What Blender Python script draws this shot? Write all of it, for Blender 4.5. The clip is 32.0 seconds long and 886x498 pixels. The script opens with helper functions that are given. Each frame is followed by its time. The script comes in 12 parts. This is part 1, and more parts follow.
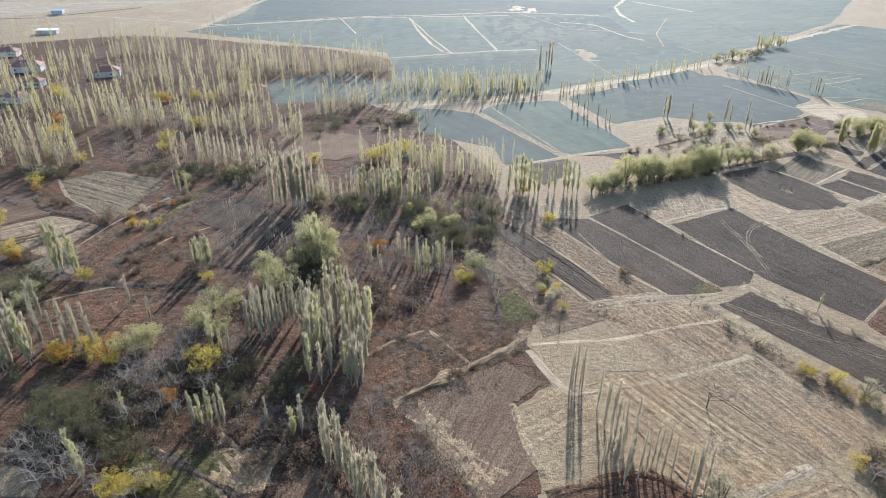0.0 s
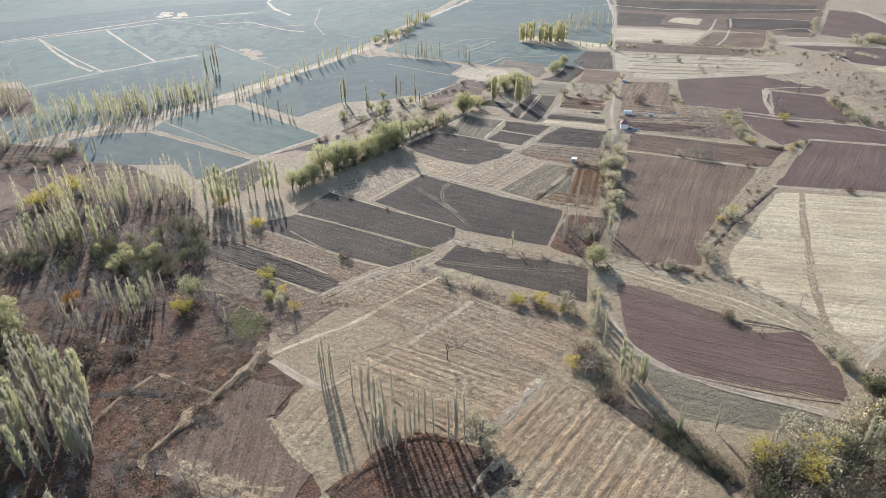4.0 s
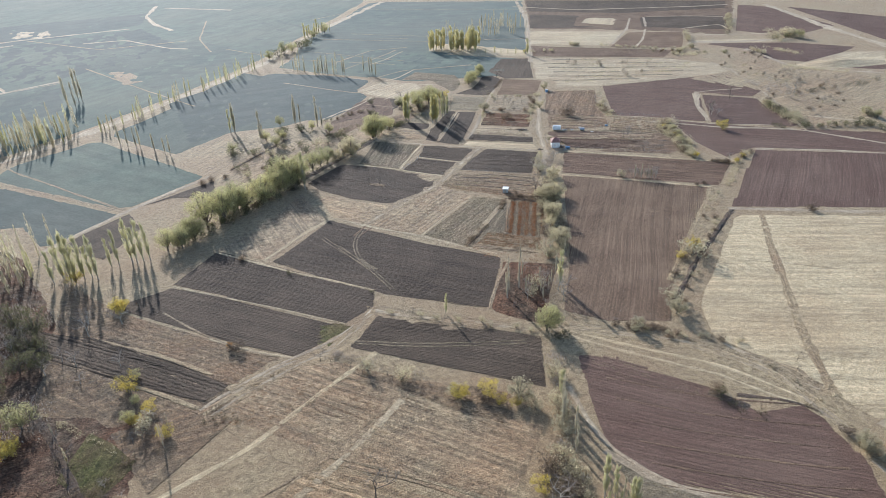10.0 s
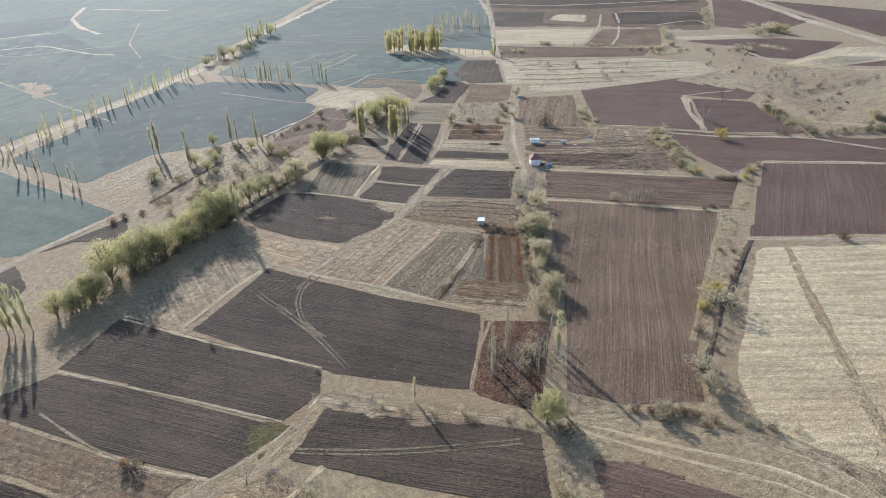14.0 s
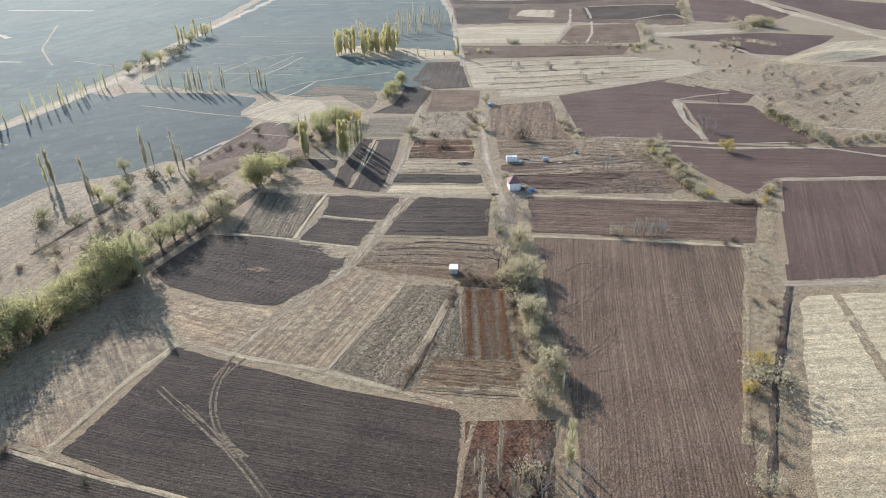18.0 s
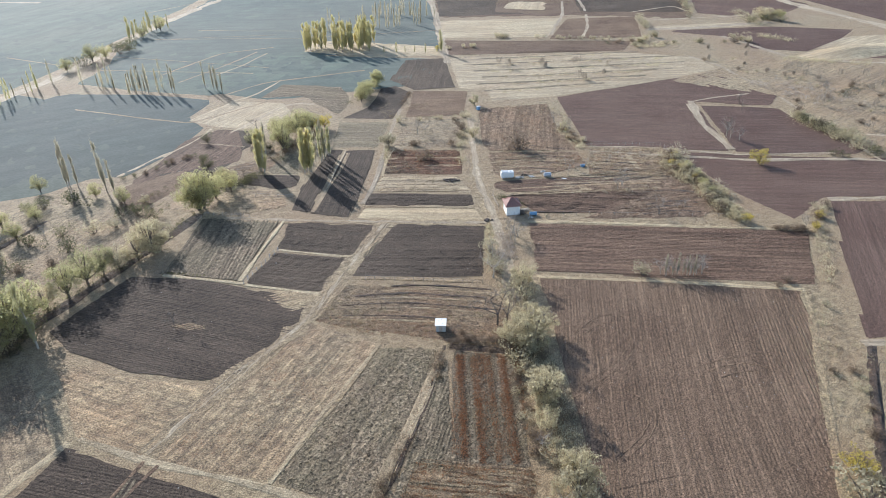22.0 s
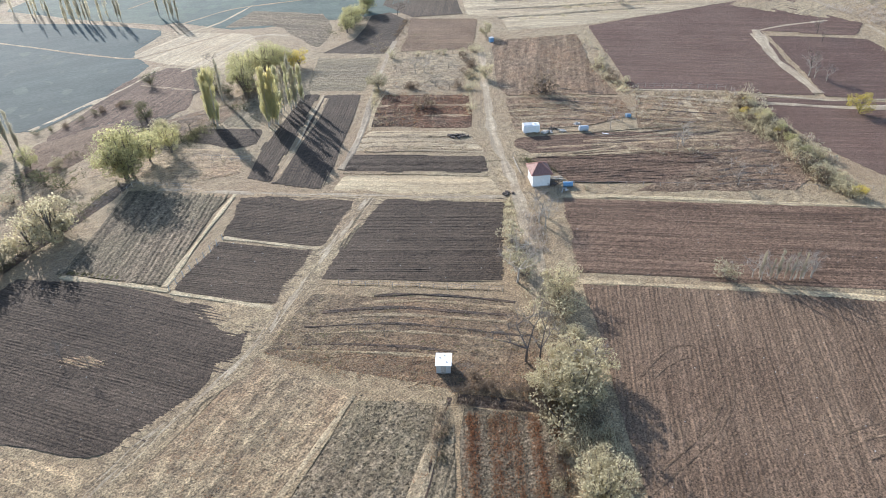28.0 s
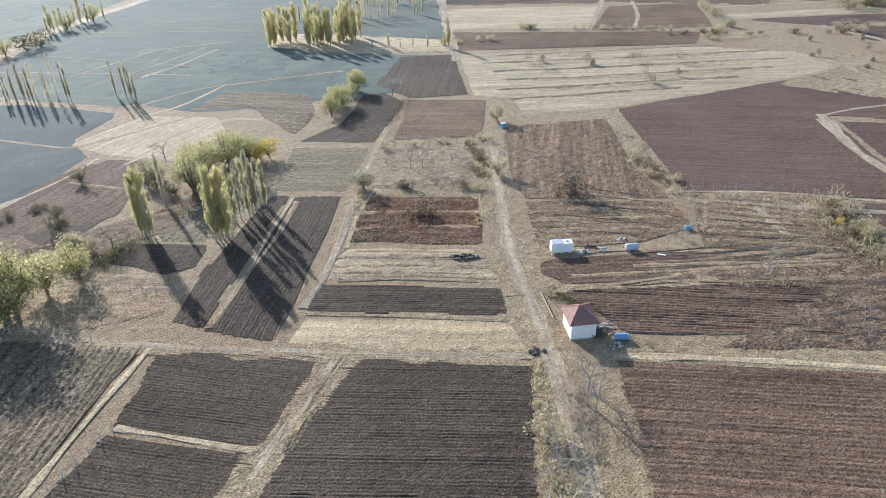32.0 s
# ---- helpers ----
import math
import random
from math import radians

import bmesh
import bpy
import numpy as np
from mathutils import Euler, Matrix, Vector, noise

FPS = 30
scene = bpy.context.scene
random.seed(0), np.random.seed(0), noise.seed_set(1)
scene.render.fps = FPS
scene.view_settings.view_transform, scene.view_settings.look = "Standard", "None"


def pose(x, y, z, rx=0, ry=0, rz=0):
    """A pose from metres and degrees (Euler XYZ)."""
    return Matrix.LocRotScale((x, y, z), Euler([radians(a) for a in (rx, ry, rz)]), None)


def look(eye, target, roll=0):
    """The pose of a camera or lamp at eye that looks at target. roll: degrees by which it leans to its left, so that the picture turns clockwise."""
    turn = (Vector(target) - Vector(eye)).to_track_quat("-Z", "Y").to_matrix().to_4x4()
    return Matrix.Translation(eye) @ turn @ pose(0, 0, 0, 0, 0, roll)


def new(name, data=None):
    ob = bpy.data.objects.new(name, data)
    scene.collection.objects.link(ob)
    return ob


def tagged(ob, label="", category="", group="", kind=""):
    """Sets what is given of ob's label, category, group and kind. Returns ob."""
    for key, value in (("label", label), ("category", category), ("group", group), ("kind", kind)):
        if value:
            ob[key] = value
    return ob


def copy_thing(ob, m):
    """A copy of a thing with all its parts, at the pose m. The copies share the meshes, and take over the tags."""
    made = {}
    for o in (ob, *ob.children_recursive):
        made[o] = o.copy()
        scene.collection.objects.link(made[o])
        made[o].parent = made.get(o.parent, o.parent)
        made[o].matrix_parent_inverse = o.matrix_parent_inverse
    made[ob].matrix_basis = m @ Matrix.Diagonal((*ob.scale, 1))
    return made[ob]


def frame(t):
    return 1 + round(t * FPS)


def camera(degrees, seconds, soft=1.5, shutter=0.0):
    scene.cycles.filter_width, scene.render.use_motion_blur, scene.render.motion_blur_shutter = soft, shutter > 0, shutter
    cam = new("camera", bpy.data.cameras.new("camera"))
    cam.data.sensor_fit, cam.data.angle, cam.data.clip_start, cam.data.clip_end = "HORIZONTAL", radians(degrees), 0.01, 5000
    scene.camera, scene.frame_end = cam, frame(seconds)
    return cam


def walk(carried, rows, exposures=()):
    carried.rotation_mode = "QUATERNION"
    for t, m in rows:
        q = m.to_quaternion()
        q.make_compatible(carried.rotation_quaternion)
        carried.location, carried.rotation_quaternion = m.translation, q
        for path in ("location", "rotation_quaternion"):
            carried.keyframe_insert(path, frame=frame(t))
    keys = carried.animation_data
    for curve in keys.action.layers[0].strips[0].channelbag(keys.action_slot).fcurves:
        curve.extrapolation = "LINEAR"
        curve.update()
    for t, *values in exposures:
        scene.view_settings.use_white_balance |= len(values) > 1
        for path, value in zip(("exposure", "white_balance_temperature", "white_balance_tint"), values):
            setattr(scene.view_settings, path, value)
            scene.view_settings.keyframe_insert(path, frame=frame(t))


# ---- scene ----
cam = camera(67.2, 32.0, soft=0.5)
METRES, EYE, TILT, LEAN, TURN = 230.0, 97.6, -29.0, -0.4, 0.0
ROWS = [
    (0.0, 0.0, 0.0, 0.0, 0.0, 0.0, -0.0),
    (0.5, 0.001, -0.0003, -0.0001, -2.52, -0.14, 1.61),
    (1.0, 0.001, -0.0005, -0.0005, -5.12, -0.29, 3.21),
    (1.5, 0.0009, -0.0001, -0.0011, -8.24, -0.52, 5.12),
    (2.0, 0.0013, -0.0008, -0.0011, -11.81, -0.95, 7.26),
    (2.5, 0.0017, -0.0007, -0.0016, -15.35, -1.48, 9.39),
    (3.0, 0.0014, -0.0009, -0.0019, -18.75, -2.1, 11.29),
    (3.5, 0.0015, -0.0003, -0.002, -22.22, -2.92, 13.24),
    (5.5, 0.0144, 0.0227, 0.0107, -27.8, -4.26, 16.37),
    (6.0, 0.0196, 0.0321, 0.017, -29.79, -4.82, 17.41),
    (6.5, 0.0267, 0.0432, 0.0232, -29.79, -4.79, 17.39),
    (7.0, 0.0348, 0.055, 0.0296, -29.83, -4.81, 17.43),
    (7.5, 0.0433, 0.0684, 0.0338, -29.82, -4.82, 17.44),
    (8.0, 0.0526, 0.083, 0.0374, -29.84, -4.81, 17.46),
    (8.5, 0.0626, 0.0986, 0.0409, -30.27, -4.87, 17.69),
    (9.0, 0.0729, 0.1145, 0.0457, -30.63, -4.96, 17.83),
    (9.5, 0.0832, 0.1295, 0.0499, -31.18, -5.11, 18.11),
    (10.0, 0.0942, 0.1465, 0.0551, -31.63, -5.26, 18.27),
    (10.5, 0.1058, 0.1629, 0.06, -31.74, -5.32, 18.3),
    (11.0, 0.1177, 0.1796, 0.0648, -32.35, -5.53, 18.59),
    (11.5, 0.1296, 0.1963, 0.0698, -32.76, -5.67, 18.76),
    (12.0, 0.1419, 0.2131, 0.0748, -33.04, -5.77, 18.87),
    (12.5, 0.1544, 0.2297, 0.0797, -33.31, -5.88, 18.99),
    (13.0, 0.1672, 0.2463, 0.0845, -33.85, -6.08, 19.23),
    (13.5, 0.1799, 0.263, 0.0892, -34.42, -6.29, 19.46),
    (14.0, 0.1928, 0.2797, 0.0935, -34.96, -6.48, 19.69),
    (14.5, 0.2059, 0.2961, 0.0979, -35.35, -6.63, 19.86),
    (16.5, 0.26, 0.3619, 0.1154, -37.73, -7.58, 20.84),
    (17.0, 0.2735, 0.3783, 0.1196, -38.04, -7.72, 20.93),
    (17.5, 0.2876, 0.3948, 0.1233, -38.24, -7.8, 20.99),
    (18.0, 0.3021, 0.4109, 0.1272, -38.44, -7.88, 21.06),
    (18.5, 0.3162, 0.4271, 0.1313, -38.65, -7.98, 21.12),
    (19.0, 0.3302, 0.4431, 0.1353, -38.85, -8.09, 21.19),
    (19.5, 0.3448, 0.4588, 0.1389, -38.99, -8.16, 21.24),
    (20.0, 0.3591, 0.4744, 0.1427, -39.18, -8.21, 21.25),
    (20.5, 0.3716, 0.4882, 0.1454, -39.48, -8.36, 21.27),
    (21.0, 0.3813, 0.4998, 0.1465, -39.78, -8.52, 21.29),
    (21.5, 0.3895, 0.51, 0.1467, -39.97, -8.67, 21.28),
    (22.0, 0.3971, 0.5197, 0.1465, -40.1, -8.77, 21.31),
    (22.5, 0.4055, 0.5299, 0.1465, -40.12, -8.78, 21.38),
    (23.0, 0.415, 0.5411, 0.1473, -40.05, -8.74, 21.41),
    (23.5, 0.4258, 0.5531, 0.1484, -39.99, -8.72, 21.43),
    (24.0, 0.4375, 0.5656, 0.1503, -39.95, -8.66, 21.45),
    (24.5, 0.4473, 0.5776, 0.1493, -40.09, -10.77, 21.42),
    (25.0, 0.4563, 0.5878, 0.1503, -40.38, -19.23, 21.4),
    (25.5, 0.4639, 0.5965, 0.1511, -40.44, -19.93, 21.35),
    (27.5, 0.4946, 0.6326, 0.1494, -39.81, -17.15, 21.43),
    (28.0, 0.507, 0.6444, 0.1545, -39.66, -14.07, 21.43),
    (28.5, 0.517, 0.657, 0.153, -39.49, -7.69, 21.4),
    (29.0, 0.5291, 0.6702, 0.155, -39.45, -7.7, 21.39),
    (29.5, 0.542, 0.6838, 0.1579, -39.42, -8.18, 21.38),
    (30.0, 0.5552, 0.6977, 0.1606, -39.41, -8.16, 21.39),
    (30.5, 0.5686, 0.7118, 0.1637, -39.4, -8.14, 21.38),
    (31.0, 0.5824, 0.7261, 0.1668, -39.36, -8.12, 21.36),
    (31.5, 0.5963, 0.7405, 0.1701, -39.34, -8.11, 21.36),
    (32.0, 0.6104, 0.7553, 0.1735, -39.33, -8.1, 21.34),
]
walk(cam, [(t, pose(0, 0, EYE, TILT, LEAN, TURN) @ pose(METRES * x, METRES * y, METRES * z, 90 + pitch, roll, yaw)) for t, x, y, z, yaw, pitch, roll in ROWS], [(t, stops, kelvin, 10.0) for t, stops, kelvin in ((0.0, 0.91, 6150.0), (3.5, 0.82, 6150.0), (7.0, 0.68, 6150.0), (14.0, 0.64, 6150.0), (18.0, 0.75, 6150.0), (23.0, 0.78, 6180.0), (26.0, 0.95, 6250.0), (28.0, 0.96, 6180.0), (29.5, 0.87, 6130.0), (32.0, 0.80, 6130.0))])

# ---- world and sun ----
SUN_ELEVATION, SUN_AZIMUTH = 23.5, 10.5  # degrees; azimuth clockwise from +y
world = bpy.data.worlds.new("sky")
scene.world = world
world.use_nodes = True
wn = world.node_tree
sky = wn.nodes.new("ShaderNodeTexSky")
sky.sky_type = "NISHITA"
sky.sun_disc = False
sky.sun_elevation = radians(SUN_ELEVATION)
sky.sun_rotation = radians(SUN_AZIMUTH)
sky.dust_density = 1.0
sky.altitude = 900.0
wn.links.new(sky.outputs[0], wn.nodes["Background"].inputs[0])
wn.nodes["Background"].inputs[1].default_value = 0.15
sun = new("sun", bpy.data.lights.new("sun", "SUN"))
sun.data.energy = 4.2
sun.data.angle = radians(0.6)
sun.data.color = (1.0, 0.965, 0.92)
sa, se = radians(SUN_AZIMUTH), radians(SUN_ELEVATION)
sun_from = Vector((math.sin(sa) * math.cos(se), math.cos(sa) * math.cos(se), math.sin(se)))
sun.matrix_world = look(sun_from * 300, (0, 0, 0))


# ---- materials ----
def nodes_of(name):
    m = bpy.data.materials.new(name)
    m.use_nodes = True
    nt = m.node_tree
    return m, nt, nt.nodes["Principled BSDF"]


def noise_node(nt, scale, detail=3.0, rough=0.55, vec=None):
    n = nt.nodes.new("ShaderNodeTexNoise")
    n.inputs["Scale"].default_value = scale
    n.inputs["Detail"].default_value = detail
    n.inputs["Roughness"].default_value = rough
    if vec is not None:
        nt.links.new(vec, n.inputs["Vector"])
    return n.outputs["Fac"]


def ramp(nt, fac, lo, hi):
    n = nt.nodes.new("ShaderNodeMapRange")
    n.inputs["From Min"].default_value = lo
    n.inputs["From Max"].default_value = hi
    nt.links.new(fac, n.inputs["Value"])
    return n.outputs["Result"]


def mixed(nt, fac, a, b, blend="MIX"):
    n = nt.nodes.new("ShaderNodeMix")
    n.data_type = "RGBA"
    n.blend_type = blend
    for sock, v in ((n.inputs[0], fac), (n.inputs[6], a), (n.inputs[7], b)):
        if isinstance(v, (int, float)):
            sock.default_value = v
        elif isinstance(v, tuple):
            sock.default_value = (*v, 1.0) if len(v) == 3 else v
        else:
            nt.links.new(v, sock)
    return n.outputs[2]


def earth(name, dark, light, third=None, patch=0.05, mid=0.9, fine=4.5, bump=0.9, rough=0.8, spec=0.4, sheen=0.1, third_amount=0.6, streak=0.12, grain=0.55, tint=(1.0, 1.0, 1.0), lines=0.22, pitch=1.5, own=0.1):
    """Soil, grass or dust: patches of some metres, clods and tufts of decimetres, fine grain, and a shade of its own for each furrow."""
    m, nt, p = nodes_of(name)
    geo = nt.nodes.new("ShaderNodeNewGeometry")
    pos = geo.outputs["Position"]
    a = ramp(nt, noise_node(nt, patch, 5.0, 0.62, pos), 0.38, 0.62)
    b = ramp(nt, noise_node(nt, mid, 5.0, 0.68, pos), 0.36, 0.64)
    c = ramp(nt, noise_node(nt, fine, 4.0, 0.7, pos), 0.34, 0.66)
    col = mixed(nt, b, dark, light)
    if third is not None:
        t = nt.nodes.new("ShaderNodeMath")
        t.operation = "MULTIPLY"
        nt.links.new(a, t.inputs[0])
        t.inputs[1].default_value = third_amount
        col = mixed(nt, t.outputs[0], col, third)
    col = mixed(nt, 1.0, col, mixed(nt, c, (1 - grain,) * 3, (1 + grain,) * 3), "MULTIPLY")
    if lines:
        lay = nt.nodes.new("ShaderNodeAttribute")
        lay.attribute_name = "lay"
        for long, across, much in ((0.05, pitch, lines), (0.012, pitch * 0.17, lines * 0.45)):
            v = nt.nodes.new("ShaderNodeVectorMath")
            v.operation = "MULTIPLY"
            nt.links.new(lay.outputs["Vector"], v.inputs[0])
            v.inputs[1].default_value = (long, across, 1.0)
            f = ramp(nt, noise_node(nt, 1.0, 3.0, 0.6, v.outputs[0]), 0.36, 0.64)
            col = mixed(nt, 1.0, col, mixed(nt, f, (1 - much,) * 3, (1 + much,) * 3), "MULTIPLY")
    info = nt.nodes.new("ShaderNodeObjectInfo")
    col = mixed(nt, 1.0, col, mixed(nt, info.outputs["Random"], (1 - own, 1 - own, 1 - own * 0.7), (1 + own, 1 + own * 0.9, 1 + own * 0.7)), "MULTIPLY")
    if streak:
        col = mixed(nt, 1.0, col, mixed(nt, geo.outputs["Random Per Island"], (1 - streak,) * 3, (1 + streak,) * 3), "MULTIPLY")
    nt.links.new(col, p.inputs["Base Color"])
    p.inputs["Roughness"].default_value = rough
    p.inputs["Specular IOR Level"].default_value = spec
    p.inputs["Sheen Weight"].default_value = sheen
    p.inputs["Sheen Roughness"].default_value = 0.5
    p.inputs["Sheen Tint"].default_value = (*tint, 1.0)
    p.inputs["Specular Tint"].default_value = (*tint, 1.0)
    bp = nt.nodes.new("ShaderNodeBump")
    bp.inputs["Strength"].default_value = bump
    bp.inputs["Distance"].default_value = 0.3
    h = nt.nodes.new("ShaderNodeMath")
    h.operation = "MULTIPLY_ADD"
    nt.links.new(c, h.inputs[0])
    h.inputs[1].default_value = 0.6
    nt.links.new(b, h.inputs[2])
    nt.links.new(h.outputs[0], bp.inputs["Height"])
    nt.links.new(bp.outputs[0], p.inputs["Normal"])
    return m


def leafy(name, dark, light, translucent=0.55, rough=0.6):
    """Leaves: they vary from tree to tree and from leaf to leaf, and let light through."""
    m, nt, p = nodes_of(name)
    geo = nt.nodes.new("ShaderNodeNewGeometry")
    info = nt.nodes.new("ShaderNodeObjectInfo")
    col = mixed(nt, geo.outputs["Random Per Island"], dark, light)
    tint = mixed(nt, info.outputs["Random"], (0.78, 0.8, 0.82), (1.14, 1.12, 1.06))
    col = mixed(nt, 1.0, col, tint, "MULTIPLY")
    nt.links.new(col, p.inputs["Base Color"])
    p.inputs["Roughness"].default_value = rough
    p.inputs["Specular IOR Level"].default_value = 0.3
    tr = nt.nodes.new("ShaderNodeBsdfTranslucent")
    nt.links.new(col, tr.inputs["Color"])
    mx = nt.nodes.new("ShaderNodeMixShader")
    mx.inputs[0].default_value = translucent
    nt.links.new(p.outputs[0], mx.inputs[1])
    nt.links.new(tr.outputs[0], mx.inputs[2])
    nt.links.new(mx.outputs[0], nt.nodes["Material Output"].inputs["Surface"])
    return m


def plain(name, colour, rough=0.6, vary=0.15, scale=6.0, bump=0.1, metal=0.0):
    m, nt, p = nodes_of(name)
    pos = nt.nodes.new("ShaderNodeNewGeometry").outputs["Position"]
    f = ramp(nt, noise_node(nt, scale, 4.0, 0.6, pos), 0.3, 0.7)
    g = noise_node(nt, scale * 8, 3.0, 0.6, pos)
    lo = tuple(c * (1 - vary) for c in colour)
    hi = tuple(min(1.0, c * (1 + vary)) for c in colour)
    nt.links.new(mixed(nt, f, lo, hi), p.inputs["Base Color"])
    p.inputs["Roughness"].default_value = rough
    p.inputs["Metallic"].default_value = metal
    bp = nt.nodes.new("ShaderNodeBump")
    bp.inputs["Strength"].default_value = bump
    bp.inputs["Distance"].default_value = 0.02
    nt.links.new(g, bp.inputs["Height"])
    nt.links.new(bp.outputs[0], p.inputs["Normal"])
    return m


GRASS = earth("dry_grass", (0.185, 0.134, 0.073), (0.39, 0.296, 0.166), (0.25, 0.155, 0.08), patch=0.04, mid=0.8, streak=0.0, spec=0.25, lines=0.2, pitch=1.0, grain=0.7, bump=0.6)
STRAW = earth("straw_stubble", (0.172, 0.120, 0.066), (0.41, 0.304, 0.172), (0.27, 0.150, 0.072), patch=0.055, mid=0.6, third_amount=0.5, streak=0.0, spec=0.25, lines=0.3, pitch=1.3, grain=0.72, bump=0.65)
PALE = earth("pale_grass", (0.355, 0.270, 0.155), (0.52, 0.418, 0.255), (0.33, 0.23, 0.126), patch=0.03, mid=0.8, streak=0.0, grain=0.55, spec=0.25, lines=0.2, pitch=0.9, bump=0.5)
SOIL = earth("ploughed_dark_soil", (0.041, 0.030, 0.021), (0.087, 0.062, 0.044), (0.14, 0.103, 0.073), patch=0.045, mid=1.3, fine=5.0, streak=0.1, spec=0.15, sheen=0.0, third_amount=0.45, lines=0.18, pitch=2.4, grain=0.7, bump=0.6)
BROWN = earth("ploughed_brown_soil", (0.115, 0.074, 0.047), (0.192, 0.125, 0.081), (0.26, 0.178, 0.115), patch=0.06, mid=1.3, fine=5.0, streak=0.08, spec=0.15, sheen=0.0, third_amount=0.45, lines=0.17, pitch=2.6, grain=0.68, bump=0.6)
RED = earth("ploughed_red_soil", (0.094, 0.056, 0.042), (0.142, 0.086, 0.064), (0.18, 0.122, 0.09), patch=0.04, mid=1.3, fine=5.0, streak=0.04, spec=0.15, sheen=0.0, third_amount=0.45, lines=0.16, pitch=1.6, grain=0.6, bump=0.4)
# Blue tint on sheen and gloss stands in for haze over these fields.
GREEN = earth("winter_crop_haze_tinted", (0.046, 0.063, 0.047), (0.070, 0.090, 0.068), (0.11, 0.11, 0.08), patch=0.011, mid=0.12, fine=1.2, spec=0.17, rough=0.9, sheen=0.1, tint=(0.84, 0.95, 1.0), streak=0.0, grain=0.2, bump=0.18, lines=0.14, pitch=0.22, own=0.35)
ROUGH = earth("orchard_floor", (0.034, 0.023, 0.016), (0.165, 0.112, 0.074), (0.19, 0.083, 0.043), patch=0.09, mid=0.5, fine=2.5, grain=0.72, streak=0.0, spec=0.12, sheen=0.0, lines=0.25, pitch=0.8)
MEADOW = earth("green_meadow", (0.06, 0.064, 0.022), (0.15, 0.138, 0.052), (0.15, 0.108, 0.054), patch=0.15, mid=0.8, third_amount=0.8, streak=0.0, spec=0.12, sheen=0.0)
DUST = earth("dusty_track", (0.30, 0.232, 0.148), (0.50, 0.402, 0.27), (0.27, 0.195, 0.118), patch=0.15, mid=0.9, bump=0.5, grain=0.35, spec=0.2, lines=0.22, pitch=0.9)
GREYSOIL = earth("weedy_grey_soil", (0.118, 0.086, 0.053), (0.30, 0.229, 0.149), (0.17, 0.140, 0.084), patch=0.1, mid=1.1, fine=3.5, streak=0.12, spec=0.2, sheen=0.0, lines=0.28, pitch=1.0, grain=0.72)
WEEDS = earth("weedy_ground", (0.038, 0.026, 0.018), (0.185, 0.132, 0.088), (0.18, 0.080, 0.042), patch=0.1, mid=0.45, fine=2.8, grain=0.72, streak=0.0, spec=0.12, sheen=0.0)
OLIVE = earth("olive_stubble", (0.135, 0.108, 0.06), (0.26, 0.205, 0.12), (0.20, 0.15, 0.09), patch=0.08, mid=0.9, fine=4.0, streak=0.0, spec=0.2, lines=0.25)
UMBER = earth("ploughed_umber_soil", (0.078, 0.048, 0.032), (0.172, 0.108, 0.073), (0.215, 0.142, 0.096), patch=0.06, mid=1.3, fine=5.0, streak=0.1, spec=0.15, sheen=0.0, third_amount=0.4, lines=0.28, pitch=1.2, grain=0.65, bump=0.6)
BROWNGRASS = earth("brown_grass", (0.10, 0.068, 0.038), (0.31, 0.222, 0.126), (0.21, 0.112, 0.054), patch=0.06, mid=0.7, third_amount=0.55, streak=0.0, spec=0.2, lines=0.25, pitch=0.9, grain=0.72, bump=1.0)
GARDEN = earth("garden_soil", (0.115, 0.077, 0.051), (0.32, 0.228, 0.147), (0.26, 0.162, 0.098), patch=0.09, mid=0.6, fine=3.5, streak=0.1, spec=0.15, sheen=0.0, third_amount=0.5, lines=0.25, pitch=1.1, grain=0.72, bump=0.9)
RUT = earth("packed_soil", (0.15, 0.10, 0.064), (0.30, 0.205, 0.135), (0.16, 0.105, 0.066), patch=0.2, mid=1.5, spec=0.15, sheen=0.0, lines=0.2)
DITCH = earth("ditch_earth", (0.045, 0.033, 0.025), (0.12, 0.085, 0.058), (0.14, 0.08, 0.045), patch=0.2, mid=0.8, spec=0.15)
BARK = plain("bark", (0.16, 0.125, 0.10), 0.85, 0.3, 3.0, 0.5)
BARK_PALE = plain("pale_bark", (0.42, 0.36, 0.29), 0.8, 0.25, 3.0, 0.4)
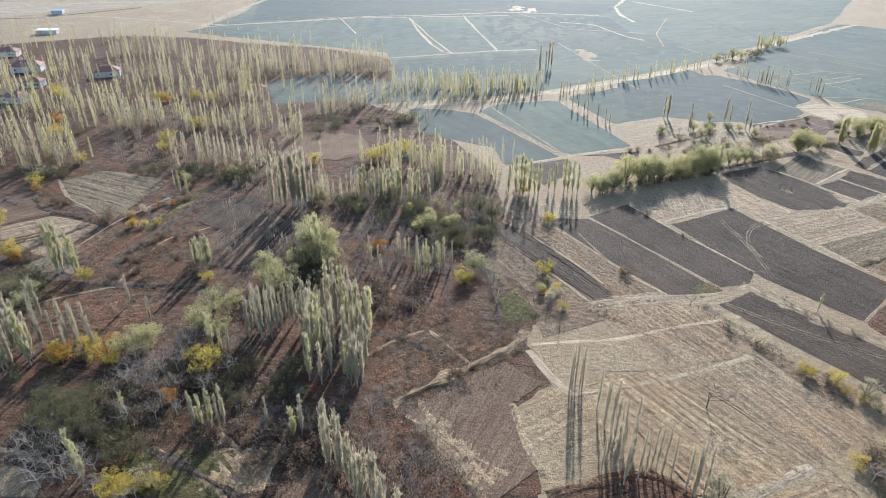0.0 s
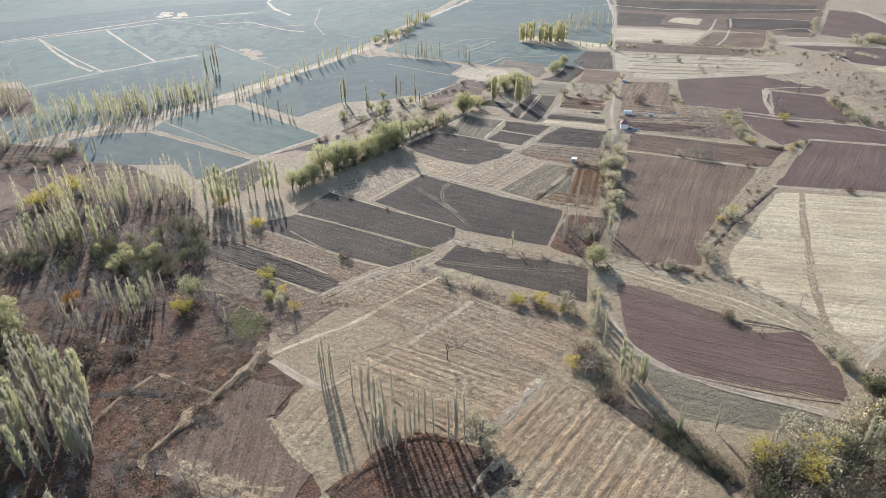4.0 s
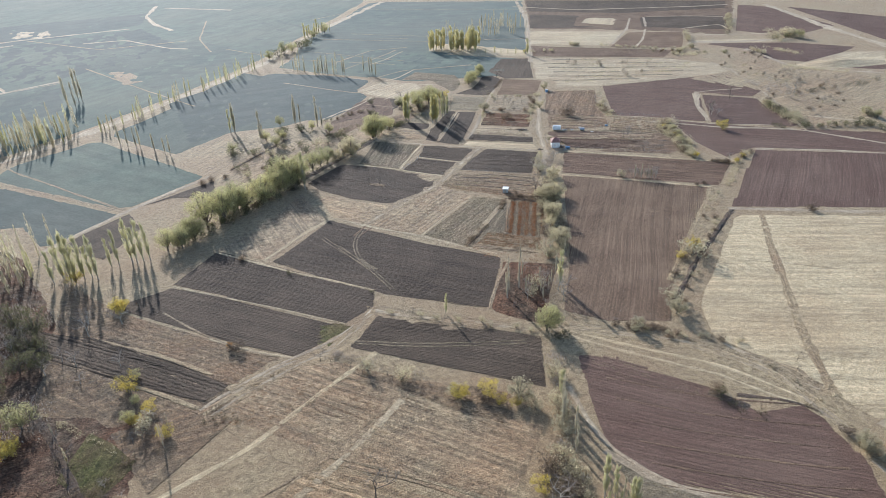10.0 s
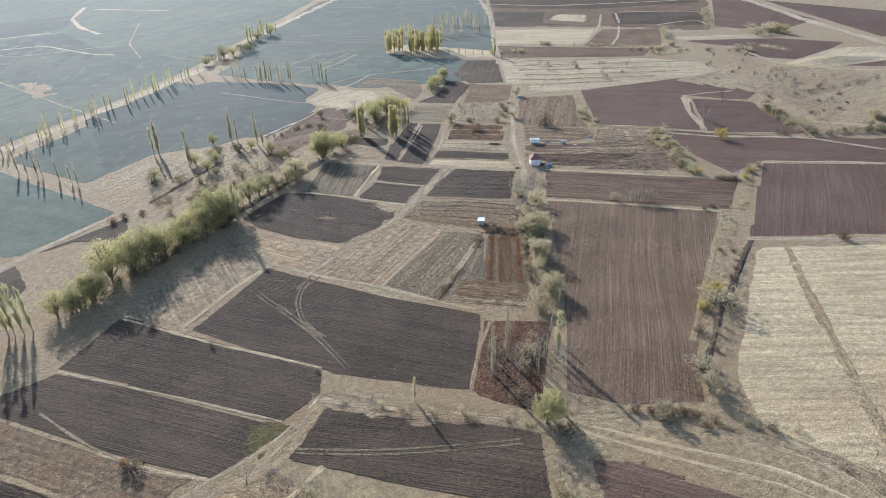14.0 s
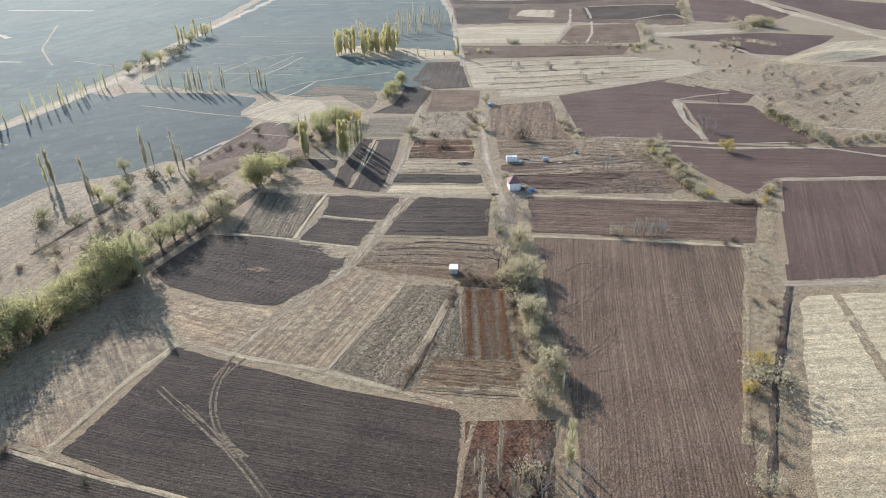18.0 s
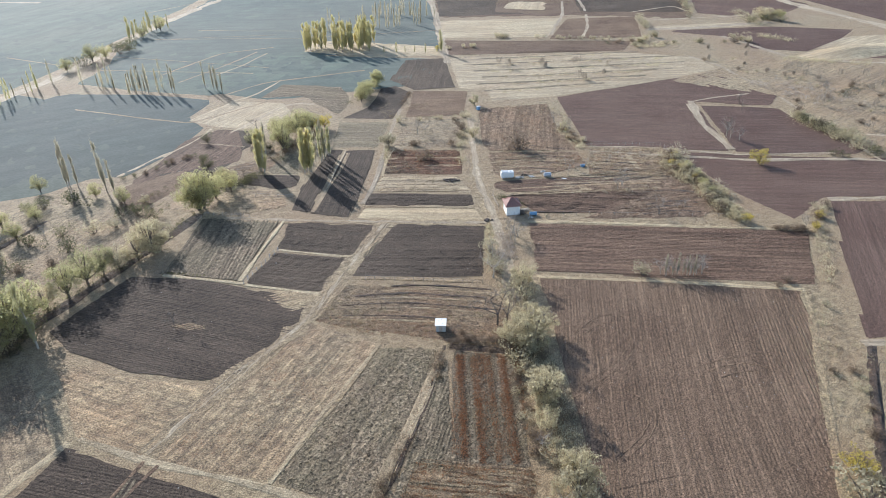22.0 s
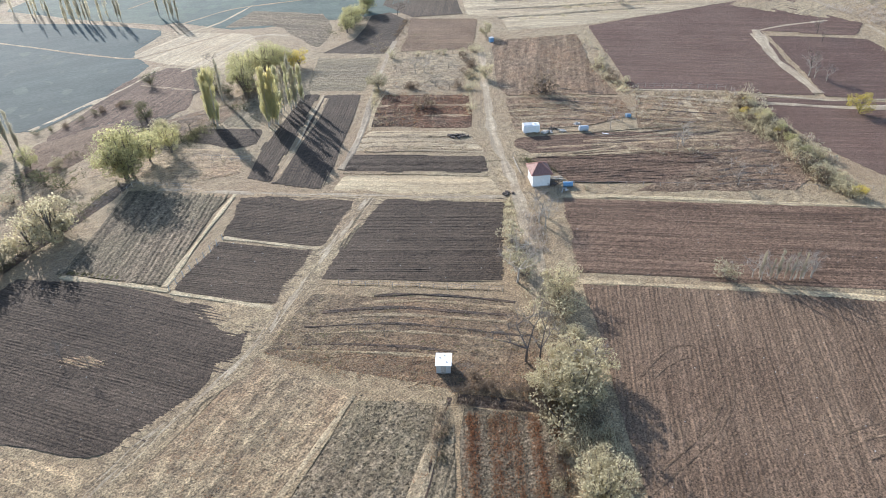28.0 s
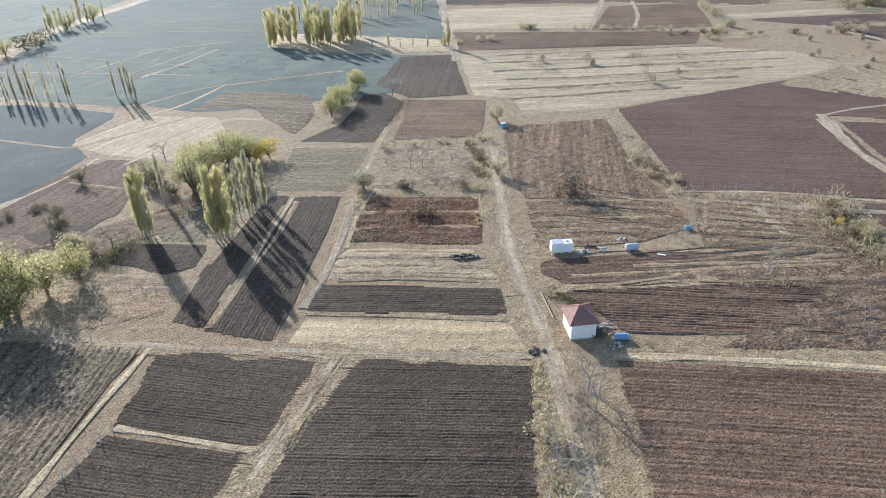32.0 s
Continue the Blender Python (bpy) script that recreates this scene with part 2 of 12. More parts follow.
LEAF = {
    "poplar": leafy("poplar_leaves", (0.38, 0.355, 0.195), (0.56, 0.53, 0.32), 0.64),
    "gold": leafy("golden_leaves", (0.50, 0.445, 0.20), (0.68, 0.61, 0.34)),
    "faded": leafy("faded_poplar_leaves", (0.36, 0.315, 0.22), (0.54, 0.485, 0.36), 0.64),
    "pole": leafy("beige_twigs", (0.36, 0.30, 0.205), (0.56, 0.48, 0.34), 0.65),
    "willow": leafy("willow_leaves", (0.33, 0.31, 0.15), (0.54, 0.505, 0.28), 0.68),
    "yellow": leafy("yellow_leaves", (0.46, 0.355, 0.075), (0.67, 0.545, 0.15)),
    "orange": leafy("orange_leaves", (0.45, 0.20, 0.04), (0.62, 0.33, 0.07)),
    "dark": leafy("dark_green_leaves", (0.085, 0.085, 0.045), (0.19, 0.18, 0.095)),
    "rust": leafy("rusty_leaves", (0.14, 0.105, 0.075), (0.30, 0.225, 0.165)),
    "pale": leafy("pale_bush_leaves", (0.385, 0.338, 0.22), (0.585, 0.518, 0.36), 0.65),
    "twig": leafy("twigs", (0.22, 0.18, 0.145), (0.38, 0.325, 0.27), 0.3),
    "greytwig": leafy("grey_twigs", (0.36, 0.30, 0.255), (0.56, 0.49, 0.43), 0.3),
    "tuft": leafy("dry_tufts", (0.30, 0.235, 0.15), (0.52, 0.43, 0.29), 0.4),
    "tuft_rust": leafy("rusty_plants", (0.20, 0.085, 0.045), (0.41, 0.205, 0.10), 0.4),
    "tuft_green": leafy("green_weeds", (0.13, 0.14, 0.05), (0.26, 0.26, 0.11), 0.4),
}
WHITE = plain("white_plaster", (0.78, 0.77, 0.74), 0.7, 0.06, 2.0)
TILE = plain("roof_tile", (0.27, 0.14, 0.11), 0.75, 0.3, 3.0, 0.3)
RIDGE = plain("ridge_tile", (0.44, 0.21, 0.16), 0.75, 0.2, 3.0, 0.3)
WOOD = plain("weathered_wood", (0.42, 0.36, 0.29), 0.85, 0.3, 4.0, 0.4)
DARKWOOD = plain("dark_wood", (0.09, 0.065, 0.05), 0.8, 0.3, 4.0, 0.4)
BLUE = plain("blue_plastic", (0.16, 0.30, 0.45), 0.4, 0.15, 3.0)
STONE = plain("field_stone", (0.42, 0.39, 0.35), 0.85, 0.25, 1.5, 0.4)
GREY = plain("grey_metal", (0.42, 0.44, 0.46), 0.5, 0.15, 2.0)
GLASS_DARK = plain("dark_pane", (0.03, 0.035, 0.04), 0.15, 0.1, 2.0)
CONCRETE = plain("concrete", (0.5, 0.48, 0.44), 0.85, 0.15, 1.0, 0.3)


# ---- ground, fields and tracks ----
def mesh_object(name, verts, faces, material, parent=None, smooth=False):
    me = bpy.data.meshes.new(name)
    me.from_pydata([tuple(v) for v in verts], [], faces)
    me.materials.append(material)
    if smooth:
        me.polygons.foreach_set("use_smooth", [True] * len(me.polygons))
    ob = new(name, me)
    ob.parent = parent
    return ob


def lay_rows(ob, coords):
    """Gives each vertex its place along and across the rows, for the streaks that a plough or wheel leaves."""
    at = ob.data.attributes.new("lay", "FLOAT_VECTOR", "POINT")
    at.data.foreach_set("vector", np.array([(a, b, 0.0) for a, b in coords], dtype=np.float32).ravel())


def spans(poly, y):
    """Where the line at that y lies inside a polygon."""
    xs = []
    for (x0, y0), (x1, y1) in zip(poly, poly[1:] + poly[:1]):
        if (y0 > y) != (y1 > y):
            xs.append(x0 + (y - y0) / (y1 - y0) * (x1 - x0))
    xs.sort()
    return list(zip(xs[::2], xs[1::2]))


def wobbly(pts, amount, step=4.0):
    """A polygon's edge, uneven as a field's edge is."""
    out = []
    step = min(step, sum(math.dist(a, b) for a, b in zip(pts, pts[1:] + pts[:1])) / 24)
    for (x0, y0), (x1, y1) in zip(pts, pts[1:] + pts[:1]):
        n = max(1, int(math.hypot(x1 - x0, y1 - y0) / step))
        for i in range(n):
            x, y = x0 + (x1 - x0) * i / n, y0 + (y1 - y0) * i / n
            w = (noise.noise_vector((x * 0.15, y * 0.15, 3.0)) + noise.noise_vector((x * 0.5, y * 0.5, 6.0)) * 0.5) * amount
            out.append((x + w.x, y + w.y))
    return out


FIELDS = []
HEIGHT = {}


def raise_ground(verts, faces):
    """Notes how high a layer of ground lies in each square metre, for the tracks that are laid on it."""
    layer = {}
    for face in faces:
        xs, ys = [verts[i][0] for i in face], [verts[i][1] for i in face]
        z = sum(verts[i][2] for i in face) / len(face)
        for gx in range(math.floor(min(xs)), math.floor(max(xs)) + 1):
            for gy in range(math.floor(min(ys)), math.floor(max(ys)) + 1):
                layer.setdefault((gx, gy), []).append(z)
    for key, zs in layer.items():
        HEIGHT[key] = max(HEIGHT.get(key, 0.0), sum(zs) / len(zs))


def ground_at(x, y):
    near = [HEIGHT.get((math.floor(x + dx), math.floor(y + dy)), 0.0) for dx in (-0.5, 0.5) for dy in (-0.5, 0.5)]
    return sum(near) / 4


def layer_height(lift):
    """Layers lie close on one another, the upper ones only a little higher."""
    return lift if lift < 0.07 else 0.07 + (lift - 0.07) * 0.3


def edge_distance(x, y, pts):
    best = 1e9
    for (x0, y0), (x1, y1) in zip(pts, pts[1:] + pts[:1]):
        dx, dy = x1 - x0, y1 - y0
        f = max(0.0, min(1.0, ((x - x0) * dx + (y - y0) * dy) / (dx * dx + dy * dy + 1e-9)))
        best = min(best, (x - x0 - f * dx) ** 2 + (y - y0 - f * dy) ** 2)
    return math.sqrt(best)


def field(name, label, material, pts, row=0.0, gap=0.7, height=0.08, lift=0.03, bend=1.2, rag=0.5, length=1.6):
    """A ploughed field whose furrows are real ridges, row degrees from +x, gap metres apart."""
    a = radians(row)
    ca, sa_ = math.cos(a), math.sin(a)
    edge = [(x * ca + y * sa_, -x * sa_ + y * ca) for x, y in wobbly(pts, rag)]
    lo, hi = min(p[1] for p in edge), max(p[1] for p in edge)
    verts, faces, coords = [], [], []
    rng = random.Random(len(FIELDS) + 7)
    profile = ((-0.04, 0.0), (0.38, 1.0), (0.62, 0.85), (1.04, 0.0))
    k = len(profile)
    y = lo
    while y < hi:
        low, high = spans(edge, y + gap * 0.02), spans(edge, y + gap * 0.98)
        if len(low) != len(high):
            low = high = spans(edge, y + gap / 2)
        for (a0, a1), (b0, b1) in zip(low, high):
            j0, j1 = rng.uniform(-0.2, 0.2), rng.uniform(-0.2, 0.2)
            n = max(1, int((a1 - a0) / length))
            base = len(verts)
            tall = height * rng.uniform(0.35, 1.4)
            for i in range(n + 1):
                x = a0 + (a1 - a0) * i / n
                side = bend * noise.noise((x * 0.02, y * 0.02, 5.0)) + gap * 0.22 * noise.noise((x * 0.35, y * 0.5, 2.0))
                for v, h in profile:
                    yy = y + v * gap
                    e0, e1 = a0 + (b0 - a0) * v + j0, a1 + (b1 - a1) * v + j1
                    x = e0 + (e1 - e0) * i / n
                    z = layer_height(lift) + h * tall * max(0.1, 0.8 + 0.9 * noise.noise((x * 0.7, yy * 0.7, 1.0)))
                    coords.append((x, yy))
                    verts.append((x * ca - (yy + side) * sa_, x * sa_ + (yy + side) * ca, z))
            for i in range(n):
                for j in range(k - 1):
                    p = base + i * k + j
                    faces.append((p, p + k, p + k + 1, p + 1))
        y += gap
    ob = mesh_object(name, verts, faces, material)
    lay_rows(ob, coords)
    raise_ground(verts, faces)
    FIELDS.append(ob)
    return tagged(ob, label, "field", kind="structure")


def patch(name, label, material, pts, row=0.0, gap=2.0, height=0.1, lift=0.03, rag=0.6, rows=0.4, cell=1.0):
    """Rough ground: one sheet of humps and hollows, with faint old rows gap metres apart."""
    a = radians(row + 37.0)
    rc, rs = math.cos(radians(row)), math.sin(radians(row))
    ca, sa_ = math.cos(a), math.sin(a)
    edge = [(x * ca + y * sa_, -x * sa_ + y * ca) for x, y in wobbly(pts, rag)]
    lo, hi = min(p[1] for p in edge), max(p[1] for p in edge)
    count = max(1, math.ceil((hi - lo) / cell))
    verts, faces, seen, coords = [], [], {}, []

    def corner(x, yi, rim=False):
        key = (round(x, 2), yi)
        if key not in seen:
            y = lo + (hi - lo) * yi / count
            wx, wy = x * ca - y * sa_, x * sa_ + y * ca
            lump = 0.5 + 0.6 * noise.noise((wx * 0.45, wy * 0.45, 4.0)) + 0.5 * noise.noise((wx * 0.12, wy * 0.12, 8.0))
            u, w = wx * rc + wy * rs, wy * rc - wx * rs
            wave = math.cos(6.283 * (w + 0.5 * gap * noise.noise((u * 0.08, w * 0.08, 2.0))) / gap)
            wave *= max(0.0, 0.6 + noise.noise((u * 0.1, w * 0.25, 6.0)))
            seen[key] = len(verts)
            coords.append((u, w))
            d = edge_distance(wx, wy, pts)
            verts.append((wx, wy, -0.01 if rim else layer_height(lift) * min(1.0, 0.4 + d) + height * min(1.0, d / 2.5) * max(0.0, lump + rows * wave)))
        return seen[key]

    for yi in range(count):
        tall = (hi - lo) / count
        low, high = spans(edge, lo + tall * (yi + 0.001)), spans(edge, lo + tall * (yi + 0.999))
        if len(low) != len(high):
            low = high = spans(edge, lo + tall * (yi + 0.5))
        for (a0, a1), (b0, b1) in zip(low, high):
            i0, i1 = math.ceil(max(a0, b0) / cell), math.floor(min(a1, b1) / cell)
            inner = [i * cell for i in range(i0, i1 + 1)]
            below, above = [a0] + inner + [a1], [b0] + inner + [b1]
            for k in range(len(below) - 1):
                last = len(below) - 2
                lo_rim, hi_rim = yi == 0, yi == count - 1
                ring = [corner(below[k], yi, lo_rim or k == 0), corner(below[k + 1], yi, lo_rim or k == last),
                        corner(above[k + 1], yi + 1, hi_rim or k == last), corner(above[k], yi + 1, hi_rim or k == 0)]
                ring = [q for q, r in zip(ring, ring[1:] + ring[:1]) if q != r]
                if len(ring) > 2:
                    faces.append(tuple(ring))
    ob = mesh_object(name, verts, faces, material, smooth=True)
    lay_rows(ob, coords)
    raise_ground(verts, faces)
    FIELDS.append(ob)
    return tagged(ob, label, "field", kind="structure")


def strip(name, label, material, pts, width, lift=0.05, crown=0.05, category="track", kind="structure", ragged=0.8):
    """A track, balk or ditch that follows a line, with a crowned, uneven cross-section."""
    line = []
    for (x0, y0), (x1, y1) in zip(pts, pts[1:]):
        n = max(1, int(math.hypot(x1 - x0, y1 - y0) / 2.5))
        line += [(x0 + (x1 - x0) * i / n, y0 + (y1 - y0) * i / n) for i in range(n)]
    line.append(pts[-1])
    for _ in range(3):
        line = [line[0]] + [((a[0] + 2 * b[0] + c[0]) / 4, (a[1] + 2 * b[1] + c[1]) / 4) for a, b, c in zip(line, line[1:], line[2:])] + [line[-1]]
    verts, faces, coords = [], [], []
    along = 0.0
    bank = category == "bank"
    cuts = (-0.56, -0.32, -0.17, 0.0, 0.17, 0.32, 0.56) if bank else (-0.54, -0.38, -0.18, 0.0, 0.18, 0.38, 0.54)
    tops = (0.0, 0.5, 0.9, 1.0, 0.9, 0.5, 0.0) if bank else (0.0, 0.8, 0.7, 1.0, 0.7, 0.8, 0.0)
    for i, (x, y) in enumerate(line):
        a, b = line[max(0, i - 1)], line[min(len(line) - 1, i + 1)]
        dx, dy = b[0] - a[0], b[1] - a[1]
        d = math.hypot(dx, dy) or 1.0
        along += d / 2
        w = width * (1 + ragged * noise.noise((x * 0.2, y * 0.2, 9.0)))
        sides = sorted(c * w + ragged * width * 0.2 * noise.noise((x * 0.5, y * 0.5, c * 9)) + ragged * 0.5 * noise.noise((x * 0.06, y * 0.06, 3.0)) for c in cuts)
        for q, (c, h, s) in enumerate(zip(cuts, tops, sides)):
            coords.append((along, c * width * 2 + len(pts) * 7))
            lump = (min(1.0, (i + 0.3) / 4, (len(line) - 0.7 - i) / 4) if bank else 1.0) * (1.0 + 0.35 * noise.noise((x * 0.18, y * 0.18, 5.0))) + (0.4 if bank else 0.08) * noise.noise((x * 0.6, y * 0.6, c * 4))
            vx, vy = x - dy / d * s, y + dx / d * s
            base = ground_at(vx, vy)
            if bank:
                z = -0.01 if q in (0, 6) else base + max(0.02, lift * h * lump)
            else:
                z = base - 0.025 if q in (0, 6) else base + 0.006 + (lift * 1000 % 34) / 2000 + 0.02 * h * lump
            verts.append((vx, vy, z))
    for i in range(len(line) - 1):
        for j in range(6):
            p = i * 7 + j
            faces.append((p, p + 7, p + 8, p + 1))
    ob = mesh_object(name, verts, faces, material)
    lay_rows(ob, coords)
    return tagged(ob, label, category, kind=kind)


ground_verts, ground_faces = [], []
steps = [-3000, -1200, -500] + list(range(-300, 801, 50)) + [1200, 2000, 4000]
for gy in steps:
    for gx in steps:
        ground_verts.append((gx, gy, 0.0))
gn = len(steps)
for j in range(gn - 1):
    for i in range(gn - 1):
        ground_faces.append((j * gn + i, j * gn + i + 1, (j + 1) * gn + i + 1, (j + 1) * gn + i))
ground = tagged(mesh_object("ground", ground_verts, ground_faces, GRASS), "dry straw-coloured autumn grassland on a wide valley floor", "ground", kind="structure")


def mound(name, label, material, x, y, wide, tall, turn):
    """A low hillock, longer than wide, with an uneven top."""
    n = 26
    verts, faces, coords = [], [], []
    ca, sa_ = math.cos(radians(turn)), math.sin(radians(turn))
    for j in range(n + 1):
        for i in range(n + 1):
            u, v = 2 * i / n - 1, 2 * j / n - 1
            r = math.hypot(u, v)
            z = tall * (0.5 + 0.5 * math.cos(math.pi * min(1.0, r))) * (1 + 0.35 * noise.noise((u * 2, v * 2, 7.0))) - 0.02
            px_, py_ = u * wide * 2.2, v * wide * 0.7
            coords.append((px_, py_))
            verts.append((x + px_ * ca - py_ * sa_, y + px_ * sa_ + py_ * ca, z))
    for j in range(n):
        for i in range(n):
            p = j * (n + 1) + i
            faces.append((p, p + 1, p + n + 2, p + n + 1))
    ob = mesh_object(name, verts, faces, material, smooth=True)
    lay_rows(ob, coords)
    return tagged(ob, label, "hill", kind="structure")


# ---- trees and bushes ----
def sticks(segments, sides=4):
    """Tapered sticks from (start, end, radius, end radius)."""
    verts, faces = [], []
    for p, q, r0, r1 in segments:
        d = (q - p).normalized()
        u = d.orthogonal().normalized()
        v = d.cross(u)
        base = len(verts)
        for c, rad in ((p, r0), (q, r1)):
            for k in range(sides):
                a = 2 * math.pi * k / sides
                verts.append(c + (u * math.cos(a) + v * math.sin(a)) * rad)
        for k in range(sides):
            faces.append((base + k, base + (k + 1) % sides, base + sides + (k + 1) % sides, base + sides + k))
    return verts, faces


def leaves(points, size, rng, upright=0.0, slim=0.4):
    """A small leaf spray at each point, turned at random."""
    n = len(points)
    nrm = rng.normal(size=(n, 3))
    nrm[:, 2] *= 1.0 - upright
    nrm /= np.linalg.norm(nrm, axis=1)[:, None]
    t = np.cross(nrm, rng.normal(size=(n, 3)))
    if upright:
        t = t * (1 - upright) + np.array((0, 0, 1.0)) * upright
    t /= np.linalg.norm(t, axis=1)[:, None]
    b = np.cross(nrm, t)
    s = size * rng.uniform(0.6, 1.4, size=(n, 1))
    long = s * (1 + upright)
    v = np.stack([points - t * long * 0.5 - b * s * slim * 0.6, points + b * s * slim + nrm * s * 0.12, points + t * long * 0.5], axis=1).reshape(-1, 3)
    f = [(3 * i, 3 * i + 1, 3 * i + 2) for i in range(n)]
    return v, f


def blob_points(rng, clumps, n):
    """Points near the skins of clumps (x, y, z, radius), so that the crown has gaps and an uneven outline."""
    w = np.array([c[3] ** 2 for c in clumps])
    pick = rng.choice(len(clumps), n, p=w / w.sum())
    c = np.array(clumps)[pick]
    d = rng.normal(size=(n, 3))
    d /= np.linalg.norm(d, axis=1)[:, None]
    r = c[:, 3:4] * rng.uniform(0.55, 1.08, size=(n, 1)) ** 0.6
    p = c[:, :3] + d * r * np.array((1, 1, 0.85))
    p[:, 2] = np.maximum(p[:, 2], 0.15)
    return p


def grow_poplar(rng, h, leafiness, size, width):
    """Trunk with steep limbs, and points along them for the crown."""
    segs, pts = [], []
    lean = Vector((rng.uniform(-0.3, 0.3), rng.uniform(-0.3, 0.3), 0))
    top = lean + Vector((0, 0, h * 0.93))
    segs.append((Vector((0, 0, -0.3)), lean * 0.3 + Vector((0, 0, h * 0.45)), h * 0.0125, h * 0.0085))
    segs.append((lean * 0.3 + Vector((0, 0, h * 0.45)), top, h * 0.0085, h * 0.002))
    for i in range(38):
        z = h * (0.05 + 0.8 * rng.uniform() ** 1.3)
        a = rng.uniform(0, 6.283)
        f = z / h
        ln = h * rng.uniform(0.14, 0.26) * (1.1 - 0.7 * f)
        out = width * rng.uniform(0.6, 1.0) * (math.sin(math.pi * min(1, f * 0.72 + 0.25)) ** 0.7)
        p = lean * f + Vector((0, 0, z))
        q = p + Vector((math.cos(a) * out, math.sin(a) * out, ln))
        segs.append((p, q, h * 0.0035, h * 0.001))
        for k in range(leafiness):
            s = rng.uniform(0.25, 1.12)
            pts.append(np.array(p.lerp(q, s)) + rng.normal(size=3) * (0.14, 0.14, 0.3))
    return segs, np.array(pts)


def grow_broad(rng, h, spread, limbs=8, low=0.1):
    """Short trunk with spreading limbs; the clumps of the crown sit along them, the lowest near the ground."""
    segs, clumps = [], []
    fork = Vector((rng.uniform(-0.2, 0.2), rng.uniform(-0.2, 0.2), h * low))
    segs.append((Vector((0, 0, -0.3)), fork, h * 0.035, h * 0.028))
    for i in range(limbs):
        a = 6.283 * (i + rng.uniform(-0.35, 0.35)) / limbs
        out = spread * rng.uniform(0.4, 1.0)
        mid = fork + Vector((math.cos(a) * out * 0.5, math.sin(a) * out * 0.5, h * rng.uniform(0.1, 0.36)))
        end = mid + Vector((math.cos(a) * out * 0.4, math.sin(a) * out * 0.4, h * rng.uniform(0.05, 0.36)))
        segs += [(fork, mid, h * 0.018, h * 0.011), (mid, end, h * 0.011, h * 0.004)]
        clumps.append((*end, spread * rng.uniform(0.22, 0.4)))
        clumps.append((*(mid + Vector(rng.normal(size=3)) * spread * 0.12), spread * rng.uniform(0.25, 0.4)))
        for k in range(4):
            b = a + rng.uniform(-1.0, 1.0)
            tip = mid.lerp(end, rng.uniform(0.0, 1)) + Vector((math.cos(b), math.sin(b), rng.uniform(-0.7, 0.9))) * spread * 0.32
            segs.append((mid.lerp(end, 0.4), tip, h * 0.006, h * 0.002))
            clumps.append((*tip, spread * rng.uniform(0.14, 0.26)))
    for k in range(3):
        top = fork + Vector((rng.uniform(-0.3, 0.3) * spread, rng.uniform(-0.3, 0.3) * spread, h * rng.uniform(0.5, 0.72)))
        segs.append((fork, top, h * 0.018, h * 0.005))
        clumps.append((*top, spread * rng.uniform(0.22, 0.34)))
    return segs, clumps


def grow_bare(rng, h, spread):
    """A leafless tree: limbs that fork three times, and a haze of twigs."""
    segs, twigs = [], []
    tips = [(Vector((0, 0, -0.3)), Vector((rng.uniform(-0.15, 0.15), rng.uniform(-0.15, 0.15), h * 0.28)), h * 0.022)]
    for level in range(4):
        grown = []
        for p, q, rad in tips:
            segs.append((p, q, rad, rad * 0.6)) if level < 3 else twigs.append((p, q, max(0.012, rad), 0.006))
            for k in range(3 if level == 0 else (3 if level < 3 else 0)):
                way = (q - p).normalized() * 0.7 + Vector((rng.normal(), rng.normal(), rng.uniform(0.1, 0.7)))
                way.normalize()
                way.x *= spread / h * 2
                way.y *= spread / h * 2
                grown.append((q, q + way * h * (0.27, 0.2, 0.16)[min(level, 2)] * rng.uniform(0.7, 1.2), rad * 0.55))
        if level < 3:
            tips = grown
    for p, q, rad, end in list(twigs):
        for k in range(5):
            s = p.lerp(q, rng.uniform(0.1, 1))
            twigs.append((s, s + (q - p).normalized() * h * 0.05 + Vector(rng.normal(size=3)) * h * 0.055, 0.012, 0.004))
    return segs, twigs


# kind: (name, how it grows, leaf, height, spread, label, category)
KINDS = {
    "poplar": ("poplar_tree", "poplar", "poplar", 14.0, 0.95, "tall slender poplar with thin yellow-green autumn leaves", "tree"),
    "gold": ("golden_poplar", "poplar", "gold", 13.0, 1.15, "tall slender poplar with golden yellow autumn leaves", "tree"),
    "faded": ("faded_poplar", "poplar", "faded", 14.0, 0.62, "tall slender poplar, nearly bare, with faded beige leaves", "tree"),
    "pole": ("bare_poplar", "poplar", "pole", 13.0, 0.38, "thin leafless poplar with upright pale twigs", "tree"),
    "willow": ("willow_tree", "broad", "willow", 8.0, 3.6, "broad willow with a dense pale grey-green crown", "tree"),
    "darkwillow": ("green_tree", "broad", "dark", 7.0, 3.2, "broad dark green tree in the shady orchard", "tree"),
    "yellow": ("yellow_tree", "broad", "yellow", 4.5, 2.4, "small round fruit tree with bright yellow leaves", "tree"),
    "orange": ("orange_tree", "broad", "orange", 5.0, 2.2, "small round tree with orange autumn leaves", "tree"),
    "bare": ("bare_fruit_tree", "bare", "twig", 5.0, 2.8, "leafless fruit tree with spreading brown branches", "tree"),
    "greybare": ("bare_grey_tree", "bare", "greytwig", 6.0, 3.0, "leafless tree with pale grey twigs", "tree"),
    "bush": ("green_bush", "bush", "dark", 2.6, 1.9, "dense dark green bush in rough grass", "bush"),
    "rust": ("brown_bush", "bush", "rust", 1.8, 1.5, "low rusty brown autumn bush in rough grass", "bush"),
    "pale": ("pale_bush", "bush", "pale", 2.4, 1.7, "pale yellowish grey bush in dry grass", "bush"),
    "hedge": ("hedge_tree", "broad", "pale", 6.0, 2.7, "bushy pale green tree in the hedgerow", "tree"),
}
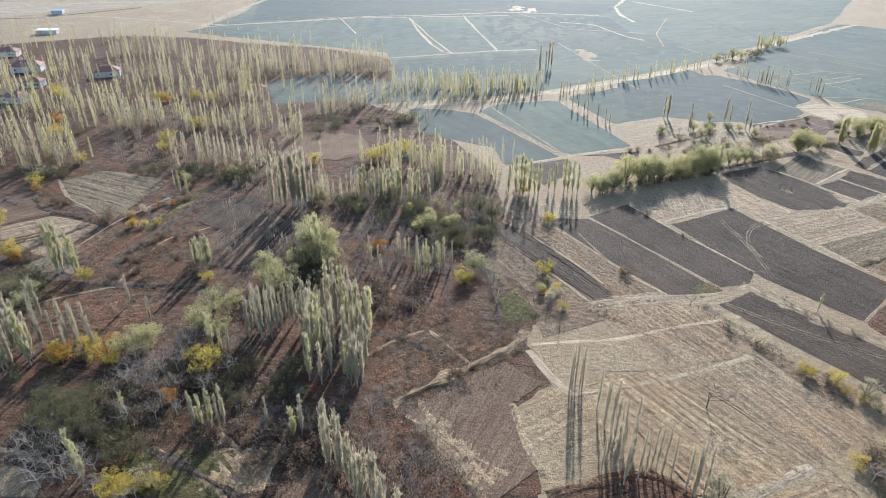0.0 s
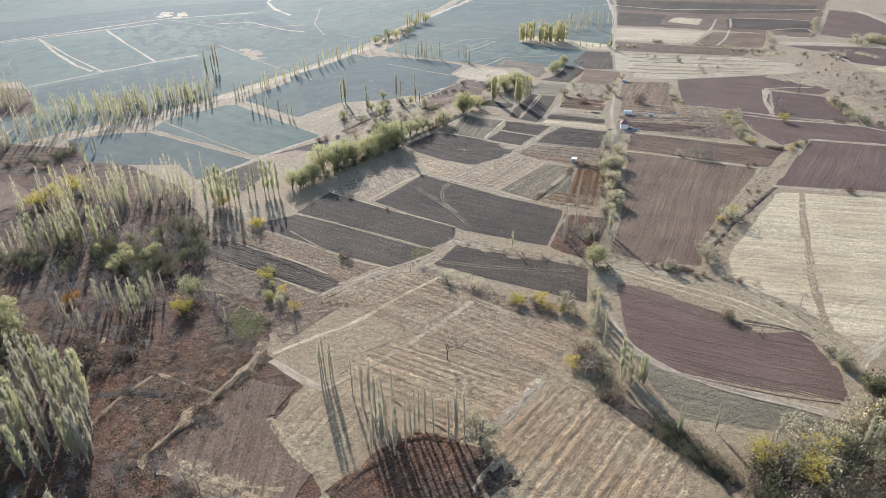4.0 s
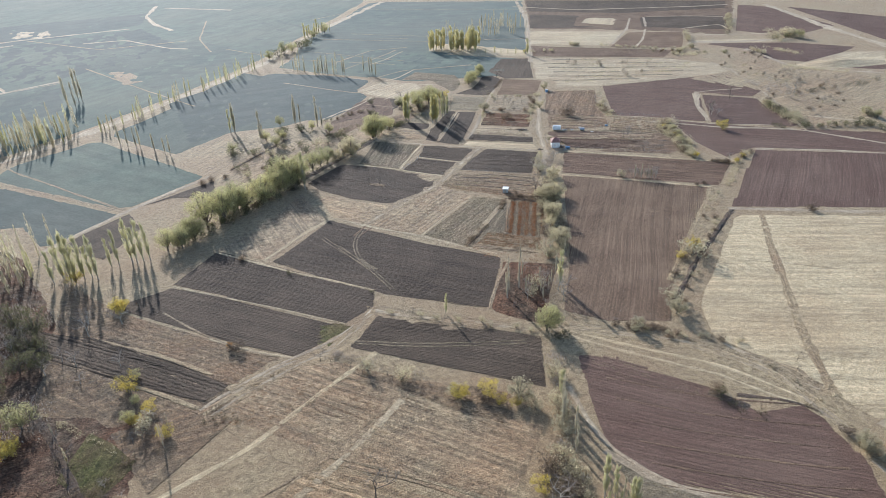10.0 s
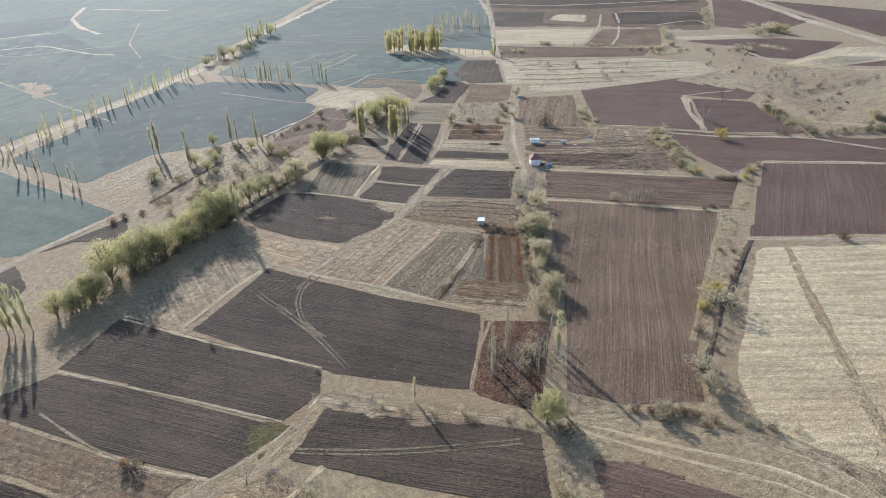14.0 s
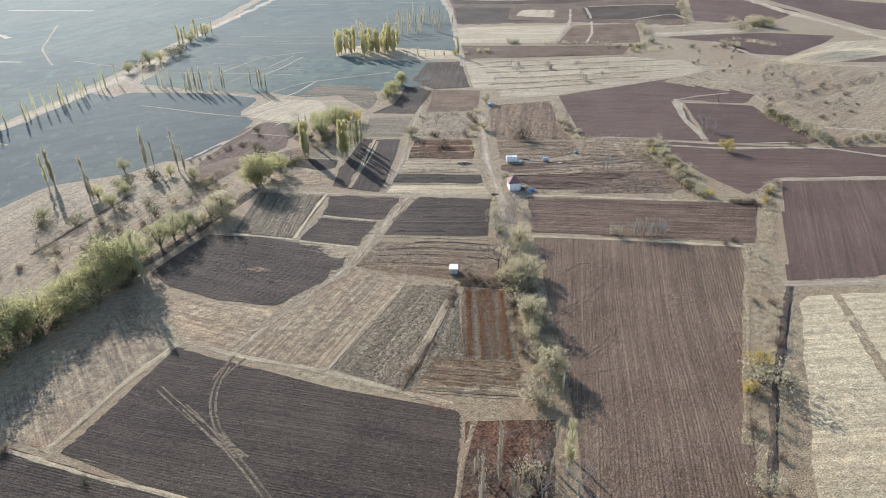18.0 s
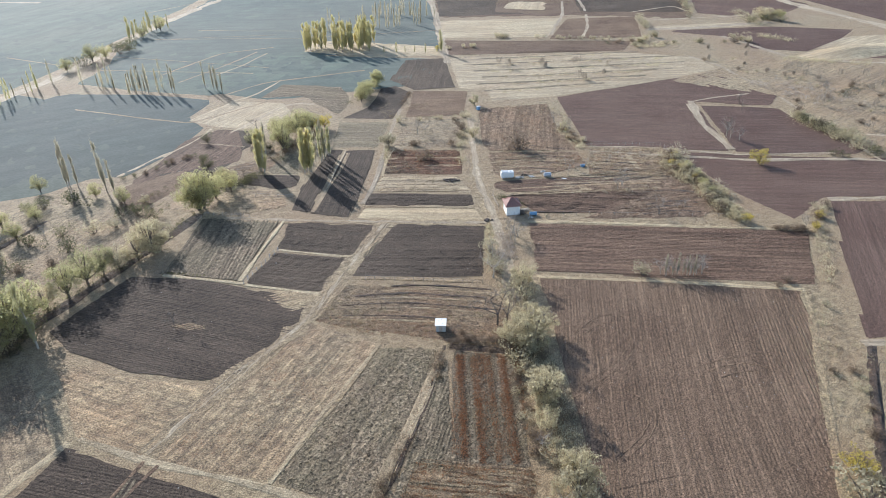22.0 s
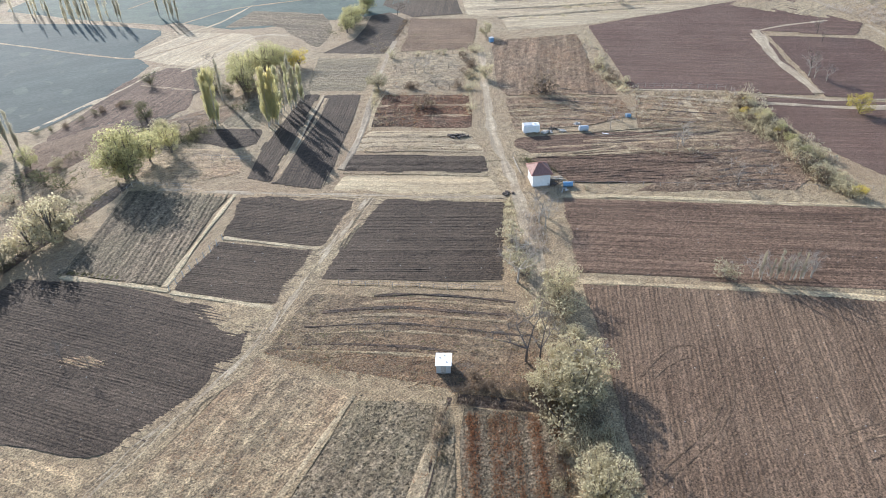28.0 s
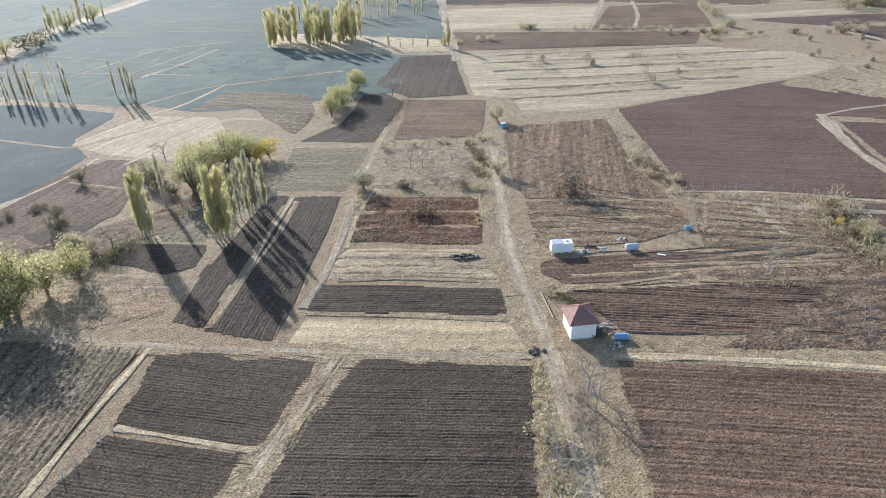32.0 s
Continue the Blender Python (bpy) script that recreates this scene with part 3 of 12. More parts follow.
LEAF_COUNT = {"poplar": 52, "gold": 72, "faded": 34, "pole": 9}
MADE = {}
VARIANTS = 3


def plant(kind, x, y, h=None, turn=None, variant=None):
    """Plants a tree or bush of that kind, h metres high."""
    name, way, leaf, height, spread, label, category = KINDS[kind]
    rr = random.Random(round(x * 13.7 + y * 7.3, 1))
    variant = rr.randrange(VARIANTS) if variant is None else variant
    turn = rr.uniform(0, 360) if turn is None else turn
    s = (h or height * rr.uniform(0.8, 1.15)) / height
    if (kind, variant) in MADE:
        wide = s * rr.uniform(0.88, 1.14)
        return copy_thing(MADE[kind, variant], pose(x, y, 0, 0, 0, turn) @ Matrix.Diagonal((wide, wide, s, 1)))
    rng = np.random.default_rng(sum(map(ord, kind)) * 10 + variant)
    root = tagged(new(name), label, category, name.replace("_", " ") + "s of the valley")
    root.empty_display_size = 0.2
    if way == "poplar":
        segs, pts = grow_poplar(rng, height, LEAF_COUNT[kind], 0.3, spread)
        mesh_object("trunk", *sticks(segs, 4), BARK_PALE, root)
        mesh_object("crown", *leaves(pts, 0.34, rng, 0.78, 0.13), LEAF[leaf], root)
    elif way == "broad":
        segs, clumps = grow_broad(rng, height, spread)
        mesh_object("trunk", *sticks(segs, 5), BARK, root)
        mesh_object("crown", *leaves(blob_points(rng, clumps, int((400 if leaf in ("yellow", "orange", "dark") else 900) + (420 if leaf in ("yellow", "orange", "dark") else 620) * spread)), 0.07 * spread ** 0.5 + 0.12, rng, 0.0, 0.5), LEAF[leaf], root)
    elif way == "bare":
        segs, twigs = grow_bare(rng, height, spread)
        mesh_object("trunk", *sticks(segs, 5), BARK if leaf == "twig" else BARK_PALE, root)
        mesh_object("crown", *sticks(twigs, 3), LEAF[leaf], root)
    else:
        clumps = [(rng.normal() * spread * 0.4, rng.normal() * spread * 0.4, height * rng.uniform(0.25, 0.65), spread * rng.uniform(0.3, 0.55)) for _ in range(8)]
        stems = [(Vector((rng.normal() * 0.15, rng.normal() * 0.15, -0.1)), Vector(c[:3]), 0.05, 0.015) for c in clumps]
        mesh_object("stem", *sticks(stems, 4), BARK, root)
        mesh_object("crown", *leaves(blob_points(rng, clumps, 460), 0.2, rng, 0.0, 0.5), LEAF[leaf], root)
    root.matrix_basis = pose(x, y, 0, 0, 0, turn)
    MADE[kind, variant] = root
    return root


def tree_row(kind, x0, y0, x1, y1, n, h=None, stray=0.8):
    """n trees along a line, unevenly spaced and of uneven height. kind may name several, which take turns at random."""
    rr = random.Random(round(x0 * 3 + y1 * 5, 1))
    kinds = kind.split()
    for i in range(n):
        f = (i + 0.5 + rr.uniform(-0.35, 0.35)) / n
        k = rr.choice(kinds)
        tall = (h or KINDS[k][3]) * rr.uniform(0.78, 1.18)
        plant(k, x0 + (x1 - x0) * f + rr.uniform(-stray, stray), y0 + (y1 - y0) * f + rr.uniform(-stray, stray), tall)


def grove(kind, pts, n, h=None, gap=2.0):
    """n trees scattered over a polygon."""
    rr = random.Random(round(pts[0][0] * 3 + pts[1][1] * 5, 1))
    kinds = kind.split()
    lo, hi = min(p[1] for p in pts), max(p[1] for p in pts)
    left, right = min(p[0] for p in pts), max(p[0] for p in pts)
    done = []
    for _ in range(n * 30):
        if len(done) >= n:
            break
        x, y = rr.uniform(left, right), rr.uniform(lo, hi)
        if not any(a <= x <= b for a, b in spans(pts, y)) or any((x - a) ** 2 + (y - b) ** 2 < gap * gap for a, b in done):
            continue
        done.append((x, y))
        k = rr.choice(kinds)
        plant(k, x, y, (h or KINDS[k][3]) * rr.uniform(0.75, 1.2))



FAR = {"poplar": ([], []), "faded": ([], []), "gold": ([], []), "twig": ([], [])}


def far_row(kind, x0, y0, x1, y1, n, h, stray=2.0):
    """A distant stand of poplars, joined into one body of trees: a thin stem and sprays of leaves for each."""
    rr = np.random.default_rng(int(abs(x0 * 7 + y1 * 3)) + n)
    kinds = kind.split()
    for i in range(n):
        f = (i + 0.5 + rr.uniform(-0.6, 0.6)) / n
        x, y = x0 + (x1 - x0) * f + rr.normal() * stray, y0 + (y1 - y0) * f + rr.normal() * stray
        sort = kinds[rr.integers(len(kinds))]
        verts, faces = FAR[sort]
        tall = h * rr.uniform(0.45, 1.25)
        wide = tall * rr.uniform(0.04, 0.075)
        m = 120
        if sort == "twig":
            m = 60
            wide = tall * rr.uniform(0.4, 0.6)
        z = rr.uniform(0.08, 1.0, m)
        r = wide * np.sin(np.pi * np.minimum(1, z * 0.8 + 0.17)) ** 0.7 * rr.uniform(0.3, 1.0, m)
        if sort == "twig":
            z = 0.3 + 0.7 * z
            r = wide * np.sqrt(np.maximum(0.0, 1 - (2 * (z - 0.3) / 0.7 - 1) ** 2)) * rr.uniform(0.1, 1.0, m) ** 0.5
        t = rr.uniform(0, 6.283, m)
        p = np.stack([x + r * np.cos(t), y + r * np.sin(t), z * tall], axis=1)
        v, fc = leaves(p, 0.62, rr, 0.84, 0.13)
        base = len(verts)
        verts.extend(v.tolist())
        faces.extend([tuple(base + q for q in face) for face in fc])
        v, fc = sticks([(Vector((x, y, 0)), Vector((x, y, tall * 0.9)), tall * 0.011, 0.03)], 3)
        base = len(verts)
        verts.extend([tuple(q) for q in v])
        faces.extend([tuple(base + q for q in face) for face in fc])


def far_grove(kind, pts, n, h):
    """A distant wood scattered over a polygon, in clumps."""
    rr = random.Random(round(pts[0][0] * 3 + pts[1][1] * 5, 1))
    xs, ys = [p[0] for p in pts], [p[1] for p in pts]
    done = 0
    for _ in range(n * 40):
        if done >= n:
            break
        x, y = rr.uniform(min(xs), max(xs)), rr.uniform(min(ys), max(ys))
        if noise.noise((x * 0.05, y * 0.05, 7.0)) < rr.uniform(-0.45, 0.15) or not any(a <= x <= b for a, b in spans(pts, y)):
            continue
        far_row(kind, x, y, x + 0.5, y, 1, h, 0.5)
        done += 1


def thicket(kind, pts, n, h):
    """A body of low scrub: clumps of leaf sprays or twigs on the ground."""
    rr = np.random.default_rng(int(abs(pts[0][0] * 3 + pts[1][1] * 5)))
    xs, ys = [p[0] for p in pts], [p[1] for p in pts]
    verts, faces = SCRUB.setdefault(kind, ([], []))
    done = 0
    for _ in range(n * 40):
        if done >= n:
            break
        x, y = rr.uniform(min(xs), max(xs)), rr.uniform(min(ys), max(ys))
        if noise.noise((x * 0.06, y * 0.06, 3.0)) < rr.uniform(-0.5, 0.2) or not any(a <= x <= b for a, b in spans(pts, y)):
            continue
        done += 1
        tall = h * rr.uniform(0.5, 1.3)
        m = 30
        wide = rr.uniform(0.55, 1.5, 2) * (0.35 + 0.55 * tall)
        d = rr.normal(size=(m, 3)) * 0.62
        p = np.zeros((m, 3))
        p[:, 0], p[:, 1] = x + d[:, 0] * wide[0], y + d[:, 1] * wide[1]
        p[:, 2] = ground_at(x, y) + 0.03 + tall * rr.uniform(0.0, 1.0, m) * np.exp(-(d[:, 0] ** 2 + d[:, 1] ** 2))
        v, fc = leaves(p, 0.2 + 0.1 * min(1.5, tall), rr, 0.65, 0.16)
        base = len(verts)
        verts.extend(v.tolist())
        faces.extend([tuple(base + q for q in face) for face in fc])


SCRUB = {}


def weedy_line(kinds, pts, width, h):
    """Weeds and brambles along a bank or ditch, one kind after the other."""
    for i, kind in enumerate(kinds.split()):
        for (x0, y0), (x1, y1) in zip(pts, pts[1:]):
            d = math.hypot(x1 - x0, y1 - y0) or 1.0
            nx, ny = -(y1 - y0) / d * width, (x1 - x0) / d * width
            thicket(kind, [(x0 + nx, y0 + ny), (x1 + nx, y1 + ny), (x1 - nx, y1 - ny), (x0 - nx, y0 - ny)], max(2, int(d * width * 0.45)), h * (1.0 - 0.15 * i))


def finish_scrub():
    for kind, (verts, faces) in SCRUB.items():
        words = {"dark": "dark green scrub between the orchard plots", "rust": "rusty brown scrub and brambles along banks and ditches", "greytwig": "pale grey leafless scrub between the poplars", "pale": "pale yellowish scrub in dry grass"}
        tagged(mesh_object("scrub", verts, faces, LEAF[kind]), words[kind], "scrub", kind="stuff")


def finish_far():
    for kind, (verts, faces) in FAR.items():
        if faces:
            bare = kind == "twig"
            ob = mesh_object("distant_bare_trees" if bare else "distant_poplars", verts, faces, LEAF[kind])
            tagged(ob, "distant leafless grey trees in groves and on slopes" if bare else "distant stands of slender %s poplars along the fields" % {"poplar": "yellow-green", "faded": "faded beige", "gold": "golden"}[kind], "trees", kind="stuff")


TUFTS = {}


def tufts(material, pts, density, size=0.35, rows=None):
    """Dry tufts or plants scattered over a polygon; rows: (degrees, metres apart, spread)."""
    rr = np.random.default_rng(int(abs(pts[0][0] * 11 + pts[1][1] * 5)) + 1)
    xs, ys = [p[0] for p in pts], [p[1] for p in pts]
    area = (max(xs) - min(xs)) * (max(ys) - min(ys))
    keep = []
    for x, y in zip(rr.uniform(min(xs), max(xs), int(area * density)), rr.uniform(min(ys), max(ys), int(area * density))):
        if rows:
            a = radians(rows[0])
            side = -x * math.sin(a) + y * math.cos(a)
            off = (side + rows[1] / 2) % rows[1] - rows[1] / 2
            if abs(off) > rows[2]:
                continue
        elif noise.noise((x * 0.12, y * 0.12, 2.0)) < rr.uniform(-0.5, 0.3):
            continue
        if any(u <= x <= v for u, v in spans(pts, y)):
            keep.append((x, y))
    if not keep:
        return
    n = len(keep)
    p = np.concatenate([np.array(keep), np.zeros((n, 1))], axis=1)
    p = np.repeat(p, 4, axis=0) + rr.normal(size=(n * 4, 3)) * (size * 0.9, size * 0.9, 0)
    p[:, 2] = np.repeat([ground_at(x, y) for x, y in keep], 4) + size * 0.15 + rr.uniform(0, size * 0.2, n * 4)
    v, f = leaves(p, size * 0.8, rr, 0.5, 0.2)
    verts, faces = TUFTS.setdefault(material, ([], []))
    base = len(verts)
    verts.extend(v.tolist())
    faces.extend([tuple(base + q for q in face) for face in f])


def tuft_line(material, pts, width, density, size=0.35):
    """Tufts along a balk or the side of a track."""
    for (x0, y0), (x1, y1) in zip(pts, pts[1:]):
        d = math.hypot(x1 - x0, y1 - y0) or 1.0
        nx, ny = -(y1 - y0) / d * width, (x1 - x0) / d * width
        tufts(material, [(x0 + nx, y0 + ny), (x1 + nx, y1 + ny), (x1 - nx, y1 - ny), (x0 - nx, y0 - ny)], density, size)


def finish_tufts():
    for material, (verts, faces) in TUFTS.items():
        ob = mesh_object({"tuft": "dry_grass_tufts", "tuft_rust": "withered_plants", "tuft_green": "green_weeds"}[material], verts, faces, LEAF[material])
        tagged(ob, {"tuft": "scattered tufts of dry straw-coloured grass", "tuft_rust": "withered rusty brown plants in the plots", "tuft_green": "low green weeds on balks and plots"}[material], "grass", kind="stuff")


CLODS = ([], [])


def clods(pts, density, size=0.1):
    """Pale clods and stones on ploughed soil."""
    rr = np.random.default_rng(int(abs(pts[0][0] * 5 + pts[1][1] * 9)))
    xs, ys = [p[0] for p in pts], [p[1] for p in pts]
    n = int((max(xs) - min(xs)) * (max(ys) - min(ys)) * density)
    verts, faces = CLODS
    for x, y in zip(rr.uniform(min(xs), max(xs), n), rr.uniform(min(ys), max(ys), n)):
        if not any(u <= x <= v for u, v in spans(pts, y)):
            continue
        s = size * rr.uniform(0.5, 1.6)
        base = ground_at(x, y)
        b = len(verts)
        a = rr.uniform(0, 6.283)
        for k in range(4):
            verts.append((x + math.cos(a + k * 1.571) * s * rr.uniform(0.7, 1.3), y + math.sin(a + k * 1.571) * s * rr.uniform(0.7, 1.3), base))
        verts.append((x, y, base + 0.03 + s * 0.9))
        faces.extend([(b + k, b + (k + 1) % 4, b + 4) for k in range(4)])


CLUMPS = ([], [])


def clumps(pts, density, size, rows):
    """Lumps of earth and old roots; rows: (degrees, metres apart) that they stand in, or None."""
    rr = np.random.default_rng(int(abs(pts[0][0] * 7 + pts[1][1] * 3)))
    xs, ys = [p[0] for p in pts], [p[1] for p in pts]
    n = int((max(xs) - min(xs)) * (max(ys) - min(ys)) * density)
    verts, faces = CLUMPS
    for x, y in zip(rr.uniform(min(xs), max(xs), n), rr.uniform(min(ys), max(ys), n)):
        if rows:
            a = radians(rows[0])
            side = -x * math.sin(a) + y * math.cos(a)
            off = side - round(side / rows[1]) * rows[1] - rr.normal() * 0.1
            x, y = x + off * math.sin(a), y - off * math.cos(a)
        if not any(u <= x <= v for u, v in spans(pts, y)):
            continue
        s = size * rr.uniform(0.5, 1.5)
        base = ground_at(x, y)
        b = len(verts)
        a = rr.uniform(0, 6.283)
        for k in range(5):
            verts.append((x + math.cos(a + k * 1.2566) * s * rr.uniform(0.7, 1.3), y + math.sin(a + k * 1.2566) * s * rr.uniform(0.7, 1.3), base))
        for k in range(5):
            verts.append((x + math.cos(a + k * 1.2566) * s * rr.uniform(0.35, 0.7), y + math.sin(a + k * 1.2566) * s * rr.uniform(0.35, 0.7), base + 0.02 + s * rr.uniform(0.3, 0.7)))
        faces.extend([(b + k, b + (k + 1) % 5, b + 5 + (k + 1) % 5, b + 5 + k) for k in range(5)])
        faces.append(tuple(b + 5 + k for k in range(5)))


# fields round the house
clods([(173.3, 224.5), (188.3, 208.0), (171.3, 193.5), (154.9, 212.3)], 0.06, 0.09)
field("ploughed_field", "freshly ploughed field of dark grey-brown soil", SOIL, [(173.3, 224.5), (188.3, 208.0), (171.3, 193.5), (154.9, 212.3)], -48.4, 0.42, 0.055, 0.024)
clods([(159.0, 241.3), (172.8, 225.3), (159.6, 218.3), (150.4, 232.2)], 0.06, 0.09)
field("ploughed_field", "freshly ploughed field of dark grey-brown soil", SOIL, [(159.0, 241.3), (172.8, 225.3), (159.6, 218.3), (150.4, 232.2)], -56.5, 0.42, 0.055, 0.028)
clods([(149.5, 231.7), (158.8, 217.7), (147.1, 212.6), (138.8, 225.5)], 0.06, 0.09)
field("ploughed_field", "freshly ploughed field of dark grey-brown soil", SOIL, [(149.5, 231.7), (158.8, 217.7), (147.1, 212.6), (138.8, 225.5)], -56.4, 0.42, 0.055, 0.032)
field("vegetable_plot", "grey weedy plot with clumps of old plants", GREYSOIL, [(146.5, 257.0), (158.2, 242.9), (138.7, 226.9), (129.1, 240.7)], 43.1, 0.8, 0.12, 0.036)
clods([(106.7, 236.9), (125.3, 244.5), (133.2, 234.0), (144.7, 211.3), (139.7, 207.2), (124.4, 203.2), (118.8, 206.4), (112.5, 215.6), (107.6, 228.1)], 0.06, 0.09)
field("ploughed_field", "freshly ploughed field of dark grey-brown soil", SOIL, [(106.7, 236.9), (125.3, 244.5), (133.2, 234.0), (144.7, 211.3), (139.7, 207.2), (124.4, 203.2), (118.8, 206.4), (112.5, 215.6), (107.6, 228.1)], -62.7, 0.45, 0.055, 0.04)
patch("grass_field", "worn pale patch of ground at the edge of the ploughed field", GRASS, [(139.4, 219.2), (144.2, 217.3), (146.9, 211.9), (145.0, 209.9), (141.1, 209.1), (139.5, 211.2), (139.1, 215.2)], -21.6, 2.0, 0.05, 0.074, rag=2.0, cell=0.35)
patch("stubble_field", "straw-coloured stubble field with rusty patches", STRAW, [(122.3, 223.6), (124.1, 223.1), (125.8, 221.3), (126.8, 218.5), (126.9, 217.1), (125.8, 217.3), (123.9, 219.1), (122.6, 221.4)], -15.5, 2.0, 0.121, 0.078, rag=1.2, cell=0.35)
tufts("tuft", [(122.5, 223.4), (125.9, 221.2), (126.8, 217.2), (123.9, 219.1)], 3, 0.35)
patch("stubble_field", "straw-coloured stubble field with rusty patches", STRAW, [(140.0, 205.9), (145.0, 192.7), (116.4, 180.6), (106.9, 195.4)], 23.2, 1.0, 0.05, 0.052, cell=0.6)
patch("stubble_field", "straw-coloured stubble field with rusty patches", STRAW, [(104.7, 229.7), (113.0, 211.8), (121.1, 202.5), (106.4, 196.4), (101.4, 206.9)], -65.1, 1.1, 0.05, 0.056, cell=0.6)
patch("vegetable_plot", "grey weedy plot with clumps of old plants", GREYSOIL, [(144.5, 191.5), (150.9, 183.8), (122.3, 167.4), (116.6, 180.2)], 22.0, 1.7, 0.1, 0.06, rows=0.3, cell=0.6)
field("vegetable_plot", "grey weedy plot with clumps of old plants", GREYSOIL, [(142.1, 177.2), (150.8, 181.7), (135.1, 164.7), (124.9, 166.6)], 29.6, 0.5, 0.06, 0.064)
field("vegetable_plot", "vegetable plot with rows of withered rusty plants", GREYSOIL, [(151.9, 182.2), (159.0, 173.3), (142.2, 157.5), (135.8, 165.2)], 46.7, 0.7, 0.06, 0.02)
patch("stubble_field", "straw-coloured stubble field with rusty patches", STRAW, [(132.0, 169.8), (141.8, 157.0), (134.3, 150.3), (122.9, 165.6)], -52.6, 2.2, 0.222, 0.024, rows=0.8, cell=0.6)
patch("stubble_field", "straw-coloured stubble field with rusty patches", BROWNGRASS, [(152.4, 211.0), (169.0, 191.3), (168.2, 184.2), (160.6, 176.7), (153.5, 184.5), (140.4, 206.4)], -49.9, 2.2, 0.1, 0.028, rows=0.25, cell=0.6)
clods([(178.9, 185.6), (191.1, 171.9), (209.3, 147.8), (189.8, 138.6), (147.2, 117.2), (137.1, 108.8), (126.4, 117.8), (121.2, 127.1), (144.6, 148.8)], 0.06, 0.09)
field("ploughed_field", "ploughed field of warm brown soil with wheel lines", BROWN, [(178.9, 185.6), (191.1, 171.9), (209.3, 147.8), (189.8, 138.6), (147.2, 117.2), (137.1, 108.8), (126.4, 117.8), (121.2, 127.1), (144.6, 148.8)], 37.2, 0.55, 0.055, 0.032, bend=2.0)
clods([(194.5, 201.0), (232.7, 156.2), (212.9, 147.4), (180.2, 187.2)], 0.06, 0.09)
field("ploughed_field", "ploughed field of dark reddish brown soil", UMBER, [(194.5, 201.0), (232.7, 156.2), (212.9, 147.4), (180.2, 187.2)], -49.5, 0.6, 0.055, 0.036)
field("ploughed_field", "garden plot of brown soil in uneven ridges", UMBER, [(200.6, 214.5), (211.7, 206.3), (230.7, 189.6), (235.0, 183.5), (228.5, 179.2), (221.0, 179.6), (218.4, 182.9), (199.0, 202.4), (200.7, 207.2)], -50.3, 0.62, 0.12, 0.04, bend=3.0)
field("ploughed_field", "freshly ploughed field of brown soil between weedy balks", UMBER, [(204.3, 220.2), (206.7, 221.3), (222.2, 208.9), (236.6, 188.0), (232.0, 190.1), (204.0, 215.3)], -44.1, 1.1, 0.07, 0.044)
field("ploughed_field", "old garden field of brown soil and weeds in rows", GARDEN, [(245.1, 262.7), (264.4, 249.4), (246.0, 231.4), (237.5, 218.9), (220.4, 236.6), (224.8, 242.9)], 37.5, 1.2, 0.052, 0.048)
field("ploughed_field", "old garden field of brown soil and weeds in rows", GARDEN, [(219.7, 235.8), (236.4, 217.8), (230.6, 210.9), (220.0, 214.9), (209.2, 223.9)], -46.9, 1.6, 0.06, 0.052)
patch("grass_field", "brown weedy garden plot with old ridges", BROWNGRASS, [(240.6, 217.2), (254.3, 203.0), (247.9, 193.1), (241.0, 187.9), (225.8, 206.3), (230.8, 209.9)], -65.1, 2.0, 0.152, 0.056, cell=0.6)
field("ploughed_field", "ploughed field of dark reddish plum-brown soil", RED, [(270.9, 251.1), (333.7, 226.2), (328.5, 210.8), (329.3, 199.9), (309.0, 196.3), (296.4, 214.8), (265.2, 188.8), (242.4, 218.9)], -52.9, 0.8, 0.022, 0.06, bend=3)
field("ploughed_field", "ploughed field of dark reddish plum-brown soil", RED, [(295.0, 212.2), (308.0, 193.3), (300.1, 183.1), (291.5, 162.0), (283.6, 163.3), (265.2, 186.5)], -51.6, 0.8, 0.022, 0.064)
field("ploughed_field", "ploughed field of dark reddish plum-brown soil", RED, [(254.4, 198.7), (276.4, 168.2), (302.1, 140.5), (319.1, 119.5), (296.3, 112.4), (279.0, 131.3), (252.0, 159.9), (236.5, 160.0), (241.0, 177.6)], -49.6, 0.8, 0.022, 0.02)
field("ploughed_field", "ploughed field of dark reddish plum-brown soil", RED, [(250.9, 157.6), (288.7, 119.6), (306.1, 96.5), (264.7, 80.1), (245.9, 98.6), (201.9, 135.3)], 26.0, 0.8, 0.022, 0.024)
patch("grass_field", "pale dry grass field, short and straw-coloured", PALE, [(170.3, 231.3), (175.1, 234.3), (192.7, 215.5), (189.3, 209.4), (174.2, 225.7)], -46.9, 1.2, 0.04, 0.028, cell=0.6)
field("ploughed_field", "freshly ploughed field of dark grey-brown soil", SOIL, [(180.4, 239.2), (197.3, 220.5), (193.1, 216.0), (175.7, 235.4)], -47.9, 0.45, 0.055, 0.032)
patch("grass_field", "pale dry grass field, short and straw-coloured", PALE, [(189.3, 244.8), (202.4, 230.6), (198.6, 221.6), (181.5, 239.9)], -47.3, 2.6, 0.152, 0.036, cell=0.6)
patch("orchard_plot", "brown orchard plot with fallen leaves and weeds", ROUGH, [(202.9, 256.8), (215.9, 242.8), (204.0, 230.4), (190.6, 246.0)], -47.1, 2.4, 0.17, 0.04, cell=0.6)
patch("grass_field", "dry grass plot with faint rows", GRASS, [(220.6, 271.5), (234.4, 260.9), (216.3, 245.0), (205.1, 258.9)], -37.5, 3.0, 0.117, 0.044, cell=0.6)
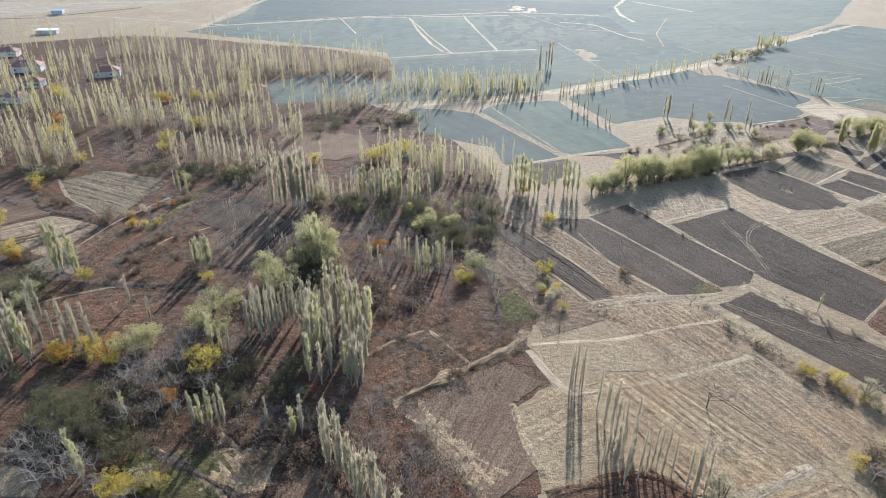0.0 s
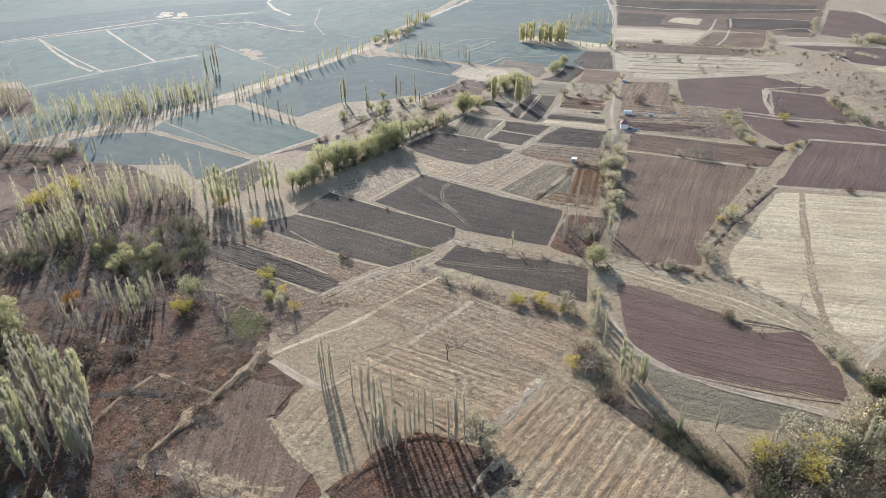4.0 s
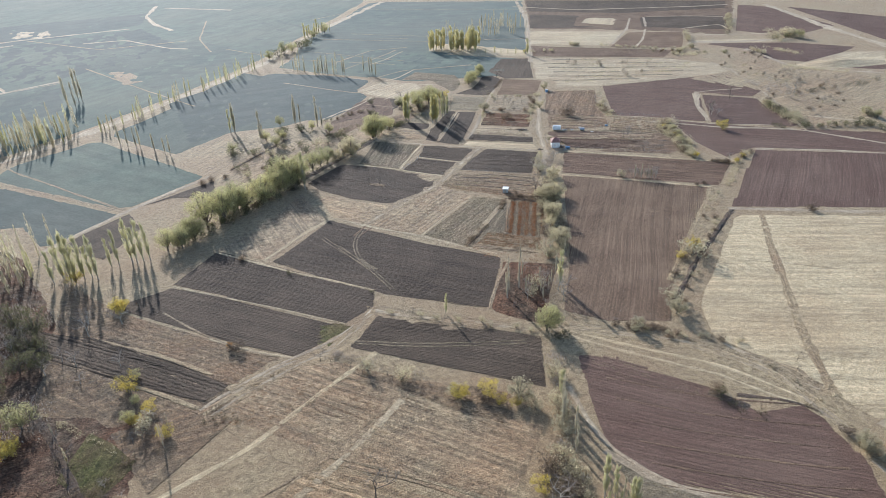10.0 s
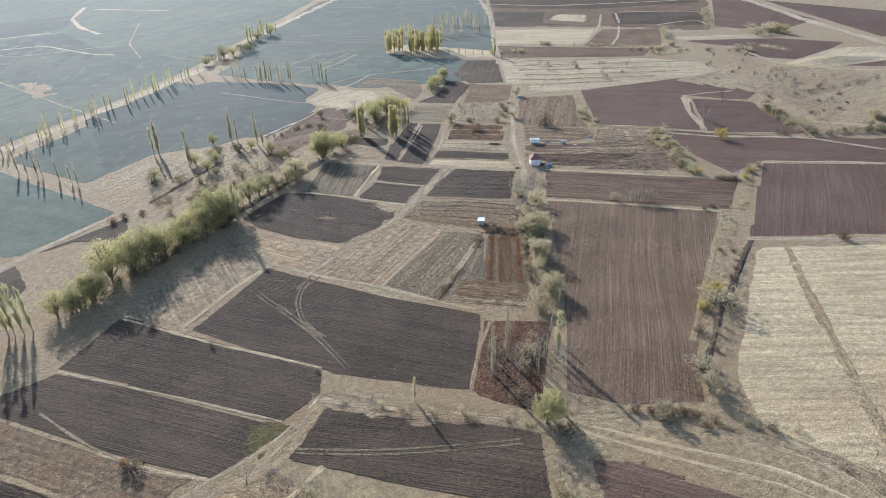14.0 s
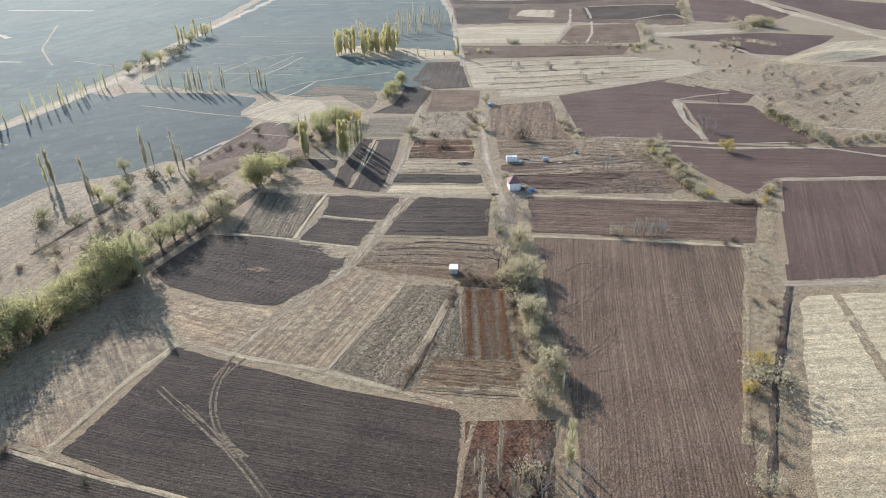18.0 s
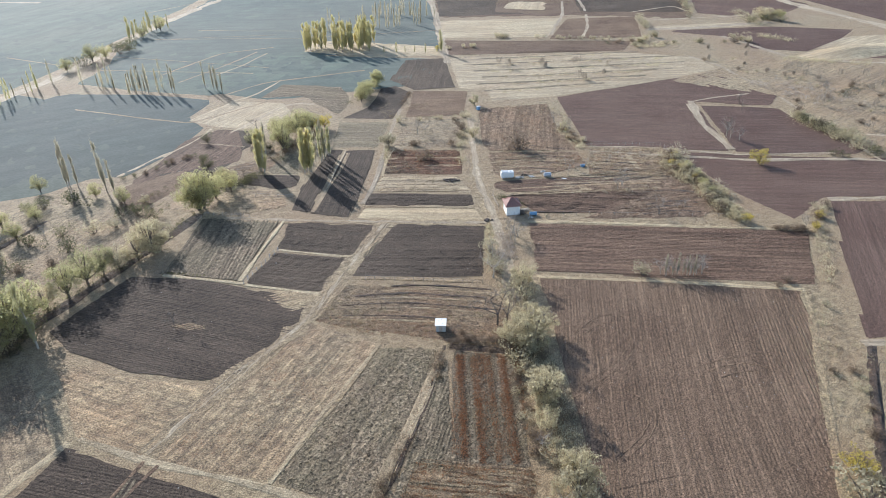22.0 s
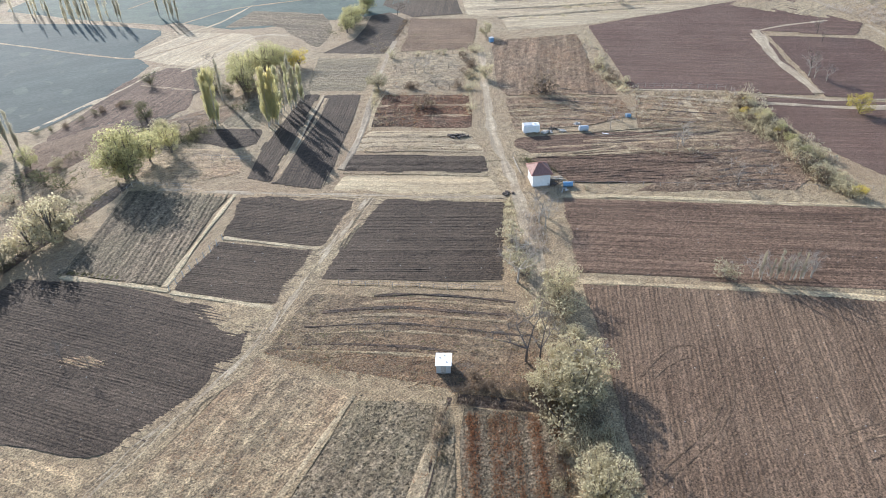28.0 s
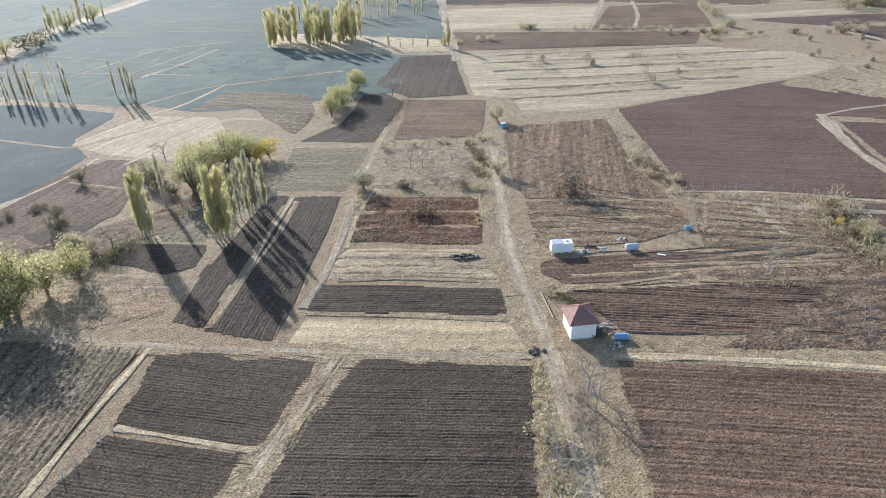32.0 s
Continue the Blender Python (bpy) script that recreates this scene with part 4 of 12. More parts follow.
field("ploughed_field", "freshly ploughed field of dark grey-brown soil", SOIL, [(193.8, 265.9), (200.1, 259.9), (176.9, 238.3), (169.9, 232.5), (165.5, 240.2)], 42.2, 0.5, 0.055, 0.048)
field("ploughed_field", "freshly ploughed field of dark grey-brown soil", SOIL, [(191.4, 269.3), (193.6, 266.9), (165.3, 241.3), (163.2, 245.2), (171.9, 253.9)], 42.1, 0.5, 0.055, 0.052)
patch("stubble_field", "straw-coloured stubble field with rusty patches", STRAW, [(154.9, 263.1), (161.0, 265.3), (167.8, 256.0), (162.5, 247.7), (152.9, 252.4)], -48.8, 1.5, 0.08, 0.056, cell=0.6)
field("ploughed_field", "ploughed field of warm brown soil with wheel lines", BROWN, [(243.8, 292.8), (256.3, 278.5), (237.6, 262.3), (224.1, 274.3)], -48.8, 0.9, 0.039, 0.06)
field("ploughed_field", "freshly ploughed field of dark grey-brown soil", SOIL, [(269.7, 327.1), (282.6, 316.9), (256.9, 284.8), (245.3, 293.8), (247.5, 309.2)], 40.4, 0.9, 0.039, 0.064)
field("ploughed_field", "freshly ploughed field of dark grey-brown soil", SOIL, [(221.0, 289.8), (244.6, 308.6), (242.6, 292.8), (220.1, 276.8), (209.7, 288.3)], 7.6, 0.9, 0.033, 0.02)
patch("stubble_field", "olive-brown stubble field with faint rows", OLIVE, [(207.1, 286.4), (217.7, 274.7), (201.5, 261.1), (192.4, 270.9)], -47.8, 0.9, 0.05, 0.024, cell=0.6)
patch("crop_field", "wide flat field of dark green winter crop", GREEN, [(237.2, 377.2), (270.2, 331.8), (244.8, 312.4), (224.1, 334.7), (209.1, 366.6)], -54.0, 1.2, 0.04, 0.028, cell=3.0)
patch("vegetable_plot", "dull grey-brown fallow plot", GREYSOIL, [(218.0, 335.5), (230.9, 316.8), (222.1, 300.1), (211.2, 292.7), (214.6, 318.0), (203.1, 327.1)], -55.4, 2.0, 0.06, 0.092, rag=1.5, cell=0.6)
patch("grass_field", "pale dry grass field, short and straw-coloured", PALE, [(175.0, 323.8), (194.9, 330.7), (206.2, 316.1), (201.1, 303.9), (187.0, 298.1), (179.4, 310.4)], 19.1, 1.5, 0.06, 0.036, cell=0.6)
field("ploughed_field", "freshly ploughed field of dark grey-brown soil", SOIL, [(154.8, 292.2), (170.5, 305.0), (175.2, 293.0), (171.0, 284.0), (158.5, 277.4), (152.3, 283.9)], 39.2, 0.9, 0.039, 0.04)
field("ploughed_field", "freshly ploughed field of dark grey-brown soil", SOIL, [(171.8, 305.9), (178.6, 308.2), (183.6, 300.9), (175.9, 294.1)], 18.7, 0.9, 0.039, 0.044)
patch("grass_field", "pale dry grass field, short and straw-coloured", PALE, [(283.9, 315.3), (337.2, 267.5), (348.0, 243.5), (339.1, 225.3), (301.2, 239.5), (272.1, 252.7), (254.1, 265.1), (262.4, 275.7), (257.0, 283.3)], -44.7, 6.0, 0.17, 0.048)
field("ploughed_field", "ploughed field of warm brown soil with wheel lines", BROWN, [(304.1, 338.7), (356.7, 276.0), (340.1, 268.7), (286.8, 319.6)], -50.0, 1.2, 0.039, 0.052)
patch("grass_field", "pale dry grass field, short and straw-coloured", PALE, [(332.7, 370.3), (377.3, 327.7), (338.3, 307.4), (307.9, 342.6)], -43.7, 2, 0.08, 0.056, cell=0.6)
field("ploughed_field", "ploughed field of warm brown soil with wheel lines", BROWN, [(375.6, 324.0), (401.8, 301.5), (365.6, 276.1), (336.0, 304.6)], -40.7, 1.2, 0.039, 0.06)
patch("grass_field", "pale dry grass field, short and straw-coloured", PALE, [(262.8, 387.1), (276.9, 369.7), (294.6, 334.3), (284.5, 320.1), (265.7, 339.4), (250.2, 369.7)], -51.0, 2, 0.06, 0.064, cell=0.6)

# fields in the middle of the valley
clods([(99.7, 206.3), (113.5, 176.6), (125.9, 156.1), (107.6, 139.1), (91.2, 160.2), (74.6, 193.0)], 0.06, 0.09)
field("ploughed_field", "freshly ploughed field of dark grey-brown soil", SOIL, [(99.7, 206.3), (113.5, 176.6), (125.9, 156.1), (107.6, 139.1), (91.2, 160.2), (74.6, 193.0)], -57.5, 0.5, 0.055, 0.02)
clods([(64.4, 208.6), (89.5, 163.2), (85.7, 157.1), (77.3, 155.4), (67.2, 170.0), (49.6, 198.6)], 0.06, 0.09)
field("ploughed_field", "freshly ploughed field of dark grey-brown soil", SOIL, [(64.4, 208.6), (89.5, 163.2), (85.7, 157.1), (77.3, 155.4), (67.2, 170.0), (49.6, 198.6)], -57.3, 0.5, 0.055, 0.024)
clods([(49.0, 197.1), (76.3, 154.7), (69.5, 151.8), (61.7, 151.5), (49.7, 169.4), (33.9, 198.1)], 0.06, 0.09)
field("ploughed_field", "freshly ploughed field of dark grey-brown soil", SOIL, [(49.0, 197.1), (76.3, 154.7), (69.5, 151.8), (61.7, 151.5), (49.7, 169.4), (33.9, 198.1)], -57.2, 0.5, 0.055, 0.028)
field("ploughed_field", "freshly ploughed field of dark grey-brown soil", SOIL, [(85.3, 153.3), (109.6, 122.9), (98.6, 110.2), (91.2, 120.9), (73.4, 146.7)], -51.4, 0.5, 0.055, 0.032)
patch("meadow_plot", "patch of yellow-green grass at the end of a plot", MEADOW, [(130.2, 241.3), (132.5, 238.5), (135.3, 234.1), (134.2, 233.4), (131.3, 237.4), (129.3, 240.3)], -50.6, 1, 0.06, 0.116, cell=0.35, rag=0.9)
patch("meadow_plot", "patch of bright green grass at a field corner", MEADOW, [(71.8, 158.9), (76.5, 155.0), (78.2, 152.5), (69.3, 149.1), (68.7, 152.5)], -39.7, 0.8, 0.04, 0.09, rag=1.8, cell=0.35)
patch("orchard_plot", "weedy plot with old brown plant rows", ROUGH, [(125.1, 154.3), (135.6, 143.7), (112.5, 125.7), (107.4, 138.3)], 42.1, 1.6, 0.135, 0.044, cell=0.6)
patch("stubble_field", "straw-coloured stubble field with rusty patches", STRAW, [(41.1, 145.7), (62.0, 147.2), (68.9, 144.2), (83.8, 111.7), (91.4, 101.9), (73.4, 92.0), (55.8, 117.3)], -62.6, 1.8, 0.142, 0.048, rows=0.5, cell=0.6)
field("stubble_field", "straw-coloured stubble field with rusty patches", STRAW, [(34.6, 117.3), (52.9, 119.5), (72.0, 91.1), (52.4, 83.0), (46.4, 83.9), (35.0, 110.8)], -58.0, 1.9, 0.15, 0.052, length=2.5, bend=2.5)
field("stubble_field", "straw-coloured stubble field with rusty patches", STRAW, [(73.2, 89.0), (78.3, 79.9), (81.3, 59.1), (78.1, 56.4), (74.2, 48.3), (41.3, 71.5), (52.6, 81.1)], 24.3, 2.4, 0.15, 0.056, length=2.5, bend=2.5)
patch("orchard_plot", "brown orchard plot with fallen leaves and weeds", ROUGH, [(18.0, 82.7), (38.0, 89.6), (40.6, 90.2), (49.8, 79.9), (52.1, 68.7), (9.6, 73.1)], 19.0, 1.6, 0.135, 0.18, cell=0.6)
patch("grass_field", "dry grass plot with faint rows", GRASS, [(17.6, 107.7), (25.0, 113.1), (32.2, 115.9), (34.4, 109.3), (38.2, 89.7), (33.1, 88.6), (17.6, 98.1)], 36.1, 1.5, 0.06, 0.064, cell=0.6)
field("ploughed_field", "ploughed field of dark reddish plum-brown soil", RED, [(111.2, 113.0), (117.1, 107.1), (125.3, 90.1), (126.3, 79.4), (135.6, 74.6), (130.6, 62.8), (120.9, 52.7), (111.0, 63.9), (98.2, 79.7), (97.2, 91.9)], -58.8, 0.75, 0.026, 0.02, bend=4)
patch("stubble_field", "olive-brown stubble field with faint rows", OLIVE, [(95.5, 90.2), (97.0, 79.0), (110.0, 63.2), (119.7, 51.6), (112.1, 47.3), (89.8, 66.5), (90.1, 76.5)], -50.4, 0.9, 0.1, 0.024, cell=0.6)
patch("grass_field", "brown dry grass plot with faint rows", BROWNGRASS, [(14.3, 188.5), (37.8, 148.7), (30.9, 145.2), (15.7, 170.8)], -59.4, 1.4, 0.1, 0.028, cell=0.6)
patch("grass_field", "brown dry grass plot with faint rows", BROWNGRASS, [(28.3, 193.2), (47.2, 157.4), (57.5, 151.5), (47.8, 151.1), (26.5, 192.2)], -62.2, 1.2, 0.08, 0.032, cell=0.35, rag=0.9)
patch("meadow_plot", "small plot of green and yellow grass", MEADOW, [(12.4, 144.8), (20.2, 154.4), (26.2, 140.7), (17.4, 135.2)], 50.9, 1.2, 0.08, 0.136, rag=0.4, cell=0.35)
patch("grass_field", "pale dry grass field, short and straw-coloured", PALE, [(197.5, 131.3), (258.4, 80.9), (181.5, 49.6), (158.1, 55.5), (141.7, 64.8), (143.4, 80.5), (140.6, 99.0), (147.7, 108.5)], -39.6, 3, 0.135, 0.04, rag=1.0, rows=0.1)
patch("stubble_field", "straw-coloured stubble field with rusty patches", STRAW, [(101.6, 230.5), (98.2, 207.2), (73.8, 194.4), (65.6, 209.5), (87.9, 220.2)], -98.3, 1.6, 0.06, 0.044, cell=0.6)
patch("stubble_field", "brown dry grass slope with rusty weeds", BROWNGRASS, [(27.0, 216.8), (33.7, 196.9), (49.4, 168.3), (61.3, 150.6), (58.5, 150.2), (46.8, 148.8), (42.3, 140.1), (11.0, 165.9)], -59.2, 1.8, 0.08, 0.036, cell=0.6)
patch("stubble_field", "brown dry grass plot with rusty weeds below a track", BROWNGRASS, [(67.5, 144.4), (79.6, 127.7), (92.1, 113.3), (85.8, 104.3), (45.0, 137.9), (58.3, 148.6)], -55.8, 1.8, 0.114, 0.04, cell=0.6)
field("ploughed_field", "freshly ploughed field of dark grey-brown soil", SOIL, [(11.9, 206.4), (22.7, 191.8), (31.5, 182.0), (47.3, 150.8), (40.2, 149.0), (21.0, 178.3), (11.1, 192.7)], -59.0, 1.0, 0.12, 0.156)

# wide fields to the north
patch("crop_field", "wide flat field of dark green winter crop", GREEN, [(-16.5, 327.3), (22.5, 337.2), (56.7, 350.6), (107.7, 379.2), (163.8, 417.2), (221.7, 470.3), (312.4, 552.7), (483.1, 804.2), (-232.5, 981.4), (-162.1, 584.9), (-183.7, 494.7), (-33.3, 433.5), (-28.1, 359.8), (-50.1, 318.3)], 26.5, 3.0, 0.04, 0.044, cell=6.0, rag=2.0)
patch("crop_field", "wide flat field of dark green winter crop", GREEN, [(316.1, 549.2), (408.1, 462.3), (287.2, 321.7), (235.2, 376.2), (171.8, 400.7), (212.8, 452.3)], -43.4, 3.0, 0.04, 0.048, cell=6.0, rag=2.0)
patch("ploughed_field", "ploughed field of warm brown soil with wheel lines", BROWN, [(427.8, 484.8), (553.5, 363.9), (413.5, 276.0), (384.0, 326.3), (336.1, 374.1)], -43.9, 3.0, 0.03, 0.004, cell=6.0, rag=2.0)
patch("crop_field", "wide flat field of dark green winter crop", GREEN, [(58.0, 333.5), (81.0, 265.7), (49.8, 255.0), (17.2, 313.7), (27.4, 324.3)], -61.0, 1.4, 0.04, 0.024, cell=3.0)
patch("crop_field", "wide flat field of dark green winter crop", GREEN, [(15.0, 313.0), (48.3, 253.4), (24.4, 241.8), (21.6, 262.5), (-11.0, 281.3), (-16.7, 318.6)], -60.8, 1.4, 0.04, 0.028, cell=3.0)
patch("crop_field", "wide flat field of dark green winter crop", GREEN, [(85.4, 350.7), (145.9, 400.6), (172.1, 316.4), (162.1, 303.5), (124.8, 298.3), (105.4, 306.3), (78.8, 294.8), (62.9, 338.0)], 37.0, 1.6, 0.04, 0.032, cell=3.0)
field("ploughed_field", "freshly ploughed field of dark grey-brown soil", SOIL, [(35.9, 245.6), (50.9, 251.5), (50.9, 237.1), (37.9, 224.7), (29.1, 240.5)], 21.5, 0.9, 0.039, 0.036)
field("ploughed_field", "freshly ploughed field of dark grey-brown soil", SOIL, [(81.7, 261.2), (51.5, 253.6), (65.0, 255.6), (77.3, 246.1)], -165.9, 0.9, 0.039, 0.04)
patch("grass_field", "dry grass plot with faint rows", GRASS, [(79.3, 292.5), (102.3, 305.5), (139.0, 279.4), (115.5, 255.3), (83.4, 256.1)], 29.5, 2, 0.117, 0.044, cell=0.6)
patch("crop_field", "wide flat field of dark green winter crop", GREEN, [(3.7, 450.1), (17.4, 556.6), (35.9, 446.0), (64.9, 446.0), (38.2, 376.8), (0.1, 395.8)], 82.7, 2, 0.04, 0.048, cell=3.0)
patch("crop_field", "wide flat field of dark green winter crop", GREEN, [(12.2, 579.0), (46.1, 593.5), (88.0, 509.2), (119.0, 498.2), (70.7, 467.5), (38.2, 451.9), (21.1, 560.0)], 23.2, 2, 0.04, 0.052, cell=3.0)
patch("crop_field", "wide flat field of dark green winter crop", GREEN, [(94.0, 519.9), (154.9, 498.1), (175.9, 427.2), (97.0, 395.5), (79.5, 469.4)], -19.7, 2, 0.04, 0.056, cell=3.0)
patch("grass_field", "dry grass plot with faint rows", GRASS, [(86.3, 454.4), (98.3, 447.9), (101.2, 415.8), (85.8, 412.5)], -28.4, 3, 0.04, 0.06, cell=3.0)
patch("grass_field", "pale dry grass field, short and straw-coloured", PALE, [(56.6, 631.3), (84.0, 609.8), (81.3, 575.7), (54.1, 597.0)], -38.1, 3, 0.04, 0.064, cell=3.0)
patch("grass_field", "pale dry grass field, short and straw-coloured", PALE, [(265.5, 459.1), (282.4, 438.3), (259.4, 421.4), (249.5, 445.7)], -50.9, 3, 0.04, 0.02, cell=3.0)
patch("grass_field", "pale dry grass field, short and straw-coloured", PALE, [(223.1, 571.3), (263.0, 599.5), (257.0, 565.6), (223.9, 553.1)], 35.3, 3, 0.04, 0.024, cell=3.0)
patch("grass_field", "pale dry grass field, short and straw-coloured", PALE, [(374.7, 366.7), (393.8, 378.7), (407.1, 360.6), (386.5, 345.1)], 32.1, 3, 0.04, 0.028, cell=3.0)
patch("crop_field", "wide flat field of dark green winter crop", GREEN, [(156.6, 528.1), (217.0, 566.4), (280.4, 525.6), (203.5, 460.4), (176.4, 437.4)], 32.4, 2, 0.04, 0.032, cell=3.0)
patch("crop_field", "wide flat field of dark green winter crop", GREEN, [(308.6, 517.5), (386.6, 444.8), (338.5, 379.9), (283.9, 436.9), (223.3, 438.2), (193.0, 392.3), (194.7, 432.6)], -43.0, 2, 0.04, 0.036, cell=3.0)
patch("crop_field", "wide flat field of dark green winter crop", GREEN, [(222.6, 397.6), (243.5, 369.1), (282.3, 316.2), (260.2, 291.2), (204.3, 322.0), (179.5, 384.9)], -53.7, 2, 0.04, 0.04, cell=3.0)
patch("ploughed_field", "freshly ploughed field of dark grey-brown soil", SOIL, [(409.8, 460.6), (467.7, 405.9), (518.6, 350.2), (493.0, 332.1), (422.4, 371.2), (379.8, 423.3)], -43.4, 2, 0.05, 0.044, cell=3.0)
patch("ploughed_field", "freshly ploughed field of dark grey-brown soil", SOIL, [(373.4, 416.1), (395.5, 386.3), (366.5, 363.0), (382.7, 340.5), (338.7, 377.0)], -53.4, 2, 0.05, 0.048, cell=3.0)
patch("ploughed_field", "freshly ploughed field of dark grey-brown soil", SOIL, [(421.3, 353.6), (466.7, 318.3), (428.7, 286.7), (412.4, 306.3), (394.2, 330.2)], -37.9, 2, 0.05, 0.052, cell=3.0)
patch("ploughed_field", "ploughed field of dark reddish plum-brown soil", RED, [(511.7, 335.2), (518.4, 315.2), (485.8, 248.5), (436.9, 251.0), (428.3, 282.1)], -71.5, 2, 0.05, 0.056, cell=3.0)
patch("ploughed_field", "ploughed field of dark reddish plum-brown soil", RED, [(527.5, 306.8), (538.0, 241.8), (543.5, 197.0), (468.6, 166.6), (464.1, 205.5), (494.8, 253.4)], -80.8, 2, 0.05, 0.06, cell=3.0)
patch("ploughed_field", "ploughed field of dark reddish plum-brown soil", RED, [(381.0, 277.6), (422.2, 241.9), (438.1, 211.8), (386.7, 209.8), (376.1, 231.0), (390.9, 242.6)], -40.9, 2, 0.05, 0.064, cell=3.0)
patch("grass_field", "pale dry grass field, short and straw-coloured", PALE, [(387.7, 285.0), (429.8, 250.4), (425.1, 243.7), (381.0, 277.6)], -39.4, 2, 0.05, 0.02, cell=3.0)
patch("grass_field", "pale dry grass field, short and straw-coloured", PALE, [(390.3, 215.4), (422.2, 210.0), (442.2, 194.8), (463.5, 167.3), (445.6, 160.0), (402.8, 196.2)], -9.6, 2, 0.05, 0.024, cell=3.0)
patch("ploughed_field", "ploughed field of dark reddish plum-brown soil", RED, [(380.8, 203.1), (414.5, 181.2), (436.6, 156.2), (420.6, 149.6), (402.5, 175.3)], -33.0, 2, 0.05, 0.028, cell=3.0)
patch("grass_field", "dry grass plot with faint rows", GRASS, [(310.1, 234.1), (363.3, 229.6), (388.9, 168.7), (394.8, 136.5), (365.5, 124.5), (307.6, 144.9), (288.9, 159.8), (320.5, 197.4)], -4.8, 5, 0.17, 0.032, cell=3.0)
patch("grass_field", "dry grass plot with faint rows", GRASS, [(-350.2, 551.1), (-207.7, 642.7), (-167.0, 644.6), (-181.7, 500.9), (-291.6, 450.0)], 32.7, 6, 0.1, 0.1, cell=3.0)
patch("crop_field", "wide flat field of dark green winter crop", GREEN, [(-163.4, 523.0), (-46.9, 563.3), (-30.2, 441.7), (-84.1, 456.8), (-170.5, 491.1)], 19.1, 2, 0.04, 0.044, cell=3.0)
patch("crop_field", "wide flat field of dark green winter crop", GREEN, [(-41.5, 551.1), (17.4, 571.1), (36.7, 452.1), (2.9, 434.6), (-25.8, 551.7)], 18.8, 2, 0.04, 0.048, cell=3.0)
patch("crop_field", "wide flat field of dark green winter crop", GREEN, [(22.0, 571.3), (137.9, 570.8), (142.4, 482.6), (66.9, 453.1), (40.5, 452.3)], -0.2, 2, 0.04, 0.052, cell=3.0)
patch("crop_field", "wide flat field of dark green winter crop", GREEN, [(-28.7, 418.3), (6.4, 427.0), (64.7, 436.6), (54.9, 386.2), (5.7, 366.5), (-29.4, 377.6)], 13.9, 2, 0.04, 0.056, cell=3.0)
patch("crop_field", "wide flat field of dark green winter crop", GREEN, [(-96.5, 363.8), (-59.8, 389.5), (-28.1, 359.8), (-48.5, 327.8), (-84.0, 322.1)], 35.0, 1.4, 0.04, 0.06, cell=3.0)
patch("crop_field", "wide flat field of dark green winter crop", GREEN, [(-167.0, 644.6), (61.7, 655.3), (162.0, 634.1), (140.8, 584.1), (-150.6, 539.6)], 2.7, 2, 0.04, 0.064, cell=3.0)
patch("grass_field", "dry grass plot with faint rows", GRASS, [(90.2, 268.3), (121.7, 285.4), (137.3, 274.0), (141.5, 264.4), (112.2, 259.5), (92.1, 249.3), (84.9, 245.7)], 28.5, 3, 0.152, 0.02, cell=0.6)
patch("crop_field", "wide flat field of dark green winter crop", GREEN, [(85.1, 301.2), (98.8, 304.6), (116.1, 309.9), (130.6, 305.2), (144.7, 291.9), (175.9, 312.5), (176.0, 325.6), (191.3, 336.9), (178.3, 362.5), (158.1, 385.3), (116.2, 378.5), (97.7, 371.7)], -15.5, 1.6, 0.04, 0.044, cell=3.0)
clods([(148.4, 290.4), (174.2, 309.3), (182.6, 296.8), (176.8, 289.1), (153.5, 282.5)], 0.06, 0.09)
field("ploughed_field", "freshly ploughed field of dark grey-brown soil", SOIL, [(148.4, 290.4), (174.2, 309.3), (182.6, 296.8), (176.8, 289.1), (153.5, 282.5)], 36.2, 0.8, 0.055, 0.028)
patch("crop_field", "wide flat field of dark green winter crop", GREEN, [(165.4, 395.8), (208.7, 428.1), (236.7, 386.6), (268.5, 333.5), (236.1, 317.5), (223.2, 338.4), (207.3, 338.6), (193.5, 340.8), (179.3, 364.7)], -39.7, 2, 0.04, 0.042, cell=3.0)
strip("field_path", "thin pale grassy path between crop fields", GRASS, [(192.4, 338.9), (214.6, 342.0), (231.8, 334.7), (249.7, 327.1)], 0.96, 0.113, 0.02, "track")
strip("field_path", "thin pale grassy path between crop fields", GRASS, [(180.8, 362.9), (193.5, 340.8)], 0.84, 0.116, 0.02, "track")
strip("field_path", "thin pale grassy path between crop fields", GRASS, [(237.6, 385.5), (211.8, 373.7), (192.7, 367.2)], 0.96, 0.119, 0.02, "track")
strip("field_path", "thin pale grassy path between crop fields", GRASS, [(159.6, 461.3), (177.3, 411.0), (218.4, 356.7)], 0.72, 0.122, 0.02, "track")
strip("field_path", "thin pale grassy path between crop fields", GRASS, [(63.8, 583.2), (97.1, 517.1), (148.6, 503.7)], 1.32, 0.125, 0.02, "track")
strip("field_path", "thin pale grassy path between crop fields", GRASS, [(79.5, 469.4), (94.4, 397.6), (105.3, 353.5)], 0.96, 0.128, 0.02, "track")
strip("field_path", "thin pale grassy path between crop fields", GRASS, [(13.7, 601.5), (60.3, 586.2)], 1.32, 0.131, 0.02, "track")
strip("field_path", "thin pale grassy path between crop fields", GRASS, [(182.4, 564.5), (156.3, 502.0), (149.7, 460.4)], 1.08, 0.134, 0.02, "track")
strip("field_path", "thin pale grassy path between crop fields", GRASS, [(193.6, 382.2), (225.4, 395.2), (246.8, 387.5)], 1.08, 0.11, 0.02, "track")
strip("field_path", "thin pale grassy path between crop fields", GRASS, [(241.7, 510.7), (295.0, 522.7), (381.5, 435.4)], 0.84, 0.113, 0.02, "track")
